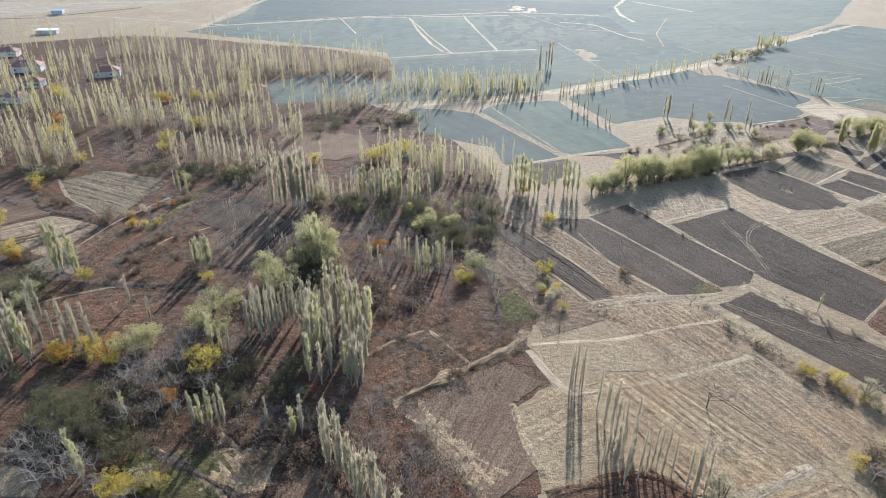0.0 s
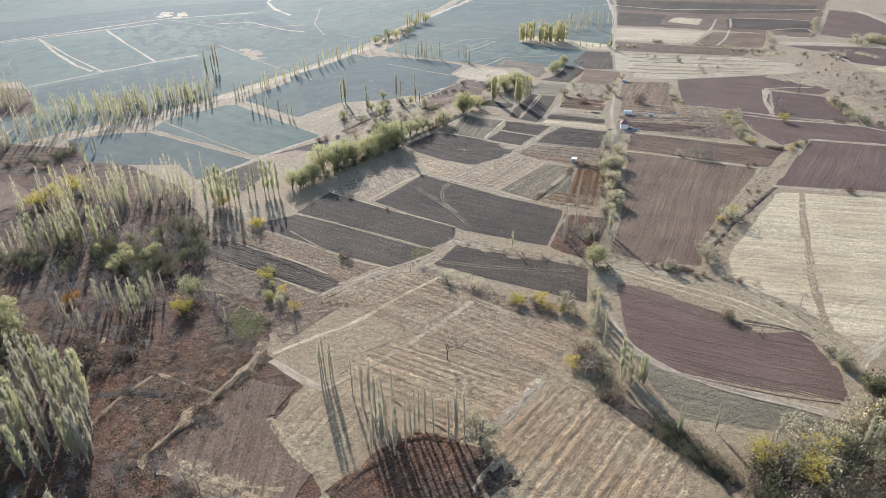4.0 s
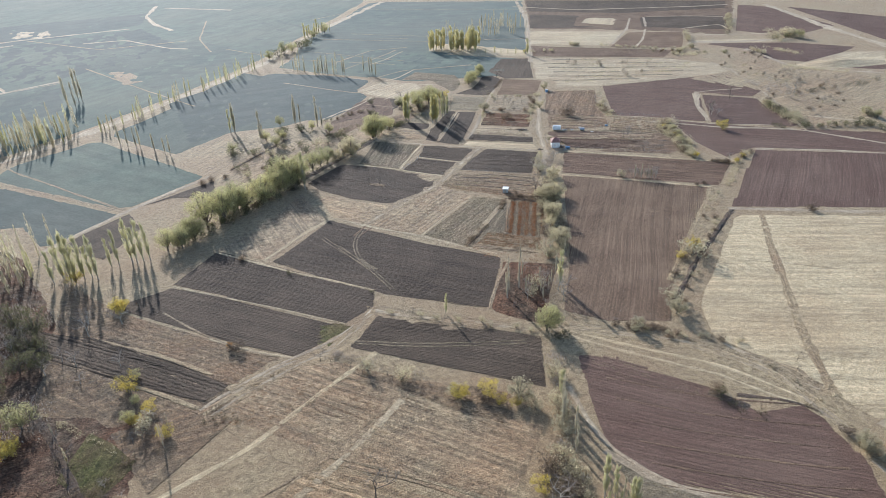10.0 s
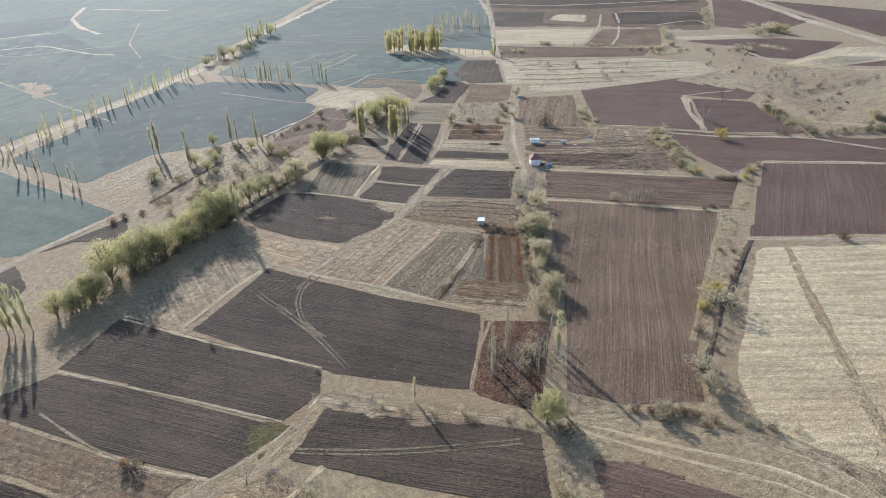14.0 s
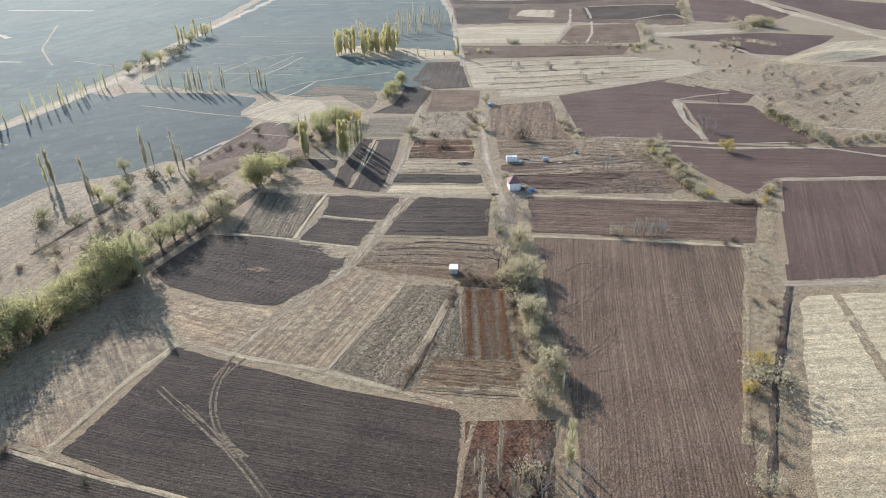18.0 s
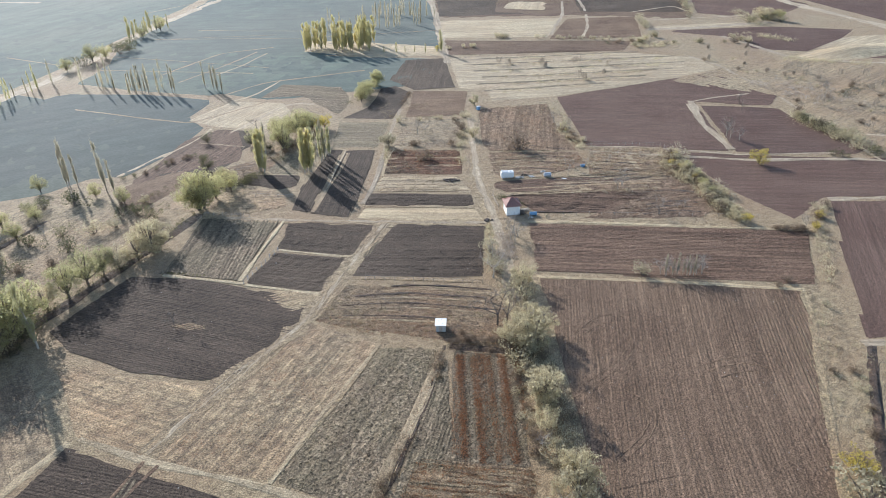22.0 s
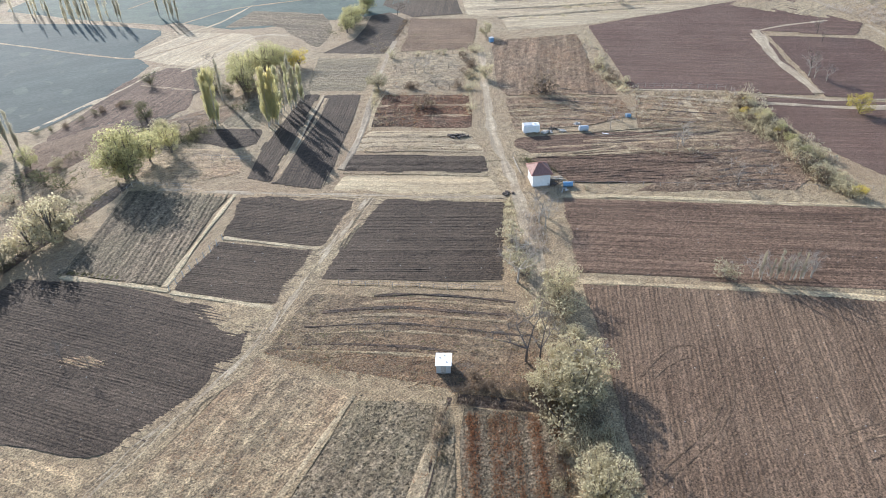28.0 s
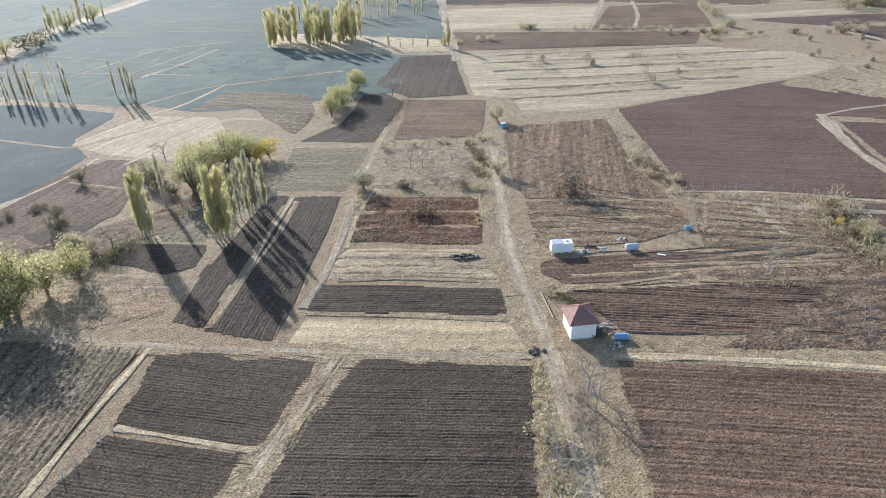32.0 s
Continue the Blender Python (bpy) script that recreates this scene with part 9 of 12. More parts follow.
strip("grass_strip", "narrow strip of dry grass between garden rows", STRAW, [(230.6, 208.8), (237.7, 199.1), (243.9, 189.6)], 0.9, 0.159, 0.02, "balk", ragged=1.3)
strip("grass_strip", "narrow strip of dry grass between garden rows", STRAW, [(228.1, 207.6), (235.1, 197.8), (241.1, 188.3)], 0.9, 0.162, 0.02, "balk", ragged=1.3)
strip("grass_strip", "narrow strip of dry grass between garden rows", STRAW, [(214.4, 211.4), (225.4, 201.1), (235.8, 190.6)], 0.9, 0.165, 0.02, "balk", ragged=1.3)
strip("grass_strip", "narrow strip of dry grass between garden rows", STRAW, [(187.1, 243.5), (194.6, 235.7), (201.6, 227.6)], 0.9, 0.168, 0.02, "balk", ragged=1.3)
strip("grass_strip", "narrow strip of dry grass between garden rows", STRAW, [(185.0, 241.9), (192.9, 233.6), (200.2, 225.0)], 0.9, 0.171, 0.02, "balk", ragged=1.3)
strip("grass_strip", "narrow strip of dry grass between garden rows", STRAW, [(198.2, 252.4), (205.3, 245.6), (211.8, 238.4)], 0.9, 0.174, 0.02, "balk", ragged=1.3)
strip("grass_strip", "narrow strip of dry grass between garden rows", STRAW, [(194.0, 249.1), (201.3, 242.2), (208.1, 234.8)], 0.9, 0.15, 0.02, "balk", ragged=1.3)
strip("grass_strip", "narrow strip of dry grass between garden rows", STRAW, [(183.9, 239.1), (191.5, 231.0), (198.7, 222.7)], 0.9, 0.153, 0.02, "balk", ragged=1.3)

# shady orchard trees
far_grove("twig", [(-141.7, 275.4), (-128.9, 307.5), (-99.3, 243.4), (-125.2, 237.2)], 14, 7)
far_grove("twig", [(-81.8, 221.8), (-63.9, 232.6), (-54.4, 190.7), (-65.6, 179.2)], 10, 6)
grove("greybare", [(-31.7, 183.3), (6.8, 176.5), (3.0, 140.7), (-20.1, 140.4)], 24, 5.5, 3)
grove("greybare", [(-21.8, 110.6), (-9.7, 112.5), (-2.0, 97.5), (-6.0, 86.2), (-15.2, 94.4)], 14, 5, 3)
grove("greybare", [(-84.6, 96.9), (-73.2, 98.5), (-62.9, 85.8), (-73.5, 84.5)], 8, 6, 3)
grove("greybare", [(-71.5, 110.2), (-58.5, 121.9), (-45.7, 117.9), (-51.2, 100.2), (-64.6, 97.0)], 14, 6, 3)
grove("greybare bare", [(-41.1, 105.2), (-26.6, 110.6), (-23.9, 94.3), (-36.0, 90.0)], 9, 4.5, 3)
grove("darkwillow bush", [(-36.3, 217.5), (-15.9, 213.0), (-16.4, 191.2), (-29.6, 195.1)], 6, 5, 2.5)
grove("darkwillow", [(-7.4, 193.4), (7.2, 191.6), (5.1, 176.5), (-5.1, 176.4)], 5, 5, 2.5)
grove("darkwillow bush", [(-47.7, 175.8), (-29.8, 169.2), (-29.6, 156.7), (-41.5, 153.6)], 7, 5, 2.5)
grove("bush darkwillow", [(-96.3, 117.5), (-73.6, 112.0), (-62.4, 97.1), (-73.5, 97.0), (-90.1, 106.6)], 12, 4, 2.5)
grove("bush pale", [(-163.5, 236.5), (-146.5, 236.8), (-137.7, 223.5), (-152.6, 220.7)], 6, 4, 2)
grove("bush", [(-119.0, 243.1), (-84.5, 237.9), (-83.4, 227.0), (-114.4, 231.8)], 8, 3.5, 2)
grove("orange yellow", [(-168.7, 271.2), (-161.1, 271.4), (-173.3, 293.9), (-179.2, 293.8)], 3, 6, 1.5)
grove("yellow orange rust", [(-89.5, 121.6), (-72.7, 121.7), (-77.2, 129.2), (-91.4, 128.0)], 8, 4, 2)
plant("yellow", -56.5, 121.9, 4.1)
plant("yellow", -111.8, 255.5, 6.0)
plant("orange", -98.5, 190.1, 3.6)
plant("yellow", -123.6, 168.7, 4.3)
plant("yellow", -12.8, 254.1, 5.5)
plant("orange", -142.9, 215.9, 3.9)
plant("yellow", 28.9, 216.1, 4.3)
plant("yellow", 34.9, 194.0, 4.1)
grove("yellow rust orange", [(-59.7, 83.3), (-56.7, 88.5), (-50.9, 89.9), (-49.7, 80.9)], 7, 2.6, 1.8)
tree_row("pale bush", 54.4, 216.6, 104.2, 238.1, 22, 3.2, 1.4)
tree_row("faded", -72.0, 167.1, -65.7, 170.4, 6, 9, 1.2)
tree_row("faded", -15.0, 171.1, 3.3, 166.3, 10, 8, 1.2)
grove("darkwillow", [(-7.6, 209.9), (6.5, 210.4), (22.4, 194.9), (18.8, 174.3), (2.9, 173.0), (-9.3, 186.0)], 12, 7, 3.2)
grove("greybare", [(11.3, 203.1), (37.4, 195.3), (31.3, 168.2), (18.4, 160.4), (5.3, 172.6)], 12, 6, 3)
far_grove("twig", [(-7.7, 228.8), (21.8, 219.4), (39.3, 202.1), (16.7, 192.0), (-9.3, 204.4)], 14, 4.5)
grove("bare willow pale greybare", [(20.5, 176.1), (32.5, 167.3), (32.5, 144.9), (27.9, 138.6), (24.9, 150.4)], 8, 3.5, 2)
strip("weed_strip", "thin line of brown weeds in dry grass", STRAW, [(294.2, 291.6), (305.5, 280.1), (316.8, 270.6), (329.3, 259.8), (342.3, 252.5)], 0.6, 0.206, 0.05, "balk", ragged=1.8)
strip("weed_strip", "thin line of brown weeds in dry grass", STRAW, [(287.1, 285.9), (297.9, 274.9), (308.8, 265.7), (320.6, 255.3), (333.0, 248.3)], 0.6, 0.209, 0.05, "balk", ragged=1.8)
strip("weed_strip", "thin line of brown weeds in dry grass", STRAW, [(279.6, 279.9), (290.0, 269.4), (300.4, 260.6), (311.7, 250.7), (323.4, 243.9)], 0.6, 0.212, 0.05, "balk", ragged=1.8)
strip("weed_strip", "thin line of brown weeds in dry grass", STRAW, [(272.8, 274.4), (282.8, 264.4), (292.7, 256.0), (303.5, 246.5), (314.6, 239.9)], 0.6, 0.215, 0.05, "balk", ragged=1.8)
grove("greybare pale bush bare", [(93.3, 276.2), (108.2, 279.2), (120.0, 280.7), (136.3, 272.0), (139.9, 266.1), (113.0, 261.5), (94.5, 253.7), (87.4, 251.7)], 22, 3.6, 3)
grove("willow bush greybare", [(95.4, 290.4), (109.2, 287.2), (123.3, 289.9), (139.0, 281.4), (121.3, 284.3), (94.2, 275.2)], 10, 4.5, 3)

# woods and scrub
thicket("pale", [(254.6, 198.8), (241.4, 182.2), (237.4, 185.4), (250.6, 202.0)], 34, 1.3)
thicket("pale", [(241.7, 181.9), (229.3, 166.4), (224.7, 170.2), (237.1, 185.7)], 44, 1.5)
thicket("rust", [(253.4, 197.3), (229.9, 167.7), (225.9, 170.9), (249.4, 200.5)], 60, 1.3)
thicket("pale", [(306.1, 184.8), (291.1, 159.9), (286.9, 162.5), (301.9, 187.4)], 90, 2.0)
thicket("pale", [(349.1, 271.6), (375.3, 255.4), (372.1, 250.2), (345.9, 266.4)], 60, 1.5)
thicket("pale", [(403.3, 245.1), (401.1, 222.9), (395.1, 223.5), (397.3, 245.7)], 50, 1.6)
thicket("pale", [(371.8, 217.7), (385.3, 189.2), (378.1, 185.8), (364.6, 214.3)], 80, 1.3)
thicket("greytwig", [(340.2, 207.9), (327.9, 168.3), (314.5, 172.5), (326.8, 212.1)], 120, 1.2)
thicket("pale", [(447.2, 268.7), (423.6, 244.8), (419.4, 249.0), (443.0, 272.9)], 60, 2.0)
tree_row("pale hedge pale yellow", 251.9, 200.0, 226.5, 168.1, 14, 2.2, 2.0)
far_grove("twig", [(353.7, 220.6), (381.7, 187.5), (326.8, 171.9), (312.9, 187.7)], 7, 3.5)
tree_row("greybare", 275.6, 196.7, 273.4, 189.4, 3, 4, 1.5)
plant("greybare", 325.8, 185.6, 8.0)
plant("greybare", 328.9, 190.9, 5.5)
far_grove("faded faded poplar", [(-261.0, 397.2), (-113.9, 423.3), (-93.1, 336.6), (-205.5, 301.5)], 75, 15)
far_grove("faded", [(-124.8, 438.7), (-32.7, 425.8), (-27.8, 377.7), (-104.1, 369.5)], 45, 13)
far_grove("faded poplar", [(-218.4, 305.5), (-121.2, 316.6), (-110.3, 283.4), (-190.2, 259.2)], 40, 14)
far_grove("faded", [(-118.8, 279.5), (-78.1, 295.9), (-47.9, 238.5), (-100.5, 240.5)], 40, 10)
far_grove("faded poplar", [(-335.9, 485.2), (-158.0, 534.6), (-132.8, 455.2), (-293.8, 417.8)], 35, 12)
far_grove("faded poplar", [(-28.1, 359.8), (55.7, 367.8), (52.1, 340.2), (-22.8, 323.6)], 50, 9)
far_grove("faded", [(-64.8, 358.9), (-12.5, 349.1), (-5.8, 310.2), (-57.6, 313.5)], 30, 10)
thicket("greytwig", [(-249.8, 377.8), (-110.3, 408.6), (-31.7, 410.9), (-25.3, 318.8), (-77.2, 291.9), (-189.8, 274.4)], 260, 4)
thicket("dark", [(-236.2, 354.4), (-103.9, 381.9), (-29.8, 383.9), (-24.7, 309.8), (-76.3, 288.0), (-185.7, 267.4)], 110, 3)
thicket("dark", [(-176.3, 236.3), (-132.0, 242.8), (-120.5, 226.3), (-166.6, 220.5)], 40, 3)
thicket("greytwig", [(-45.2, 222.4), (24.6, 223.5), (21.8, 191.8), (-28.2, 183.3), (-45.9, 203.4)], 150, 4)
thicket("dark", [(-44.4, 217.4), (23.3, 209.0), (18.2, 191.7), (-28.6, 187.1)], 50, 3)
thicket("greytwig", [(-74.4, 113.9), (-60.0, 130.5), (-50.2, 140.1), (-46.4, 130.6), (-57.0, 106.8), (-70.5, 100.1)], 110, 3.5)
thicket("dark", [(-87.2, 110.1), (-71.1, 112.0), (-49.1, 130.6), (-44.2, 122.0), (-57.0, 106.8), (-67.7, 94.0), (-83.8, 95.4)], 110, 3)
thicket("rust", [(-78.1, 113.8), (-46.8, 122.0), (-26.6, 110.6), (-26.1, 94.3), (-44.6, 97.2), (-65.5, 94.1)], 70, 1.5)
thicket("greytwig", [(-78.1, 113.8), (-46.8, 122.0), (-26.6, 110.6), (-26.1, 94.3), (-44.6, 97.2), (-65.5, 94.1)], 60, 2.0)
thicket("greytwig", [(-56.9, 165.6), (-27.3, 151.0), (-30.0, 130.8), (-46.4, 130.6), (-57.4, 140.1)], 60, 4)
thicket("rust", [(-50.0, 150.7), (-3.1, 157.0), (14.6, 140.8), (-10.3, 122.3), (-22.3, 114.3)], 70, 0.9)
thicket("greytwig", [(-26.1, 107.0), (-6.9, 105.5), (8.4, 83.7), (-7.3, 74.2), (-18.4, 86.1)], 120, 2.5)
thicket("rust", [(-108.5, 182.3), (-72.5, 190.5), (-65.4, 156.3), (-97.8, 155.9)], 60, 1.5)
thicket("rust", [(-145.3, 197.7), (-126.6, 193.8), (-92.7, 162.0), (-124.4, 161.7)], 50, 1.6)
thicket("dark", [(-8.5, 188.5), (9.0, 196.0), (10.9, 174.4), (-7.7, 170.5)], 40, 3)
thicket("greytwig", [(-10.3, 238.9), (23.1, 205.3), (16.8, 190.2), (-12.6, 204.7)], 80, 4)
thicket("greytwig", [(0.5, 175.9), (15.7, 170.8), (12.5, 155.9), (-1.1, 155.6)], 40, 4)
thicket("rust", [(90.9, 55.5), (114.7, 45.4), (110.1, 38.7), (98.1, 34.1), (82.5, 42.4)], 90, 1.8)
thicket("rust", [(-11.2, 109.7), (3.5, 119.2), (4.5, 117.6), (-10.2, 108.1)], 32, 0.9)
thicket("rust", [(3.2, 119.3), (20.3, 135.6), (21.9, 133.8), (4.8, 117.5)], 32, 0.98)
thicket("rust", [(-124.1, 162.9), (-102.2, 157.1), (-102.8, 154.7), (-124.7, 160.5)], 20, 1.2)
thicket("rust", [(-102.5, 157.1), (-68.0, 156.0), (-68.0, 153.6), (-102.5, 154.7)], 36, 1.2)
thicket("rust", [(-96.8, 165.6), (-74.8, 222.3), (-72.6, 221.5), (-94.6, 164.8)], 40, 1.12)
thicket("rust", [(-19.3, 86.7), (-25.7, 93.6), (-24.3, 95.0), (-17.9, 88.1)], 16, 0.98)
thicket("rust", [(19.4, 84.5), (39.1, 91.3), (39.7, 89.7), (20.0, 82.9)], 32, 0.68)
thicket("rust", [(40.0, 91.1), (46.9, 84.3), (45.7, 83.1), (38.8, 89.9)], 20, 0.68)
thicket("rust", [(-17.4, 124.9), (-3.1, 135.1), (-2.3, 133.9), (-16.6, 123.7)], 24, 0.6)
thicket("rust", [(-2.2, 133.8), (9.8, 123.0), (8.8, 122.0), (-3.2, 132.8)], 16, 0.6)
thicket("rust", [(-24.5, 126.6), (-13.1, 157.1), (-11.9, 156.7), (-23.3, 126.2)], 16, 0.6)
thicket("rust", [(-16.2, 110.2), (-23.5, 95.4), (-24.9, 96.2), (-17.6, 111.0)], 20, 0.75)
thicket("rust", [(-8.6, 105.1), (-1.4, 96.5), (-2.6, 95.5), (-9.8, 104.1)], 20, 0.68)
thicket("pale", [(-1.4, 96.5), (9.0, 84.2), (7.8, 83.2), (-2.6, 95.5)], 20, 0.68)
thicket("pale", [(-96.6, 190.7), (-86.0, 207.8), (-84.4, 206.8), (-95.0, 189.7)], 20, 1.05)
thicket("rust", [(-145.9, 221.3), (-124.4, 198.5), (-125.6, 197.5), (-147.1, 220.3)], 14, 0.9)
thicket("rust", [(-134.8, 178.7), (-126.2, 192.1), (-124.8, 191.3), (-133.4, 177.9)], 16, 0.75)
thicket("rust", [(-127.6, 200.9), (-105.4, 192.8), (-106.0, 191.2), (-128.2, 199.3)], 14, 0.9)
thicket("rust", [(82.3, 80.7), (84.4, 68.8), (80.4, 68.2), (78.3, 80.1)], 48, 1.35)
thicket("dark", [(84.4, 68.7), (86.6, 50.9), (82.6, 50.5), (80.4, 68.3)], 72, 1.5)
thicket("greytwig", [(108.5, 115.8), (94.7, 96.3), (92.1, 98.1), (105.9, 117.6)], 32, 1.05)
thicket("pale", [(94.7, 96.2), (81.6, 79.4), (79.0, 81.4), (92.1, 98.2)], 36, 1.12)
thicket("rust", [(-8.7, 166.5), (8.0, 176.9), (9.0, 175.3), (-7.7, 164.9)], 24, 1.12)
thicket("rust", [(14.5, 160.7), (16.5, 136.6), (14.5, 136.4), (12.5, 160.5)], 24, 0.98)
thicket("rust", [(15.0, 137.4), (24.0, 142.9), (25.0, 141.1), (16.0, 135.6)], 20, 0.98)
thicket("rust", [(20.9, 126.6), (0.4, 114.3), (-0.8, 116.3), (19.7, 128.6)], 48, 1.12)
thicket("pale", [(12.7, 167.6), (26.1, 141.5), (25.1, 140.9), (11.7, 167.0)], 24, 0.52)
thicket("pale", [(144.6, 115.1), (176.2, 128.9), (177.2, 126.7), (145.6, 112.9)], 17, 0.68)
thicket("pale", [(176.3, 128.9), (202.7, 137.6), (203.5, 135.4), (177.1, 126.7)], 14, 0.68)
thicket("pale", [(176.9, 186.9), (134.4, 139.0), (131.4, 141.6), (173.9, 189.5)], 64, 1.35)
thicket("rust", [(120.1, 126.8), (135.3, 107.5), (134.1, 106.5), (118.9, 125.8)], 40, 0.6)
thicket("greytwig", [(69.9, 146.9), (81.0, 129.1), (79.6, 128.3), (68.5, 146.1)], 32, 0.9)
thicket("pale", [(175.6, 187.2), (142.1, 145.4), (138.9, 148.0), (172.4, 189.8)], 104, 1.35)
thicket("rust", [(175.0, 187.8), (152.7, 157.6), (150.7, 159.0), (173.0, 189.2)], 48, 0.9)
thicket("pale", [(209.6, 144.0), (171.3, 125.8), (169.9, 128.6), (208.2, 146.8)], 16, 0.7)
thicket("pale", [(171.3, 125.8), (153.1, 116.9), (151.7, 119.7), (169.9, 128.6)], 12, 0.7)
thicket("pale", [(249.7, 160.1), (213.1, 143.9), (212.1, 146.1), (248.7, 162.3)], 40, 0.9)
thicket("rust", [(229.8, 162.6), (233.4, 155.1), (232.0, 154.5), (228.4, 162.0)], 32, 0.9)
thicket("pale", [(248.1, 188.1), (229.6, 167.4), (227.2, 169.6), (245.7, 190.3)], 56, 1.2)
thicket("dark", [(90.1, 237.0), (120.4, 248.6), (121.2, 246.4), (90.9, 234.8)], 56, 1.12)
thicket("dark", [(120.3, 248.6), (146.2, 261.1), (147.2, 258.9), (121.3, 246.4)], 48, 1.05)
thicket("rust", [(153.1, 183.9), (159.4, 175.1), (158.4, 174.3), (152.1, 183.1)], 32, 0.75)
thicket("rust", [(122.1, 167.9), (149.8, 183.8), (150.6, 182.4), (122.9, 166.5)], 56, 0.68)
thicket("rust", [(89.1, 266.4), (118.4, 282.8), (119.4, 281.0), (90.1, 264.6)], 40, 0.75)
thicket("pale", [(249.4, 232.3), (240.4, 217.9), (238.4, 219.1), (247.4, 233.5)], 48, 0.9)
thicket("pale", [(248.1, 195.8), (239.3, 185.5), (236.9, 187.5), (245.7, 197.8)], 48, 1.2)
thicket("dark", [(219.0, 298.2), (244.5, 313.2), (246.1, 310.4), (220.6, 295.4)], 40, 1.5)
thicket("rust", [(219.9, 278.1), (242.0, 293.6), (243.2, 292.0), (221.1, 276.5)], 32, 0.68)
thicket("dark", [(161.0, 268.4), (177.2, 275.1), (178.4, 272.1), (162.2, 265.4)], 48, 1.35)
thicket("rust", [(177.9, 277.5), (198.1, 284.8), (199.1, 281.8), (178.9, 274.5)], 40, 1.2)
thicket("pale", [(204.5, 259.6), (192.4, 246.8), (191.6, 247.6), (203.7, 260.4)], 24, 0.6)
thicket("greytwig", [(188.7, 201.1), (181.8, 193.7), (180.0, 195.3), (186.9, 202.7)], 56, 0.68)
thicket("pale", [(189.5, 206.9), (176.1, 195.4), (175.1, 196.6), (188.5, 208.1)], 48, 0.38)
thicket("pale", [(207.6, 236.0), (232.7, 259.0), (234.3, 257.2), (209.2, 234.2)], 40, 0.9)
thicket("dark", [(200.4, 207.8), (200.3, 215.2), (201.5, 215.2), (201.6, 207.8)], 20, 0.75)
# more trees, hedges and scrub
weedy_line("rust greytwig dark", [(-94.2, 156.6), (-83.6, 155.2), (-72.3, 153.9), (-68.3, 161.7)], 1.6, 1.2)
weedy_line("rust greytwig dark", [(-93.0, 164.6), (-89.4, 178.1), (-85.4, 196.4), (-80.1, 219.3), (-75.9, 238.0)], 1.6, 1.2)
weedy_line("rust greytwig dark", [(-127.7, 167.4), (-121.9, 174.9), (-117.5, 182.9), (-112.4, 190.7)], 1.6, 1.2)
weedy_line("rust greytwig dark", [(-124.4, 161.7), (-113.9, 159.9), (-102.1, 158.3)], 1.6, 1.2)
weedy_line("rust greytwig dark", [(-141.7, 211.1), (-132.3, 201.3), (-118.7, 196.4), (-106.6, 190.8)], 1.6, 1.2)
weedy_line("rust greytwig dark", [(-69.9, 165.5), (-63.2, 182.9), (-58.0, 198.1)], 1.6, 1.2)
weedy_line("rust greytwig dark", [(-153.0, 210.9), (-141.2, 203.8)], 1.6, 1.2)
weedy_line("rust greytwig dark", [(-23.7, 92.6), (-18.6, 87.7), (-14.0, 83.3)], 1.6, 1.2)
weedy_line("rust greytwig dark", [(-58.5, 95.6), (-47.7, 89.9), (-36.4, 83.4)], 1.6, 1.2)
weedy_line("rust greytwig dark", [(-84.7, 93.2), (-76.4, 89.7), (-69.7, 87.1)], 1.6, 1.2)
weedy_line("rust greytwig dark", [(-14.1, 107.1), (-9.5, 109.6)], 1.6, 1.2)
weedy_line("rust greytwig dark", [(-16.5, 133.2), (-8.1, 131.0), (1.5, 122.4)], 1.6, 1.2)
far_grove("faded faded poplar", [(-213.1, 314.5), (-228.6, 419.8), (-131.2, 435.2), (-31.5, 408.1), (-28.1, 359.8), (-95.4, 334.6), (-134.4, 275.5), (-179.3, 282.0)], 80, 15)
far_grove("faded poplar", [(-126.6, 316.5), (-101.7, 336.4), (-61.1, 318.0), (-57.9, 269.9), (-110.3, 276.0)], 45, 13)
far_row("faded poplar", -220.6, 327.6, -211.8, 391.9, 26, 12, 3)
far_row("faded", -209.5, 428.0, -159.3, 421.9, 28, 16, 3)
far_row("faded poplar", -104.4, 346.8, -94.7, 331.6, 7, 20, 1.5)
far_row("faded", -115.2, 388.0, -30.0, 386.5, 60, 11, 3)
far_row("faded poplar", -27.5, 350.9, 50.8, 352.9, 40, 10, 2.5)
far_row("faded", -58.9, 304.7, -39.1, 318.5, 20, 11, 2)
thicket("greytwig", [(-208.0, 305.7), (-198.2, 406.0), (-129.9, 430.5), (-31.2, 403.9), (-11.2, 310.1), (-55.5, 284.5), (-131.6, 268.5)], 420, 4)
thicket("dark", [(-208.0, 305.7), (-198.2, 406.0), (-129.9, 430.5), (-31.2, 403.9), (-11.2, 310.1), (-55.5, 284.5), (-131.6, 268.5)], 190, 3.5)
thicket("greytwig", [(-135.9, 237.0), (-156.8, 298.4), (-93.6, 295.6), (-73.0, 262.8), (-73.7, 238.1), (-114.5, 237.4)], 160, 3.5)
far_grove("twig", [(-138.6, 242.7), (-147.3, 282.7), (-91.4, 287.7), (-75.2, 243.8)], 26, 4.5)
grove("darkwillow bush", [(-56.1, 288.4), (-11.1, 305.8), (-9.3, 291.7), (-53.7, 273.5)], 9, 5, 3)
grove("yellow", [(-205.5, 339.0), (-194.0, 339.3), (-187.6, 326.4), (-198.7, 326.2)], 2, 7, 2)
plant("yellow", -139.6, 325.6, 6)
plant("yellow", -124.4, 330.9, 5)
plant("yellow", -115.1, 328.1, 5)
plant("yellow", -108.3, 285.0, 6)
plant("yellow", -114.5, 267.4, 6)
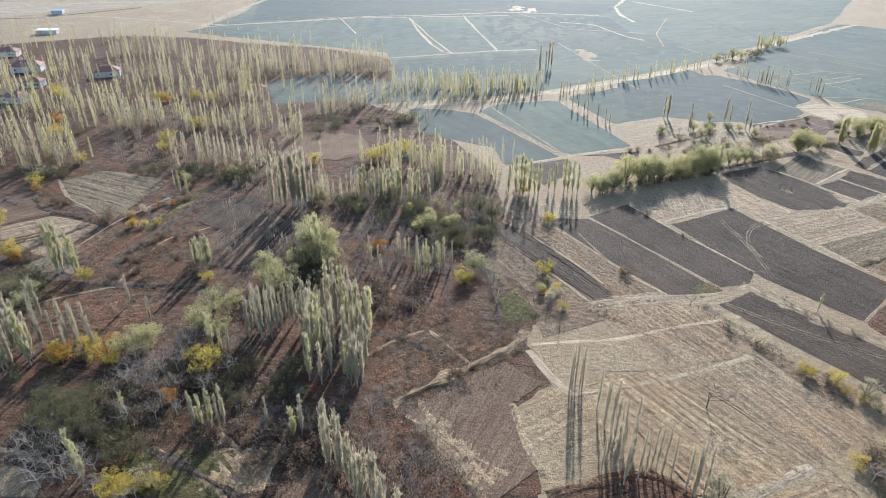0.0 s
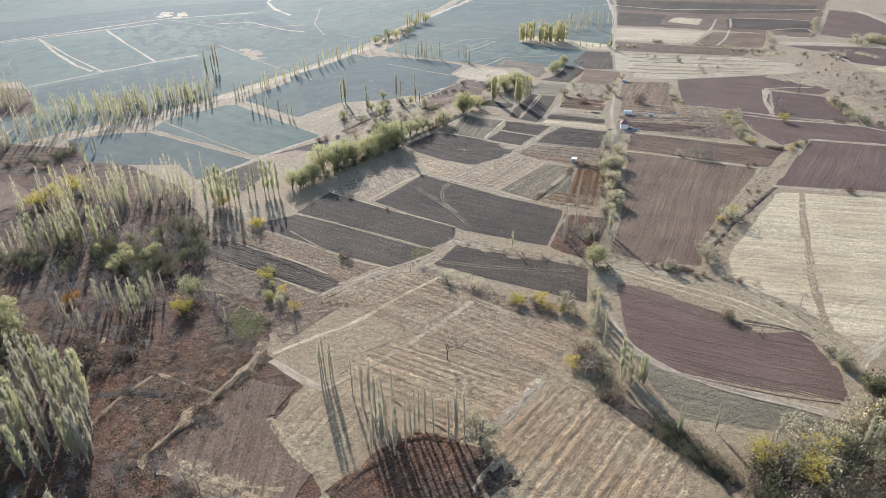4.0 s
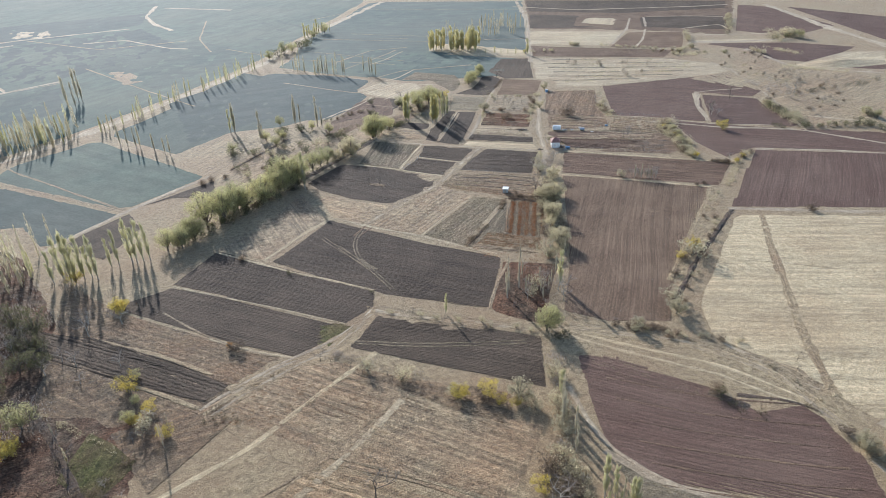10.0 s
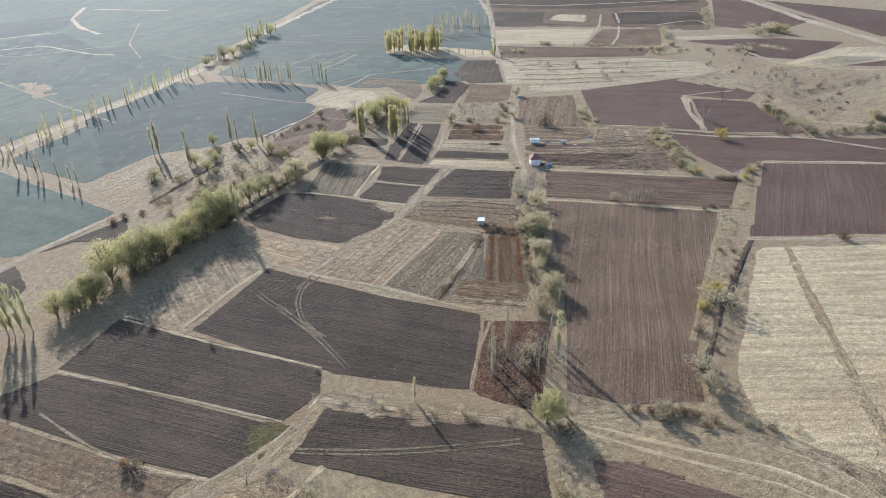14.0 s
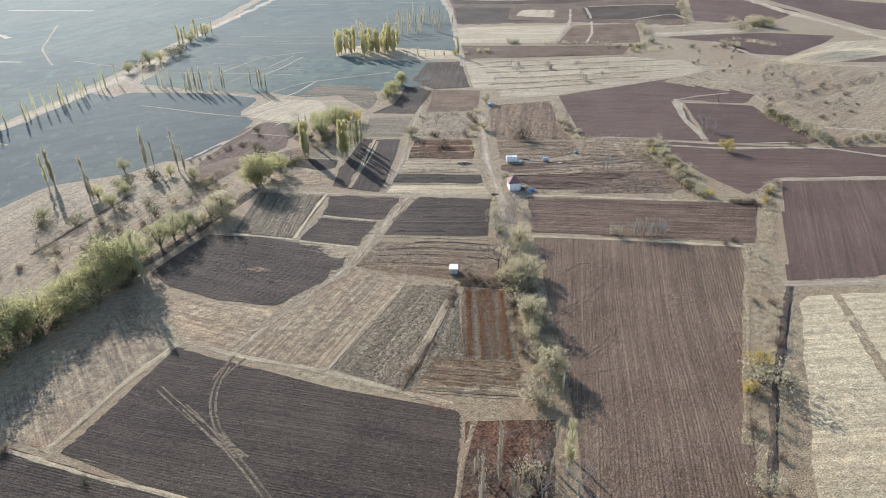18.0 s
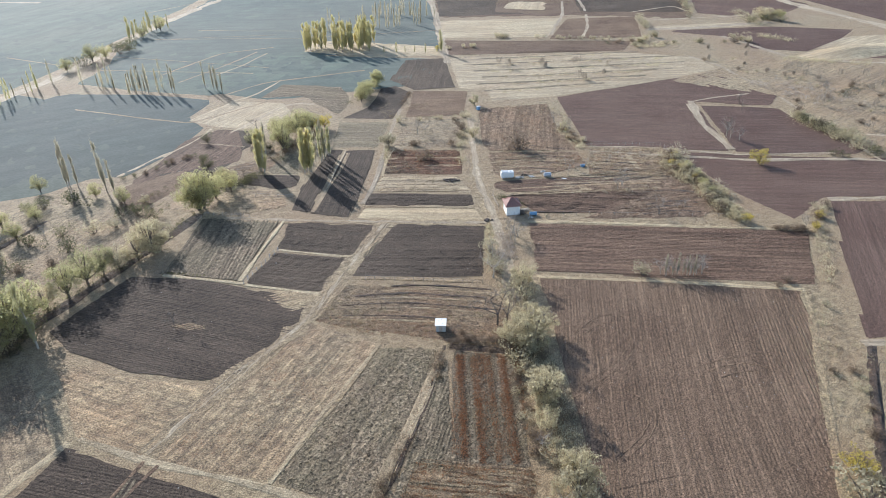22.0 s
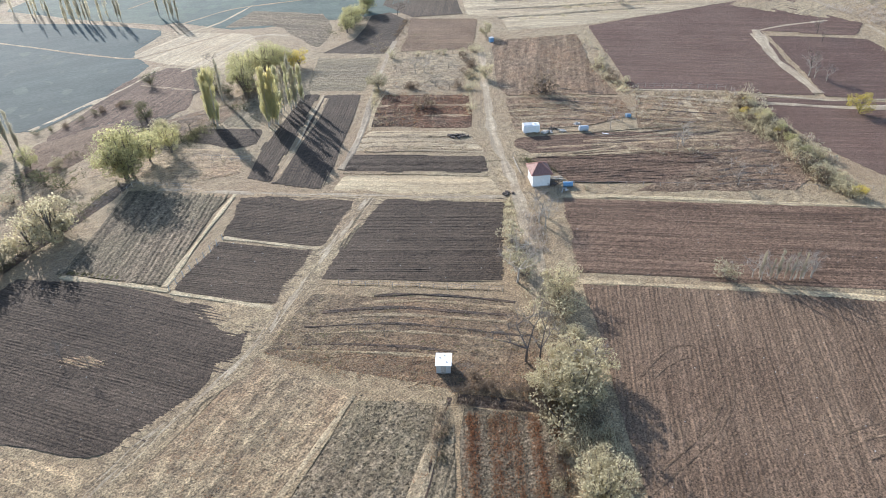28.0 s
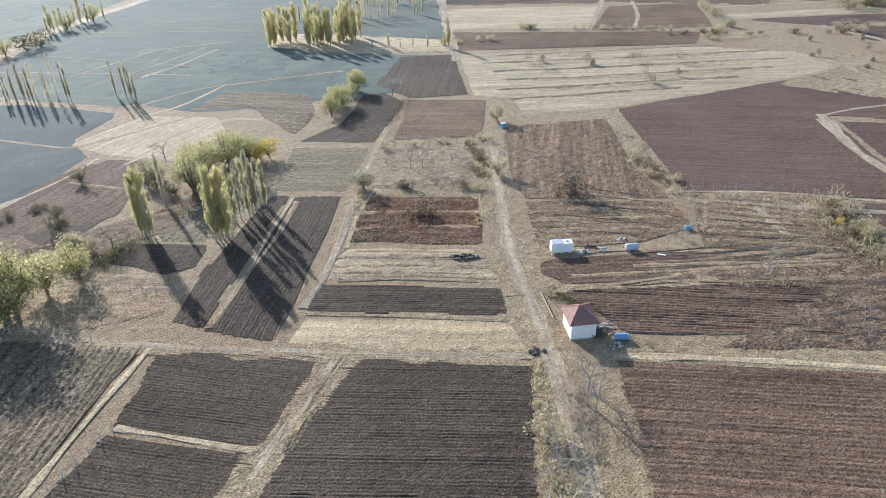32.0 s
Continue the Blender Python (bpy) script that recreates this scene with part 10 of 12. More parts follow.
plant("yellow", -164.0, 271.3, 7)
plant("yellow", -140.2, 243.9, 5)
plant("yellow", -27.0, 247.7, 6)
plant("yellow", -21.8, 252.1, 6)
plant("yellow", -49.9, 244.3, 5)
plant("yellow", -15.4, 260.5, 5)
plant("yellow", -98.1, 156.5, 5)
plant("yellow", -140.6, 189.5, 6)
plant("yellow", -125.8, 169.7, 6)
plant("rust", -107.5, 192.0, 5)
plant("bare", -108.0, 193.2, 6)
plant("yellow", -97.7, 188.2, 3.5)
plant("yellow", -145.5, 220.8, 5)
plant("yellow", -94.6, 189.4, 3)
plant("yellow", -90.8, 191.0, 3)
grove("darkwillow bush willow", [(-97.2, 231.0), (-73.7, 238.1), (-67.6, 222.0), (-92.0, 221.6)], 12, 4.5, 2.5)
far_grove("twig", [(-67.3, 162.3), (-44.3, 175.9), (-41.3, 199.2), (-64.4, 217.1), (-66.7, 182.8)], 20, 5)
grove("rust rust bare", [(-97.1, 168.4), (-81.5, 190.3), (-69.9, 165.5), (-89.2, 157.5)], 14, 2.2, 2.5)
grove("willow bush", [(-117.7, 150.0), (-113.3, 158.7), (-101.4, 144.8), (-107.3, 139.6)], 6, 6, 2.5)
grove("faded", [(-103.4, 130.1), (-91.0, 132.5), (-87.2, 119.6), (-98.6, 121.5)], 12, 12, 1.6)
grove("darkwillow", [(-85.8, 107.5), (-72.8, 110.2), (-64.0, 95.5), (-75.4, 94.0)], 9, 6.5, 3)
grove("darkwillow bush", [(-67.0, 98.6), (-57.4, 95.6), (-57.0, 89.2), (-64.3, 91.2)], 4, 5.5, 2.5)
grove("darkwillow bush", [(-58.5, 121.9), (-28.2, 120.1), (-28.4, 107.0), (-47.5, 106.9)], 14, 4.5, 2.8)
grove("greybare", [(-82.7, 95.4), (-68.8, 94.0), (-59.8, 85.8), (-70.5, 84.5)], 12, 6, 2.6)
grove("greybare", [(-73.4, 118.7), (-58.1, 120.8), (-56.7, 106.0), (-68.4, 105.9)], 12, 5.5, 2.6)
grove("greybare rust", [(-52.3, 103.5), (-21.1, 105.4), (-8.0, 86.1), (-22.2, 83.5), (-39.1, 86.0)], 34, 3, 2.6)
grove("greybare bare", [(-14.2, 95.9), (5.6, 90.3), (2.3, 83.6), (-13.0, 83.6)], 12, 4.5, 3)
thicket("dark", [(-92.5, 106.5), (-71.1, 112.0), (-33.0, 118.1), (-25.8, 105.3), (-41.5, 94.2), (-77.8, 92.5)], 220, 2.2)
thicket("rust", [(-51.7, 101.8), (-21.1, 105.4), (-8.0, 84.9), (-22.2, 83.5), (-38.8, 84.7)], 160, 1.2)
thicket("rust", [(-95.7, 165.2), (-81.5, 190.3), (-52.4, 217.3), (-35.3, 162.7), (-59.2, 156.4)], 120, 1.2)
thicket("rust", [(-25.5, 137.9), (11.7, 140.8), (16.4, 129.0), (-9.7, 112.5)], 150, 0.8)
thicket("greytwig", [(-41.3, 199.2), (16.0, 218.4), (14.5, 191.7), (-35.3, 162.7)], 120, 3.5)
thicket("rust", [(-111.7, 155.8), (-59.2, 156.4), (-52.0, 121.9), (-75.3, 121.7)], 90, 1.6)
grove("yellow pale", [(-61.4, 87.1), (-53.1, 87.2), (-53.6, 83.3), (-60.7, 83.3)], 8, 3.2, 1.8)
plant("yellow", -86.7, 121.2, 5.5)
plant("yellow", -74.9, 120.7, 4.5)
plant("yellow", -53.3, 121.9, 5)
grove("faded pale pale greybare", [(95.3, 57.5), (115.8, 48.3), (116.7, 42.2), (106.8, 37.9), (90.4, 48.0)], 34, 4.5, 1.7)
grove("yellow", [(93.5, 53.7), (100.9, 51.8), (94.8, 46.5), (89.6, 48.6)], 6, 3.2, 1.5)
tree_row("hedge willow bush", 129.5, 54.5, 132.5, 50.1, 5, 4.5, 0.8)
tree_row("bush hedge", 132.1, 50.5, 108.3, 36.9, 12, 4.5, 0.8)
tree_row("faded pale yellow", 117.2, 49.1, 123.8, 48.3, 7, 5.5, 1.2)
plant("hedge", 131.6, 62.1, 3.0)
grove("poplar faded", [(87.1, 85.0), (91.5, 81.8), (87.7, 78.1), (84.5, 81.5)], 7, 5.5, 1.2)
grove("greybare pale rust", [(84.9, 98.3), (93.9, 96.8), (84.4, 84.8), (75.4, 87.0)], 9, 3.5, 1.5)
thicket("dark", [(82.9, 85.8), (85.5, 69.9), (87.1, 55.0), (87.0, 50.1), (82.2, 53.6), (80.5, 68.1), (78.0, 83.0)], 110, 1.6)
thicket("rust", [(84.1, 87.1), (86.7, 71.0), (88.2, 55.9), (87.7, 53.0), (82.6, 70.1), (80.3, 85.5)], 80, 1.2)
thicket("pale", [(95.3, 57.5), (114.3, 47.5), (106.8, 37.9), (90.4, 48.0)], 110, 1.6)
weedy_line("rust rust dark", [(123.8, 167.6), (129.9, 171.1), (136.9, 174.6), (145.6, 179.6), (151.6, 184.2)], 0.8, 0.8)
weedy_line("rust", [(154.0, 183.7), (156.3, 181.0), (159.1, 177.7)], 0.7, 0.7)
tree_row("rust yellow pale", 250.7, 198.4, 240.2, 184.8, 16, 2.0, 1.0)
tree_row("greybare", 227.2, 215.6, 225.8, 209.5, 4, 2.6, 0.6)
grove("greybare", [(239.7, 212.0), (250.7, 201.8), (243.6, 197.9), (233.2, 207.5)], 6, 2.4, 1.5)
plant("greybare", 223.0, 196.8, 4.5)
plant("greybare", 221.7, 184.1, 3.2)
plant("greybare", 225.3, 180.4, 3.0)
plant("greybare", 223.3, 186.5, 2.6)
plant("greybare", 186.9, 199.6, 5.5)
thicket("pale", [(251.5, 199.2), (241.5, 186.0), (236.7, 186.0), (243.6, 197.9)], 70, 1.0)
thicket("rust", [(249.2, 198.3), (241.5, 186.0), (236.7, 186.0), (241.6, 197.1)], 50, 0.9)
weedy_line("rust pale", [(159.5, 267.7), (167.3, 272.0), (176.5, 278.6), (184.5, 283.2)], 0.8, 0.7)
weedy_line("pale rust", [(198.6, 254.7), (202.8, 250.2), (207.8, 243.7)], 0.7, 0.7)
weedy_line("rust rust", [(40.5, 145.3), (46.8, 146.6), (53.5, 147.7), (61.5, 148.1)], 0.7, 0.8)
weedy_line("rust", [(68.9, 141.7), (72.4, 135.1), (76.5, 126.4)], 0.5, 0.7)
weedy_line("dark rust", [(38.0, 144.6), (41.4, 142.1), (44.3, 139.2)], 1.2, 0.9)
plant("yellow", 29.2, 162.1, 4.5)
plant("yellow", 35.0, 194.8, 3.0)
plant("yellow", 31.4, 152.9, 3.0)
plant("yellow", 27.7, 151.3, 2.6)
plant("orange", 51.5, 163.3, 1.9)
weedy_line("rust pale", [(117.1, 123.7), (121.8, 118.7), (127.3, 113.0), (131.7, 106.7), (136.8, 97.4)], 0.35, 0.6)
weedy_line("rust pale", [(139.1, 90.1), (141.0, 84.1), (138.2, 74.8), (137.8, 70.3)], 0.35, 0.6)
weedy_line("rust pale", [(132.0, 78.5), (135.5, 74.5), (134.8, 69.7)], 0.35, 0.6)
weedy_line("dark rust", [(123.3, 86.9), (124.1, 82.2), (126.2, 78.4)], 1.6, 1.1)
weedy_line("dark rust dark", [(111.0, 124.1), (113.5, 120.2), (116.9, 118.8)], 1.8, 1.4)
plant("willow", 113.6, 124.3, 6.5)
plant("bare", 143.4, 94.2, 1.6)
plant("bare", 143.8, 81.8, 2.4)
plant("bare", 126.5, 116.0, 2.2)
plant("bare", 130.1, 113.0, 2.4)
plant("bare", 131.7, 113.6, 2.0)
plant("rust", 132.1, 105.0, 1.3)
plant("rust", 130.8, 110.1, 1.3)
plant("rust", 128.3, 111.0, 1.3)
plant("rust", 134.6, 104.8, 1.3)
grove("greybare faded", [(139.0, 152.3), (144.4, 147.7), (122.7, 129.0), (119.9, 131.4)], 6, 5, 1.6)
plant("greybare", 124.2, 130.4, 5.5)
weedy_line("rust", [(133.9, 107.6), (149.9, 117.5), (169.2, 126.9), (188.0, 134.3), (237.9, 153.9)], 0.5, 0.7)
weedy_line("pale", [(291.1, 301.0), (334.8, 265.7)], 1.0, 1.0)
weedy_line("pale", [(283.2, 297.2), (338.3, 250.9)], 1.0, 1.0)
weedy_line("pale", [(278.9, 288.9), (332.8, 243.8)], 1.0, 1.0)
weedy_line("pale", [(274.8, 281.0), (321.7, 242.5)], 1.0, 1.0)
weedy_line("pale", [(267.0, 277.1), (307.2, 244.8)], 1.0, 1.0)
weedy_line("pale", [(263.3, 269.7), (289.3, 250.7)], 1.0, 1.0)
weedy_line("dark greytwig", [(326.3, 187.9), (339.9, 182.3), (354.6, 177.1), (382.5, 172.7)], 2.0, 1.6)
weedy_line("dark greytwig", [(285.5, 159.4), (297.9, 150.8), (312.7, 143.5)], 2.0, 1.6)
tree_row("hedge pale bush", 302.9, 187.5, 291.8, 164.9, 11, 3.0, 1.2)
tree_row("hedge bush", 287.3, 160.3, 309.5, 143.7, 12, 2.6, 1.5)
tree_row("hedge willow", 322.0, 153.2, 319.1, 146.6, 5, 4, 1.5)
plant("bush", 279.6, 167.2, 2.2)
plant("bush", 280.3, 164.9, 2.0)
tree_row("hedge willow pale", 439.7, 255.7, 432.7, 241.0, 6, 5.5, 2.0)
tree_row("hedge pale", 464.0, 312.9, 430.7, 288.2, 7, 4, 1.0)
tree_row("pale hedge", 349.6, 270.3, 371.9, 272.8, 8, 3, 1.5)
tree_row("pale", 322.4, 325.2, 328.2, 319.6, 5, 2.5, 1.5)
tree_row("pale", 332.9, 311.0, 357.6, 275.4, 12, 2, 1.5)
tree_row("pale hedge", 395.6, 295.3, 381.6, 283.3, 4, 3.5, 1)
tree_row("pale hedge", 388.6, 245.2, 384.7, 236.3, 4, 3, 1)
tree_row("pale yellow", 288.7, 329.3, 305.0, 319.1, 4, 2.2, 1.0)
far_grove("twig", [(354.4, 248.5), (363.0, 202.0), (369.7, 169.2), (318.5, 151.7), (307.8, 170.9), (326.6, 209.4)], 4, 3.0)
grove("pale rust", [(354.4, 248.5), (363.0, 202.0), (369.7, 169.2), (318.5, 151.7), (307.8, 170.9), (326.6, 209.4)], 22, 1.4, 4)
plant("greybare", 274.1, 193.8, 6.5)
plant("bare", 304.0, 203.8, 5)
weedy_line("dark rust", [(133.1, 275.4), (144.0, 277.8), (155.2, 278.8), (162.0, 280.9)], 1.0, 0.9)
plant("darkwillow", 169.9, 300.5, 4)
plant("darkwillow", 160.8, 282.2, 4.5)
plant("darkwillow", 161.9, 287.6, 3.5)
plant("darkwillow", 178.0, 289.3, 3.5)
plant("darkwillow", 178.8, 285.5, 4)
plant("darkwillow", 179.8, 282.2, 3)
plant("darkwillow", 183.7, 281.6, 2.5)
plant("darkwillow", 184.6, 271.9, 2.2)
tree_row("bush rust", 142.3, 292.6, 163.7, 294.6, 8, 1.6, 1.0)
weedy_line("pale greytwig", [(241.6, 217.8), (232.7, 210.3), (227.2, 210.4)], 0.8, 0.8)
weedy_line("pale greytwig", [(256.9, 201.1), (251.2, 195.6), (247.6, 191.7), (244.2, 186.3), (239.1, 180.2), (235.7, 176.0)], 2.4, 2.0)
weedy_line("pale greytwig", [(265.7, 249.3), (255.6, 236.2), (245.0, 225.1), (241.6, 217.8)], 1.0, 1.4)
weedy_line("pale greytwig", [(210.6, 225.0), (213.6, 223.7), (215.3, 219.9)], 0.5, 0.5)
weedy_line("pale greytwig", [(199.9, 212.7), (196.9, 204.1), (201.0, 199.2)], 0.5, 0.6)
weedy_line("pale greytwig", [(219.5, 197.7), (228.0, 192.5), (231.9, 187.8)], 0.7, 0.7)
tree_row("pale willow", 249.6, 195.5, 234.6, 177.2, 13, 2.4, 1.2)
plant("greybare", 223.8, 181.4, 2.6)
plant("greybare", 218.3, 182.8, 3.4)
plant("greybare", 224.9, 196.7, 4.6)
plant("pale", 241.3, 187.9, 2.6)
weedy_line("rust rust", [(122.8, 166.8), (130.1, 171.0), (137.8, 175.4), (146.6, 180.8), (152.2, 184.2)], 0.4, 0.7)
weedy_line("rust", [(132.9, 169.3), (137.0, 163.3), (141.5, 157.2)], 0.25, 0.45)
weedy_line("rust", [(131.4, 168.6), (135.8, 162.4), (140.4, 156.2)], 0.25, 0.45)
weedy_line("rust", [(129.9, 167.9), (134.5, 161.4), (139.3, 155.2)], 0.25, 0.45)
weedy_line("rust", [(128.4, 167.2), (133.4, 160.5), (138.2, 154.2)], 0.25, 0.45)
weedy_line("rust", [(127.0, 166.6), (132.2, 159.6), (137.2, 153.3)], 0.25, 0.45)
weedy_line("rust", [(125.7, 165.9), (131.1, 158.8), (136.2, 152.4)], 0.25, 0.45)
weedy_line("rust", [(124.3, 165.3), (130.0, 158.0), (135.2, 151.5)], 0.25, 0.45)
grove("greybare", [(197.9, 170.5), (203.7, 163.8), (201.8, 162.8), (196.0, 169.4)], 5, 3.6, 1.6)
plant("pale", 193.6, 172.0, 3.2)
plant("rust", 210.2, 151.5, 1.4)
plant("rust", 240.8, 156.9, 2.0)
finish_scrub()

# tufts, weeds and withered plants
tufts("tuft", [(140.0, 205.9), (145.0, 192.7), (116.4, 180.6), (106.9, 195.4)], 0.6, 0.2)
tufts("tuft", [(104.7, 229.7), (113.0, 211.8), (121.1, 202.5), (106.4, 196.4), (101.4, 206.9)], 0.6, 0.2)
tufts("tuft", [(144.5, 191.5), (150.9, 183.8), (122.3, 167.4), (116.6, 180.2)], 3.2, 0.28, (22.0, 1.3, 0.35))
tufts("tuft_rust", [(151.7, 181.3), (158.4, 173.4), (142.2, 158.0), (136.3, 165.1)], 22, 0.26, (46.6, 2.3, 0.4))
tufts("tuft", [(151.7, 181.3), (158.4, 173.4), (142.2, 158.0), (136.3, 165.1)], 3, 0.2)
tufts("tuft_rust", [(140.4, 206.4), (153.5, 184.5), (160.2, 176.3), (158.0, 175.1), (140.4, 203.4)], 1.5, 0.25)
tufts("tuft", [(152.4, 211.0), (169.0, 191.3), (168.2, 184.2), (160.6, 176.7), (153.5, 184.5), (140.4, 206.4)], 1.2, 0.25)
tufts("tuft_green", [(152.4, 211.0), (169.0, 191.3), (168.2, 184.2), (160.6, 176.7), (153.5, 184.5), (140.4, 206.4)], 0.35, 0.3)
tufts("tuft_rust", [(122.9, 165.6), (134.3, 150.3), (130.1, 147.5), (121.9, 158.7)], 1.2, 0.4)
tufts("tuft_rust", [(151.5, 204.0), (158.1, 200.4), (169.2, 186.5), (160.4, 177.5), (153.8, 185.5), (143.8, 198.3)], 1.0, 0.2)
tufts("tuft_green", [(153.9, 202.3), (162.1, 193.9), (160.8, 190.6), (151.8, 199.8)], 0.8, 0.22)
tufts("tuft", [(189.3, 244.8), (202.4, 230.6), (198.6, 221.6), (181.5, 239.9)], 1.0, 0.35)
tufts("tuft", [(202.9, 256.8), (215.9, 242.8), (204.0, 230.4), (190.6, 246.0)], 1.0, 0.4)
tufts("tuft_rust", [(202.9, 256.8), (215.9, 242.8), (204.0, 230.4), (190.6, 246.0)], 0.5, 0.4)
tufts("tuft", [(154.9, 263.1), (161.0, 265.3), (167.8, 256.0), (162.5, 247.7), (152.9, 252.4)], 1.5, 0.35)
tufts("tuft", [(240.6, 217.2), (254.3, 203.0), (247.9, 193.1), (241.0, 187.9), (225.8, 206.3), (230.8, 209.9)], 1.0, 0.45)
tufts("tuft", [(219.7, 235.8), (236.4, 217.8), (230.6, 210.9), (220.0, 214.9), (209.2, 223.9)], 0.4, 0.4)
tufts("tuft", [(41.1, 145.7), (62.0, 147.2), (68.9, 144.2), (83.8, 111.7), (91.4, 101.9), (73.4, 92.0), (55.8, 117.3)], 0.4, 0.25)
tufts("tuft", [(34.6, 117.3), (52.9, 119.5), (72.0, 91.1), (52.4, 83.0), (46.4, 83.9), (35.0, 110.8)], 0.6, 0.4, (-58.0, 2.2, 0.5))
tufts("tuft", [(73.2, 89.0), (78.3, 79.9), (81.3, 59.1), (74.2, 48.3), (41.3, 71.5), (52.6, 81.1)], 0.6, 0.4, (24.3, 2.6, 0.6))
tufts("tuft", [(-10.7, 109.8), (17.1, 129.0), (25.6, 112.8), (15.2, 107.4), (19.5, 90.4), (8.3, 81.2), (-2.0, 97.5)], 0.2, 0.35)
tufts("tuft", [(-47.4, 140.2), (-12.1, 151.1), (17.4, 140.8), (16.4, 129.0), (-10.8, 110.7), (-26.9, 112.4)], 0.2, 0.35)
tufts("tuft", [(-47.4, 140.2), (-12.1, 151.1), (17.4, 140.8), (16.4, 129.0), (-10.8, 110.7), (-26.9, 112.4)], 0.3, 0.5)
tufts("tuft", [(-82.4, 110.1), (-26.6, 110.6), (-9.3, 105.5), (8.3, 81.2), (-64.1, 73.9)], 0.2, 0.35)
tufts("tuft_green", [(-60.1, 94.1), (-48.7, 92.7), (-39.1, 86.0), (-39.7, 80.9), (-60.3, 84.5)], 1.5, 0.4)
tufts("tuft_green", [(14.2, 154.7), (24.2, 138.5), (18.0, 137.0), (10.4, 146.0)], 1.5, 0.4)
tuft_line("tuft", [(179.4, 186.5), (191.7, 171.6), (209.7, 148.0)], 0.6, 4.8, 0.22)
tuft_line("tuft", [(195.8, 202.1), (210.8, 184.3), (233.0, 156.3)], 0.6, 4.8, 0.22)
tuft_line("tuft", [(209.7, 148.0), (190.0, 138.5), (169.1, 128.6), (151.8, 120.2)], 1.5, 2.4, 0.28)
tuft_line("tuft", [(101.3, 206.6), (106.7, 194.9), (115.6, 180.0), (121.6, 166.9), (126.3, 158.3)], 0.6, 4.0, 0.19)
tuft_line("tuft", [(121.7, 166.7), (134.3, 173.7), (151.2, 183.5)], 0.72, 4.8, 0.25)
tuft_line("tuft_rust", [(121.7, 166.7), (134.3, 173.7), (151.2, 183.5)], 0.6, 2.4, 0.28)
tuft_line("tuft", [(150.3, 231.9), (154.6, 225.2), (159.4, 218.1)], 0.48, 4.8, 0.17)
tuft_line("tuft", [(154.6, 212.1), (161.1, 203.9), (170.7, 192.7)], 0.54, 4.8, 0.19)
tuft_line("tuft", [(129.0, 240.2), (133.7, 233.2), (138.5, 225.7), (142.9, 217.9)], 0.54, 4.8, 0.19)
tuft_line("tuft", [(201.4, 217.6), (208.4, 209.3), (231.0, 189.7)], 0.72, 4.8, 0.25)
tuft_line("tuft", [(174.2, 189.2), (178.7, 192.9), (184.7, 199.1), (190.2, 204.8)], 0.6, 4.8, 0.22)
tuft_line("tuft", [(175.4, 196.2), (182.2, 201.6), (188.8, 207.7), (195.8, 216.7), (203.0, 225.6)], 0.72, 3.2, 0.22)
tuft_line("tuft_green", [(179.0, 198.4), (185.0, 203.5), (189.1, 207.4)], 0.36, 3.2, 0.17)
tuft_line("tuft", [(175.2, 234.5), (184.9, 223.7), (192.3, 215.1)], 0.48, 4.8, 0.17)
tuft_line("tuft", [(85.9, 157.0), (97.7, 142.1), (111.7, 126.4)], 0.72, 4.0, 0.25)
tuft_line("tuft", [(84.5, 154.7), (95.9, 139.7), (109.9, 124.6)], 0.72, 4.0, 0.25)
tuft_line("tuft", [(64.5, 209.1), (76.3, 185.7), (89.7, 163.5)], 0.6, 3.2, 0.22)
tuft_line("tuft", [(49.2, 197.9), (63.5, 175.9), (76.6, 155.3)], 0.48, 3.2, 0.22)
tuft_line("tuft", [(120.5, 121.1), (137.0, 101.6), (141.0, 85.4), (137.4, 70.6), (134.2, 57.8)], 0.96, 2.4, 0.28)
tuft_line("tuft", [(106.6, 117.1), (93.4, 97.2), (80.3, 80.4), (82.4, 68.5), (84.4, 55.4)], 1.8, 1.6, 0.28)
tuft_line("tuft", [(167.8, 184.2), (154.3, 170.1), (143.4, 159.3)], 1.2, 1.92, 0.28)
# more plants and clods of the plots
tufts("tuft_rust", [(-94.1, 165.2), (-81.5, 190.3), (-70.9, 168.7), (-74.4, 155.6)], 0.8, 0.35)
tufts("tuft_rust", [(-24.7, 98.9), (-9.4, 107.2), (8.5, 85.0), (-14.0, 83.5)], 0.9, 0.35)
tufts("tuft_rust", [(-51.1, 103.5), (-28.4, 107.0), (-23.9, 94.3), (-36.7, 84.7)], 0.7, 0.35)
tufts("tuft", [(-19.1, 130.9), (11.5, 138.3), (13.7, 128.9), (-9.7, 112.5)], 0.5, 0.35)
tufts("tuft_rust", [(39.6, 141.7), (49.8, 141.4), (53.1, 129.1), (40.1, 125.8), (30.4, 128.1)], 0.55, 0.2)
tufts("tuft_rust", [(60.7, 126.3), (74.6, 127.8), (76.3, 117.7), (60.8, 115.7)], 0.55, 0.2)
tufts("tuft_rust", [(58.3, 113.9), (66.7, 101.5), (71.4, 91.5), (59.2, 90.6), (55.2, 101.5)], 0.55, 0.2)
tufts("tuft_rust", [(25.7, 129.2), (35.6, 131.4), (46.0, 126.4), (31.8, 118.2)], 0.55, 0.2)
tufts("tuft_rust", [(62.9, 86.1), (68.4, 84.0), (57.0, 76.4), (53.6, 78.8)], 0.55, 0.2)
tufts("tuft", [(63.0, 142.5), (74.2, 132.7), (81.6, 111.1), (67.1, 111.1), (59.6, 127.1)], 0.7, 0.2)
tufts("tuft", [(41.9, 117.5), (53.5, 118.5), (69.2, 92.5), (54.1, 85.1), (38.6, 99.7)], 0.7, 0.2)
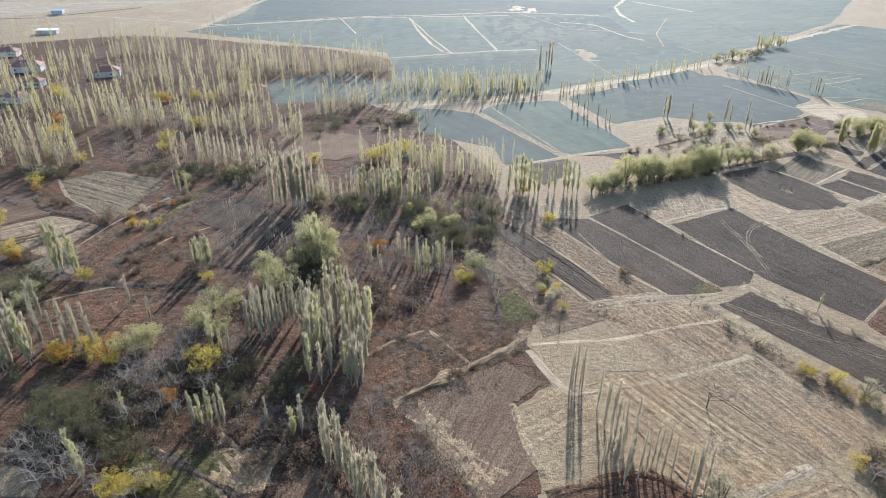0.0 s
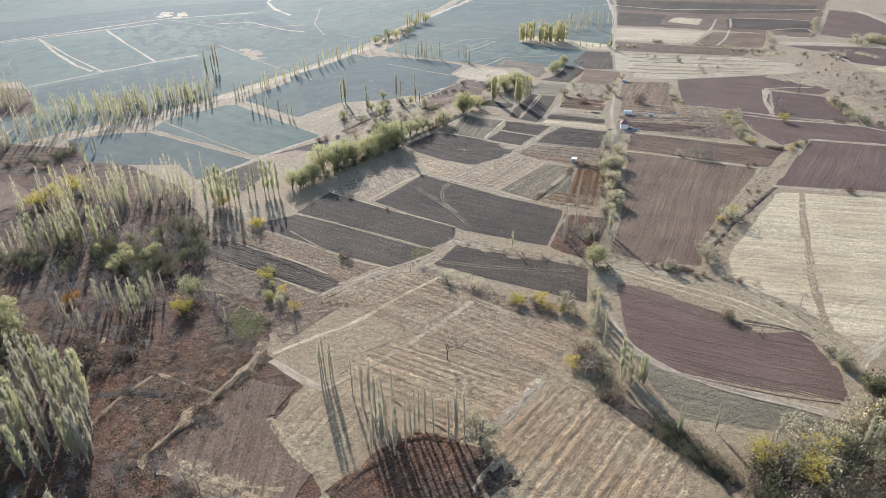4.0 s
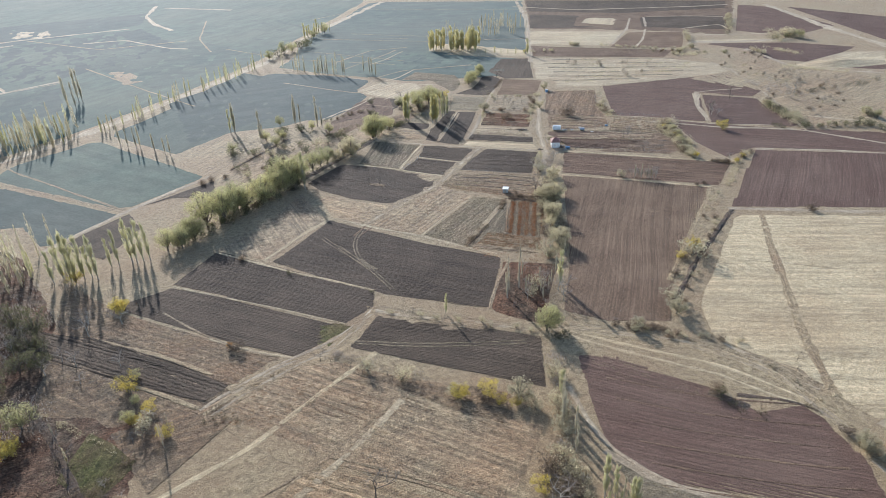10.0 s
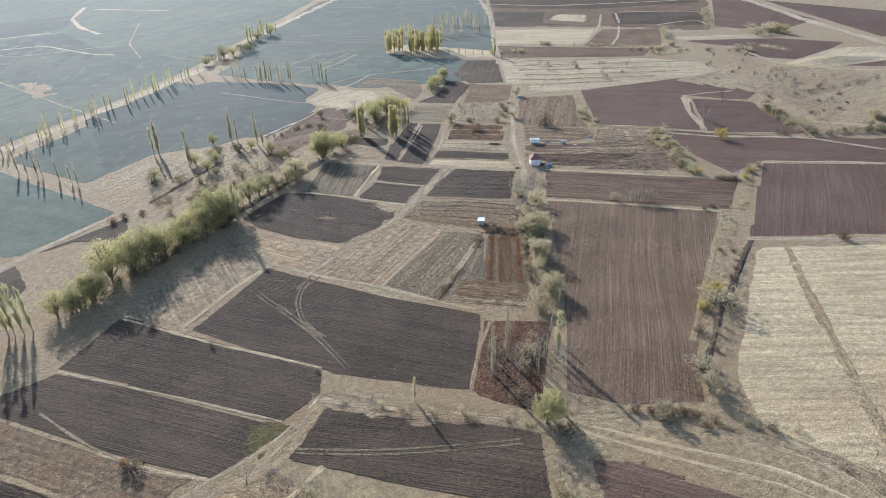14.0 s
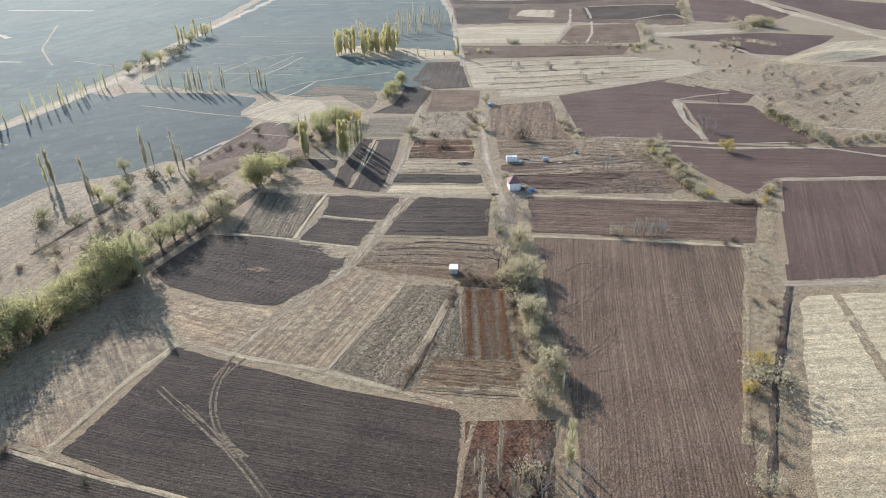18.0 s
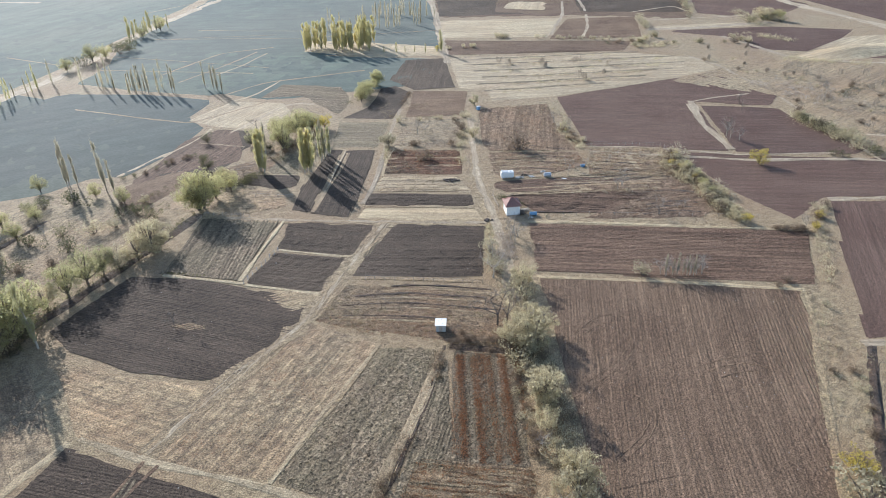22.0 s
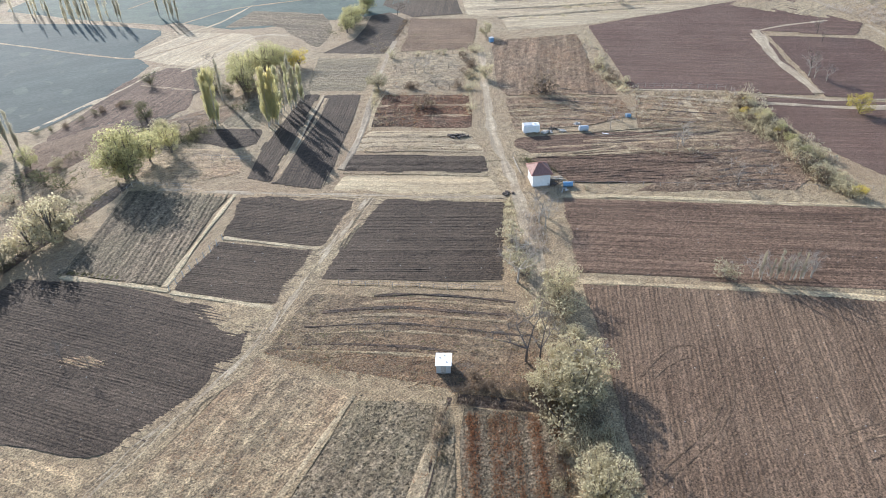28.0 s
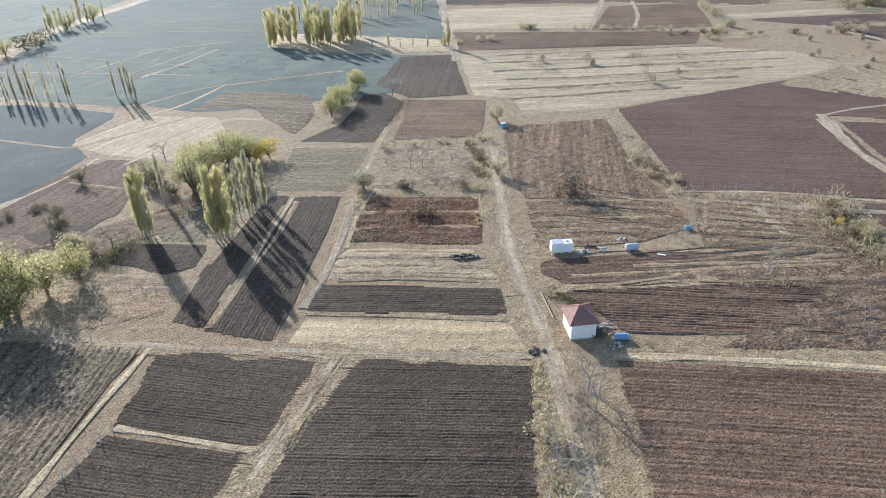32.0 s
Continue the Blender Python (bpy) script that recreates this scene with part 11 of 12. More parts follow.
tufts("tuft", [(55.2, 79.3), (72.0, 88.4), (76.5, 76.3), (62.7, 67.4)], 0.7, 0.2)
tufts("tuft_green", [(89.9, 72.5), (113.4, 52.8), (107.8, 50.4), (88.3, 65.2)], 0.5, 0.2)
tufts("tuft", [(110.7, 110.8), (118.4, 100.4), (123.9, 87.3), (120.1, 85.9), (106.6, 104.4)], 0.6, 0.25)
clumps([(144.7, 193.0), (150.5, 185.3), (122.8, 169.6), (116.9, 180.3)], 1.0, 0.11, (35.1, 0.95))
clumps([(117.1, 181.1), (124.2, 169.9), (122.1, 169.2), (116.6, 179.2)], 1.2, 0.1, None)
clumps([(151.8, 180.0), (157.8, 173.7), (142.7, 159.1), (137.1, 165.8)], 1.1, 0.09, (43.3, 0.8))
tufts("tuft_rust", [(129.0, 202.8), (137.6, 193.9), (128.5, 186.3), (123.2, 190.5), (123.7, 196.6)], 2.2, 0.2)
tufts("tuft_rust", [(110.7, 197.4), (122.7, 192.3), (119.3, 184.1), (111.3, 190.1)], 2.0, 0.2)
tufts("tuft", [(107.5, 196.1), (138.7, 206.4), (143.3, 193.7), (116.2, 181.5)], 1.6, 0.2)
tufts("tuft_rust", [(141.3, 207.4), (155.6, 190.5), (151.1, 188.1), (141.0, 204.0)], 2.0, 0.25)
tufts("tuft", [(142.9, 209.7), (157.4, 192.4), (150.6, 187.7), (140.6, 203.5)], 2.0, 0.25)
tufts("tuft_rust", [(132.1, 169.3), (142.1, 157.0), (137.5, 152.7), (125.0, 165.5)], 16, 0.24, (-52.4, 1.25, 0.3))
tufts("tuft", [(132.1, 169.3), (142.1, 157.0), (137.5, 152.7), (125.0, 165.5)], 9, 0.24, (-52.4, 1.25, 0.5))
tufts("tuft_rust", [(151.9, 181.4), (153.1, 180.2), (137.3, 165.1), (136.0, 167.0)], 16, 0.2)
tufts("tuft_rust", [(154.1, 179.1), (155.1, 178.1), (139.7, 162.7), (138.5, 163.8)], 22, 0.2)
tufts("tuft_rust", [(156.5, 176.7), (157.4, 175.7), (142.0, 160.3), (140.9, 161.4)], 22, 0.2)
tufts("tuft", [(153.1, 180.2), (154.0, 179.3), (138.3, 164.1), (137.3, 165.1)], 9, 0.18)
tufts("tuft", [(155.3, 177.8), (156.2, 177.0), (140.6, 161.7), (139.7, 162.7)], 9, 0.18)
tufts("tuft", [(157.3, 175.0), (158.2, 174.1), (143.0, 159.2), (142.0, 160.2)], 9, 0.18)
tufts("tuft", [(158.4, 173.9), (159.2, 173.0), (144.1, 158.1), (143.1, 159.1)], 9, 0.18)
tufts("tuft", [(239.7, 227.0), (246.1, 220.0), (229.8, 209.7), (222.9, 217.1)], 2.0, 0.25)
tufts("tuft_rust", [(239.7, 227.0), (246.1, 220.0), (229.8, 209.7), (222.9, 217.1)], 0.8, 0.25)
tufts("tuft", [(221.7, 242.6), (231.7, 224.2), (221.4, 217.2), (209.1, 228.8)], 1.6, 0.22)
tufts("tuft", [(187.2, 212.5), (190.7, 208.8), (185.5, 201.0), (181.8, 204.8)], 2.5, 0.22)
tufts("tuft", [(227.3, 291.7), (240.0, 277.3), (216.3, 252.5), (206.6, 263.2)], 1.2, 0.3)
tufts("tuft", [(189.2, 247.2), (205.1, 230.2), (196.6, 223.4), (182.0, 238.9)], 2.0, 0.22)
tufts("tuft_rust", [(205.8, 264.0), (217.8, 250.9), (209.1, 245.0), (200.0, 254.9)], 1.0, 0.25)
tufts("tuft_rust", [(41.0, 143.7), (61.2, 147.6), (66.5, 141.7), (49.8, 133.5), (41.0, 140.7)], 2.2, 0.24)
tufts("tuft", [(61.9, 146.5), (75.0, 125.9), (68.9, 118.3), (50.6, 132.9)], 1.4, 0.24)
tufts("tuft_rust", [(64.8, 134.1), (74.3, 124.8), (69.6, 117.7), (60.1, 125.3)], 0.8, 0.24)
tufts("tuft", [(35.3, 190.8), (49.6, 167.6), (59.8, 152.1), (47.1, 150.2), (41.9, 163.6), (32.5, 181.6)], 1.3, 0.24)
tufts("tuft_rust", [(49.0, 165.9), (59.8, 152.1), (47.9, 149.6), (44.4, 157.8)], 0.8, 0.24)
tufts("tuft", [(20.8, 176.9), (29.7, 162.5), (38.3, 147.4), (29.8, 149.6), (18.5, 158.7)], 1.2, 0.24)
clumps([(27.8, 184.4), (38.9, 168.1), (44.5, 155.0), (41.8, 149.4), (32.1, 165.0), (26.3, 175.3)], 1.0, 0.12, (-59.0, 1.0))
tufts("tuft", [(111.6, 117.0), (121.2, 99.2), (125.2, 87.0), (120.6, 87.4), (112.6, 105.2)], 1.8, 0.26)
tufts("tuft", [(119.8, 116.9), (135.9, 91.1), (136.0, 70.2), (129.3, 82.0), (122.5, 100.1)], 0.6, 0.22)
tufts("tuft", [(182.5, 130.7), (212.5, 101.5), (147.4, 74.3), (146.2, 86.7), (140.3, 104.7)], 0.35, 0.24)
tufts("tuft_green", [(141.0, 84.1), (140.7, 77.9), (136.6, 69.8), (134.6, 71.4)], 1.5, 0.22)
tufts("tuft", [(354.4, 248.5), (390.5, 176.0), (316.0, 144.9), (297.8, 165.8), (324.3, 205.3)], 0.15, 0.5)
tufts("tuft", [(34.6, 117.3), (52.9, 119.5), (72.0, 91.1), (52.4, 83.0), (46.4, 83.9), (35.0, 110.8)], 7, 0.2, (-58.0, 1.9, 0.35))
tufts("tuft", [(73.2, 89.0), (78.3, 79.9), (81.3, 59.1), (78.1, 56.4), (74.2, 48.3), (41.3, 71.5), (52.6, 81.1)], 6, 0.2, (24.3, 2.4, 0.4))
tufts("tuft", [(41.1, 145.7), (62.0, 147.2), (68.9, 144.2), (83.8, 111.7), (91.4, 101.9), (73.4, 92.0), (55.8, 117.3)], 1.6, 0.2)
tufts("tuft", [(246.8, 264.3), (263.4, 248.6), (241.6, 217.8), (228.2, 209.9), (214.4, 228.3)], 1.2, 0.28)
tufts("tuft_rust", [(246.8, 264.3), (263.4, 248.6), (241.6, 217.8), (228.2, 209.9), (214.4, 228.3)], 0.5, 0.22)
tufts("tuft", [(240.8, 216.7), (256.9, 201.1), (242.1, 190.1), (224.1, 203.2)], 1.2, 0.28)
tufts("tuft_rust", [(240.8, 216.7), (256.9, 201.1), (242.1, 190.1), (224.1, 203.2)], 0.5, 0.22)
tufts("tuft", [(222.0, 204.1), (235.7, 189.4), (231.1, 176.1), (213.3, 185.9)], 1.2, 0.28)
tufts("tuft_rust", [(222.0, 204.1), (235.7, 189.4), (231.1, 176.1), (213.3, 185.9)], 0.5, 0.22)
if CLODS[1]:
    tagged(mesh_object("clods", *CLODS, STONE), "pale clods and stones on ploughed soil", "stones", kind="stuff")
tagged(mesh_object("soil_clumps", *CLUMPS, GREYSOIL), "lumps of grey earth and old roots in garden plots", "soil", kind="stuff")
finish_far()
finish_tufts()

# ---- buildings and small things ----
def part(name, bm, material, parent, label="", smooth=False):
    """Links a bmesh as one mesh under a thing or a part."""
    me = bpy.data.meshes.new(name)
    bm.to_mesh(me)
    bm.free()
    me.materials.append(material)
    if smooth:
        me.polygons.foreach_set("use_smooth", [True] * len(me.polygons))
    ob = new(name, me)
    ob.parent = parent
    if label:
        tagged(ob, label)
    return ob


def box(x0, y0, z0, x1, y1, z1, bevel=0.02, m=None):
    """A bevelled block between two corners."""
    bm = bmesh.new()
    bmesh.ops.create_cube(bm, size=1.0)
    bmesh.ops.transform(bm, matrix=Matrix.Translation(((x0 + x1) / 2, (y0 + y1) / 2, (z0 + z1) / 2)) @ Matrix.Diagonal((x1 - x0, y1 - y0, z1 - z0, 1)), verts=bm.verts)
    if bevel:
        bmesh.ops.bevel(bm, geom=bm.edges[:], offset=bevel, segments=1, affect="EDGES")
    if m is not None:
        bmesh.ops.transform(bm, matrix=m, verts=bm.verts)
    return bm


def rod(p, q, r0, r1=None, sides=8):
    """A round bar from p to q."""
    p, q = Vector(p), Vector(q)
    bm = bmesh.new()
    bmesh.ops.create_cone(bm, cap_ends=True, segments=sides, radius1=r0, radius2=r0 if r1 is None else r1, depth=(q - p).length)
    turn = (q - p).to_track_quat("Z", "Y").to_matrix().to_4x4()
    bmesh.ops.transform(bm, matrix=Matrix.Translation((p + q) / 2) @ turn, verts=bm.verts)
    return bm


def root(name, label, category, m, group=""):
    ob = tagged(new(name), label, category, group)
    ob.empty_display_size = 0.3
    ob.matrix_basis = m
    return ob


def hip_roof(w, d, eave, top, ridge, over=0.35, courses=9):
    """A hipped roof in stepped courses of tiles; ridge: the length of its ridge along x."""
    bm = bmesh.new()
    hw, hd = w / 2 + over, d / 2 + over
    for c in range(courses):
        f0, f1 = c / courses, (c + 1.12) / courses
        f1 = min(f1, 1.0)
        rings = []
        for f, up in ((f0, 0.0), (f0, 0.045), (f1, 0.045)):
            x, y = hw + (ridge / 2 - hw) * f, hd * (1 - f)
            z = eave + (top - eave) * f + up
            rings.append([bm.verts.new((sx * x, sy * max(y, 0.01), z)) for sx, sy in ((-1, -1), (1, -1), (1, 1), (-1, 1))])
        for a, b in zip(rings, rings[1:]):
            for i in range(4):
                bm.faces.new((a[i], a[(i + 1) % 4], b[(i + 1) % 4], b[i]))
    under = [bm.verts.new((sx * hw, sy * hd, eave - 0.06)) for sx, sy in ((-1, -1), (1, -1), (1, 1), (-1, 1))]
    bm.faces.new(under[::-1])
    low = [bm.verts.new((sx * hw, sy * hd, eave)) for sx, sy in ((-1, -1), (1, -1), (1, 1), (-1, 1))]
    for i in range(4):
        bm.faces.new((under[i], under[(i + 1) % 4], low[(i + 1) % 4], low[i]))
    bmesh.ops.remove_doubles(bm, verts=bm.verts[:], dist=0.002)
    return bm


def house(name, label, m, w, d, wall, top, ridge, walls=WHITE, tiles=TILE, openings=(), chimney=False, courses=9):
    h = root(name, label, "house", m)
    t = 0.2
    part("plinth", box(-w / 2 - 0.05, -d / 2 - 0.05, -0.3, w / 2 + 0.05, d / 2 + 0.05, 0.12), CONCRETE, h)
    part("wall", box(-w / 2, -d / 2, 0.12, w / 2, -d / 2 + t, wall, 0.015), walls, h)
    part("wall", box(-w / 2, d / 2 - t, 0.12, w / 2, d / 2, wall, 0.015), walls, h)
    part("wall", box(-w / 2, -d / 2 + t, 0.12, -w / 2 + t, d / 2 - t, wall, 0.015), walls, h)
    part("wall", box(w / 2 - t, -d / 2 + t, 0.12, w / 2, d / 2 - t, wall, 0.015), walls, h)
    r = part("roof", hip_roof(w, d, wall, top, ridge, courses=courses), tiles, h)
    hw, hd = w / 2 + 0.35, d / 2 + 0.35
    for sx in (-1, 1):
        for sy in (-1, 1):
            part("hip_cap", rod((sx * hw, sy * hd, wall + 0.05), (sx * ridge / 2, 0, top + 0.06), 0.09), RIDGE, r)
    if ridge > 0.1:
        part("ridge_cap", rod((-ridge / 2, 0, top + 0.07), (ridge / 2, 0, top + 0.07), 0.1), RIDGE, r)
    for kind, face, u, z0, wide, z1 in openings:
        # a frame with a dark pane or a leaf, 3 cm proud of the wall
        y = -d / 2 - 0.03 if face == "front" else d / 2 + 0.03
        o = part(kind, box(u - wide / 2, y - 0.03, z0, u + wide / 2, y + 0.03, z1, 0.01), WOOD if kind == "door" else WHITE, h)
        if kind == "window":
            s = -0.035 if face == "front" else 0.035
            part("pane", box(u - wide / 2 + 0.08, y + s - 0.005, z0 + 0.08, u + wide / 2 - 0.08, y + s + 0.005, z1 - 0.08, 0), GLASS_DARK, o)
    if chimney:
        part("chimney", box(-w * 0.2, -0.25, wall, -w * 0.2 + 0.5, 0.25, top + 0.5), CONCRETE, h)
    return h


def fence(label, x0, y0, x1, y1, n, tall=1.1, wires=2, material=WOOD, lean=4.0):
    """Posts of uneven height and lean with wires between them."""
    rr = random.Random(round(x0 + y1, 1))
    f = root("fence", label, "fence", pose(x0, y0, 0))
    tops = []
    for i in range(n):
        x, y = (x1 - x0) * i / (n - 1), (y1 - y0) * i / (n - 1)
        h = tall * rr.uniform(0.85, 1.12)
        dx, dy = math.sin(radians(rr.uniform(-lean, lean))) * h, math.sin(radians(rr.uniform(-lean, lean))) * h
        part("post", rod((x, y, -0.2), (x + dx, y + dy, h), 0.055, 0.045, 5), material, f)
        tops.append((x + dx, y + dy, h))
    for k in range(wires):
        bm = bmesh.new()
        s = 0.92 - 0.4 * k
        rings = [[bm.verts.new((x + dx, y, z * s + dz)) for dx, dz in ((-0.008, 0.0), (0.008, 0.0), (0.0, 0.014))] for x, y, z in tops]
        for a, b in zip(rings, rings[1:]):
            for q in range(3):
                bm.faces.new((a[q], a[(q + 1) % 3], b[(q + 1) % 3], b[q]))
        part("wire", bm, GREY, f)
    return f


def heap(name, label, category, x, y, wide, long, tall, material, n, seed, turn=0.0, flat=0.6, kind=""):
    """A heap of separate lumps that lie on one another."""
    rr = random.Random(seed)
    h = root(name, label, category, pose(x, y, 0, 0, 0, turn))
    for i in range(n):
        bm = bmesh.new()
        bmesh.ops.create_icosphere(bm, subdivisions=1, radius=1.0)
        s = rr.uniform(0.14, 0.3) * tall / 0.5
        for v in bm.verts:
            v.co *= rr.uniform(0.75, 1.2)
        f = rr.uniform(0, 1) ** 0.5
        a = rr.uniform(0, 6.283)
        px_, py_ = math.cos(a) * f * long / 2, math.sin(a) * f * wide / 2
        bmesh.ops.transform(bm, matrix=Matrix.Translation((px_, py_, s * flat * 0.7 + tall * (1 - f) * rr.uniform(0, 0.7))) @ pose(0, 0, 0, rr.uniform(-25, 25), rr.uniform(-25, 25), rr.uniform(0, 360)) @ Matrix.Diagonal((s * rr.uniform(0.9, 1.6), s, s * flat, 1)), verts=bm.verts)
        part("lump", bm, material, h)
    return h


def beam_heap(label, x, y, turn, n, length, seed, material, spread=1.2):
    rr = random.Random(seed)
    h = root("timber_heap", label, "wood", pose(x, y, 0, 0, 0, turn))
    for i in range(n):
        z = 0.07 + 0.1 * (i // 4)
        l = length * rr.uniform(0.6, 1.0)
        m = Matrix.Translation((rr.uniform(-0.3, 0.3), rr.uniform(-spread, spread) / 2, z)) @ pose(0, 0, 0, 0, rr.uniform(-3, 3), rr.uniform(-35, 35))
        part("beam", box(-l / 2, -0.06, -0.05, l / 2, 0.06, 0.05, 0.01, m), material, h)
    return h


# the white field house with its red roof
ang = -37.0
ux, uy = math.cos(radians(ang)), math.sin(radians(ang))
wx, wy = -uy, ux
hx, hy = 194.66 + 1.5 * ux + 1.75 * wx, 207.38 + 1.5 * uy + 1.75 * wy
house("field_house", "small white plastered field house with a hipped red tile roof", pose(hx, hy, 0, 0, 0, ang), 3.0, 3.5, 2.3, 3.6, 0.5,
      openings=(("door", "back", 0.3, 0.12, 0.9, 2.0),))
blue = root("blue_drum", "blue plastic water drum lying by the field house", "drum", pose(198.9, 203.2, 0, 0, 0, -45))
part("drum", rod((-0.75, 0, 0.42), (0.75, 0, 0.42), 0.42, sides=16), BLUE, blue, smooth=False)
for u in (-0.77, -0.25, 0.25, 0.77):
    part("hoop", rod((u - 0.03, 0, 0.43), (u + 0.03, 0, 0.43), 0.435, sides=16), BLUE, blue)
part("bung", rod((0.3, 0, 0.83), (0.3, 0, 0.9), 0.07), WHITE, blue)
beam_heap("old boards and poles stacked beside the field house", 198.0, 205.4, 20, 14, 2.2, 3, DARKWOOD, 1.6)
beam_heap("grey weathered poles lying by the field house", 199.6, 206.0, -50, 9, 2.4, 5, WOOD, 1.2)
heap("stone_heap", "low heap of pale stones beside the field house", "stones", 197.4, 202.9, 1.2, 1.6, 0.4, STONE, 12, 4)
fallen = root("fallen_pole", "long pale wooden pole leaning beside the track", "pole", pose(200.4, 216.7, 0))
part("pole", rod((0, 0, 0.15), (-4.3, -5.5, 0.6), 0.07, 0.05, 6), WOOD, fallen)
part("stake", rod((-0.2, 0.1, -0.2), (0.1, -0.2, 1.3), 0.06, 0.05, 6), WOOD, fallen)
part("stake", rod((-4.1, -5.4, -0.2), (-4.3, -5.5, 1.0), 0.06, 0.05, 6), WOOD, fallen)

# the white tank trailer and the litter behind the house
tank = root("water_tank", "white box-shaped water tank standing on low blocks", "tank", pose(210.6, 221.0, 0, 0, 0, -40))
part("body", box(-1.6, -0.8, 0.25, 1.6, 0.8, 1.7, 0.12), WHITE, tank)
part("lid", box(-1.5, -0.7, 1.7, 0.2, 0.7, 1.76, 0.02), GREY, tank)
part("hatch", rod((0.8, 0, 1.69), (0.8, 0, 1.8), 0.25, sides=12), GREY, tank)
for u in (-1.1, 0.0, 1.1):
    part("block", box(u - 0.2, -0.7, 0.0, u + 0.2, 0.7, 0.26, 0.02), CONCRETE, tank)
grey = root("grey_tank", "rounded grey metal tank on the bare ground", "tank", pose(217.9, 213.9, 0, 0, 0, -36))
part("body", rod((-0.8, 0, 0.58), (0.8, 0, 0.58), 0.55, sides=16), GREY, grey)
part("end_cap", rod((-0.92, 0, 0.58), (-0.8, 0, 0.58), 0.4, 0.55, 16), GREY, grey)
part("end_cap", rod((0.8, 0, 0.58), (0.92, 0, 0.58), 0.55, 0.4, 16), GREY, grey)
for u in (-0.5, 0.5):
    part("foot", box(u - 0.08, -0.4, -0.05, u + 0.08, 0.4, 0.2, 0.01), CONCRETE, grey)
heap("rubble_heap", "heap of broken white stones beside the water tank", "rubble", 212.6, 218.6, 1.2, 2.2, 0.5, STONE, 26, 11, -40)
heap("stone_heap", "small heap of white stones in the garden", "stones", 219.6, 216.6, 0.9, 1.2, 0.5, STONE, 12, 12)
heap("earth_heap", "dark pit with dug earth behind the tank", "earth", 214.4, 218.6, 1.5, 2.0, 0.4, DARKWOOD, 16, 13)
beam_heap("white boards scattered among stones", 215.2, 217.0, -30, 6, 1.5, 14, CONCRETE, 1.6)
plank = root("white_plank", "short white board lying on ploughed soil", "board", pose(219.6, 210.0, 0.1, 0, 4, -60))
part("board", box(-0.6, -0.16, 0, 0.6, 0.16, 0.05, 0.01), WHITE, plank)
cart = root("blue_crate", "blue crate with poles at the garden edge", "crate", pose(229.2, 211.2, 0, 0, 0, -30))
part("crate", box(-0.5, -0.35, 0.0, 0.5, 0.35, 0.6, 0.03), BLUE, cart)
part("pole", rod((-0.5, -0.2, 0.64), (1.4, 0.3, 0.64), 0.05), WOOD, cart)
hive = root("blue_hut", "small blue box under the hedge trees", "box", pose(244.5, 262.4, 0, 0, 0, -20))
part("body", box(-0.5, -0.45, 0.0, 0.5, 0.45, 1.1, 0.03), BLUE, hive)
part("lid", box(-0.6, -0.55, 1.1, 0.6, 0.55, 1.18, 0.02), GREY, hive)
heap("log_heap", "dark heap of logs and brushwood on dry grass", "wood", 199.4, 230.0, 1.6, 4.2, 0.7, DARKWOOD, 40, 21, -46)
heap("dung_heap", "small dark brown heap at the edge of the track", "heap", 190.2, 208.9, 1.0, 2.2, 0.5, DARKWOOD, 22, 22, -31)

# the white hut in the gardens
hut = root("garden_hut", "small white garden hut with a flat sheet roof", "hut", pose(154.9, 188.0, 0, 0, 0, -47) @ Matrix.Diagonal((0.88, 0.88, 0.88, 1)))
part("wall", box(-0.95, -1.05, 0, 0.95, -0.93, 1.5, 0.01), CONCRETE, hut)
part("wall", box(-0.95, 0.93, 0, 0.95, 1.05, 1.6, 0.01), CONCRETE, hut)
part("wall", box(-0.95, -0.93, 0, -0.83, 0.93, 1.55, 0.01), CONCRETE, hut)
part("wall", box(0.83, -0.93, 0, 0.95, 0.93, 1.55, 0.01), CONCRETE, hut)
part("roof_sheet", box(-1.1, -1.25, 1.6, 1.1, 1.2, 1.68, 0.02), WHITE, hut)
part("door", box(-0.35, -1.09, 0.02, 0.35, -1.055, 1.4, 0.01), WOOD, hut)
for u, v in ((-0.5, 0.3), (0.4, -0.5), (0.1, 0.7)):
    part("stone", box(u - 0.1, v - 0.09, 1.68, u + 0.1, v + 0.09, 1.77, 0.03), CONCRETE, hut)

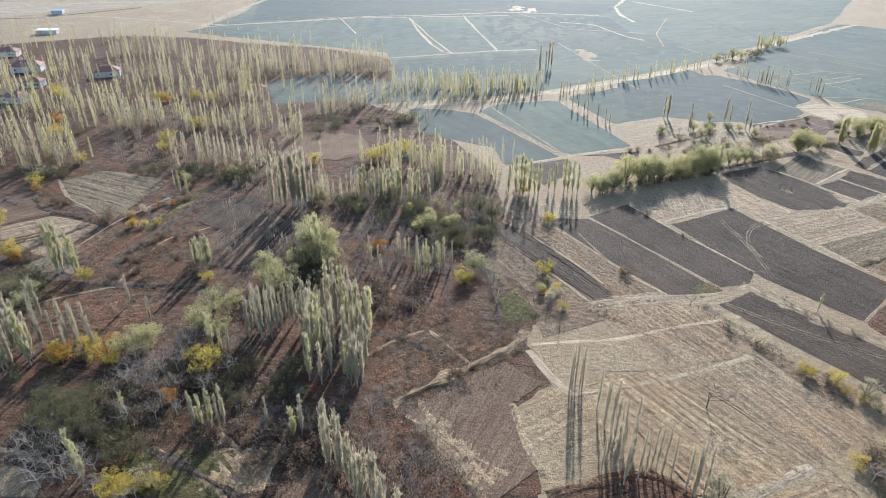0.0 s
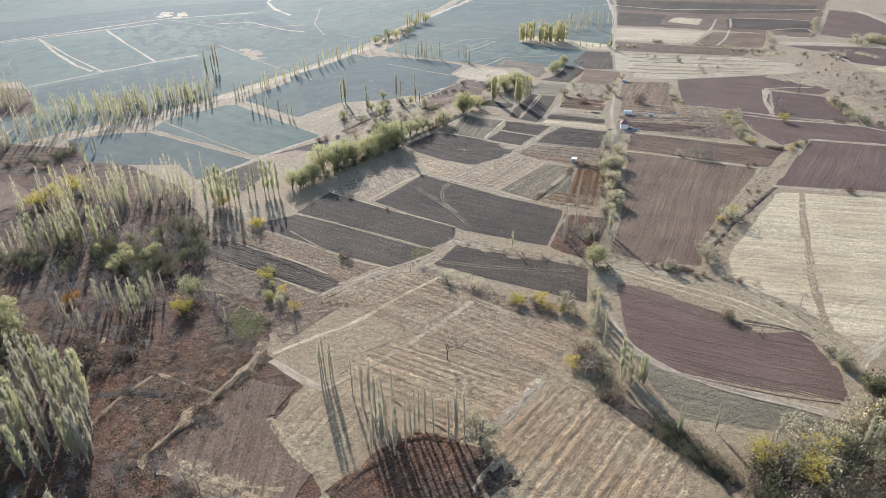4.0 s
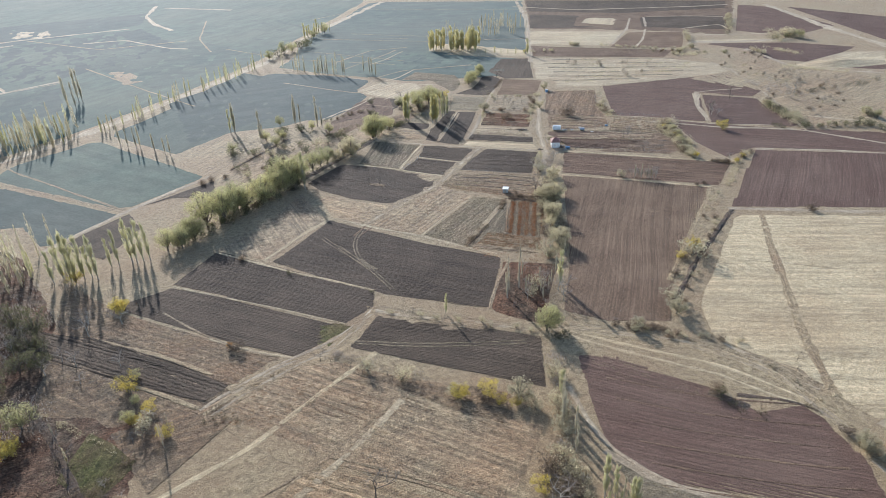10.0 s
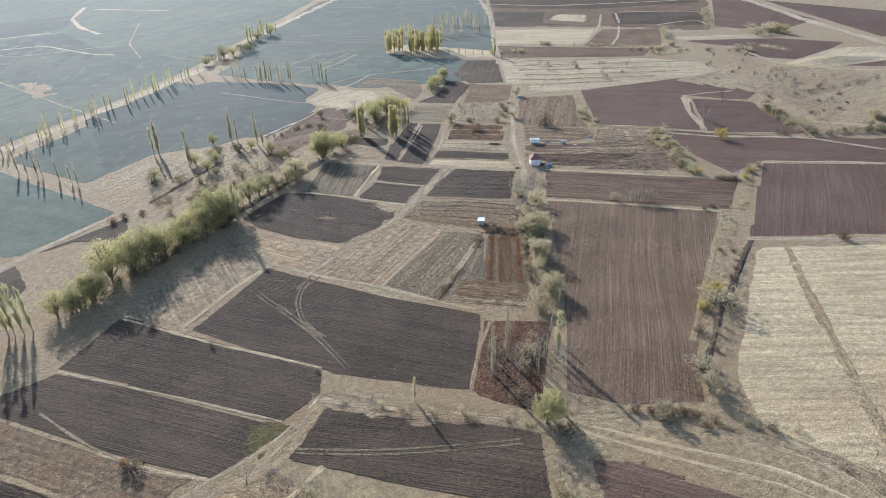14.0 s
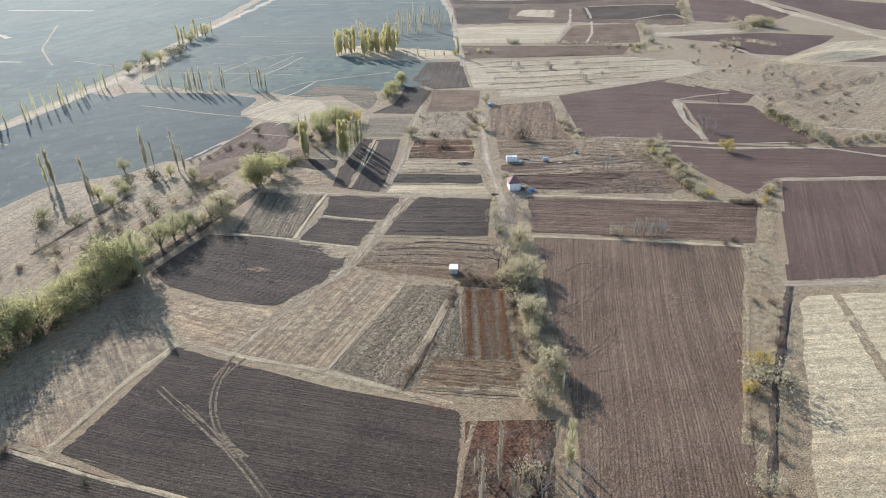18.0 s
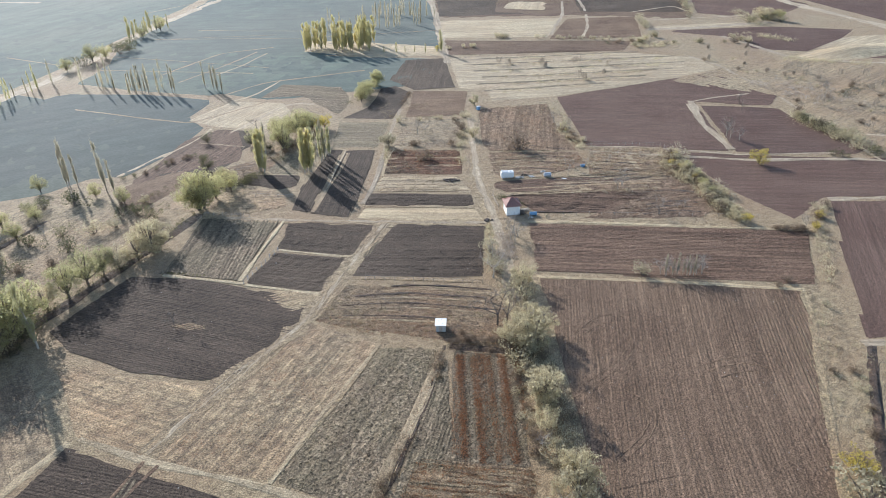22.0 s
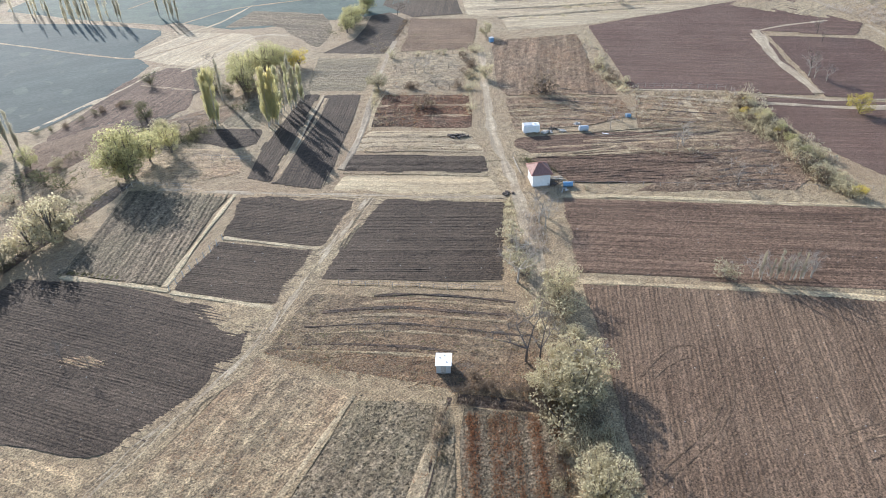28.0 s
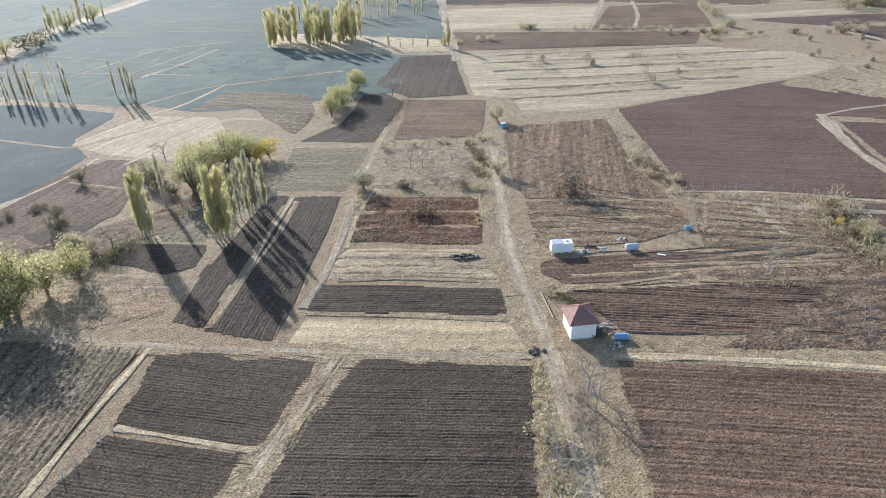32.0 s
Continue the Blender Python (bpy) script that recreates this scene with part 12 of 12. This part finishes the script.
# fences
fence("row of pale wooden posts with wire along the red field", 243.1, 218.2, 255.2, 203.8, 11)
fence("row of pale wooden posts with wire beside dry scrub", 254.5, 202.2, 239.7, 187.0, 10)
fence("low fence of pale crooked posts under the willow", 147.3, 258.2, 154.1, 249.9, 6, 1.0)
fence("short fence of pale crooked posts by the track", 144.8, 256.6, 148.3, 258.5, 4, 1.0)
fence("wire fence with thin grey posts beside the plot", 150.0, 231.5, 138.5, 225.7, 9, 1.1, 3, GREY)
fence("wire fence with thin wooden posts along the garden", 155.7, 209.7, 170.4, 192.5, 13, 1.0)
fence("wire fence with thin posts along the ploughed field", 200.0, 202.6, 232.0, 166.5, 18, 0.8, 1)
fence("wire fence along the poplar garden", 160.5, 258.0, 166.5, 251.0, 6, 1.1)

# the village at the far side of the groves
VILLAGE = (("windows", -237.0, 384.0, 12, 16.0, 9.0, 3.4, 6.2), ("b", -210.0, 324.0, -10, 10.0, 8.0, 3.2, 5.4), ("c", -187.0, 374.0, 20, 13.0, 8.0, 3.2, 5.6),
           ("d", -216.0, 352.0, 5, 9.0, 7.0, 3.0, 4.8), ("e", -228.0, 336.0, -15, 8.0, 7.0, 3.0, 4.9), ("f", -252.0, 352.0, 30, 10.0, 8.0, 3.2, 5.4), ("g", -268.0, 420.0, 8, 11.0, 8.0, 3.2, 5.4))
for _, vx, vy, va, vw, vd, vh, vt in VILLAGE:
    house("village_house", "low village house with plastered walls and red hipped roof", pose(vx, vy, 0, 0, 0, va), vw, vd, vh, vt, vw - vd + 1.0,
          CONCRETE, TILE, [("window", "front", u * vw / 6, 1.1, 1.1, 2.3) for u in (-2, 1, 2)] + [("door", "front", -0.5, 0.15, 1.0, 2.2)], True, 1)
shed = root("blue_shed", "low blue-roofed shed on the open ground", "shed", pose(-311, 565, 0, 0, 0, 10))
part("body", box(-4, -3, 0, 4, 3, 2.8, 0.05), GREY, shed)
part("roof", box(-4.4, -3.4, 2.8, 4.4, 3.4, 3.1, 0.05), BLUE, shed)
shed = root("white_shed", "long low white shed at the edge of the groves", "shed", pose(-279, 487, 0, 0, 0, 5))
part("body", box(-7, -3, 0, 7, 3, 2.8, 0.05), CONCRETE, shed)
part("roof", box(-7.4, -3.4, 2.8, 7.4, 3.4, 3.1, 0.05), WHITE, shed)
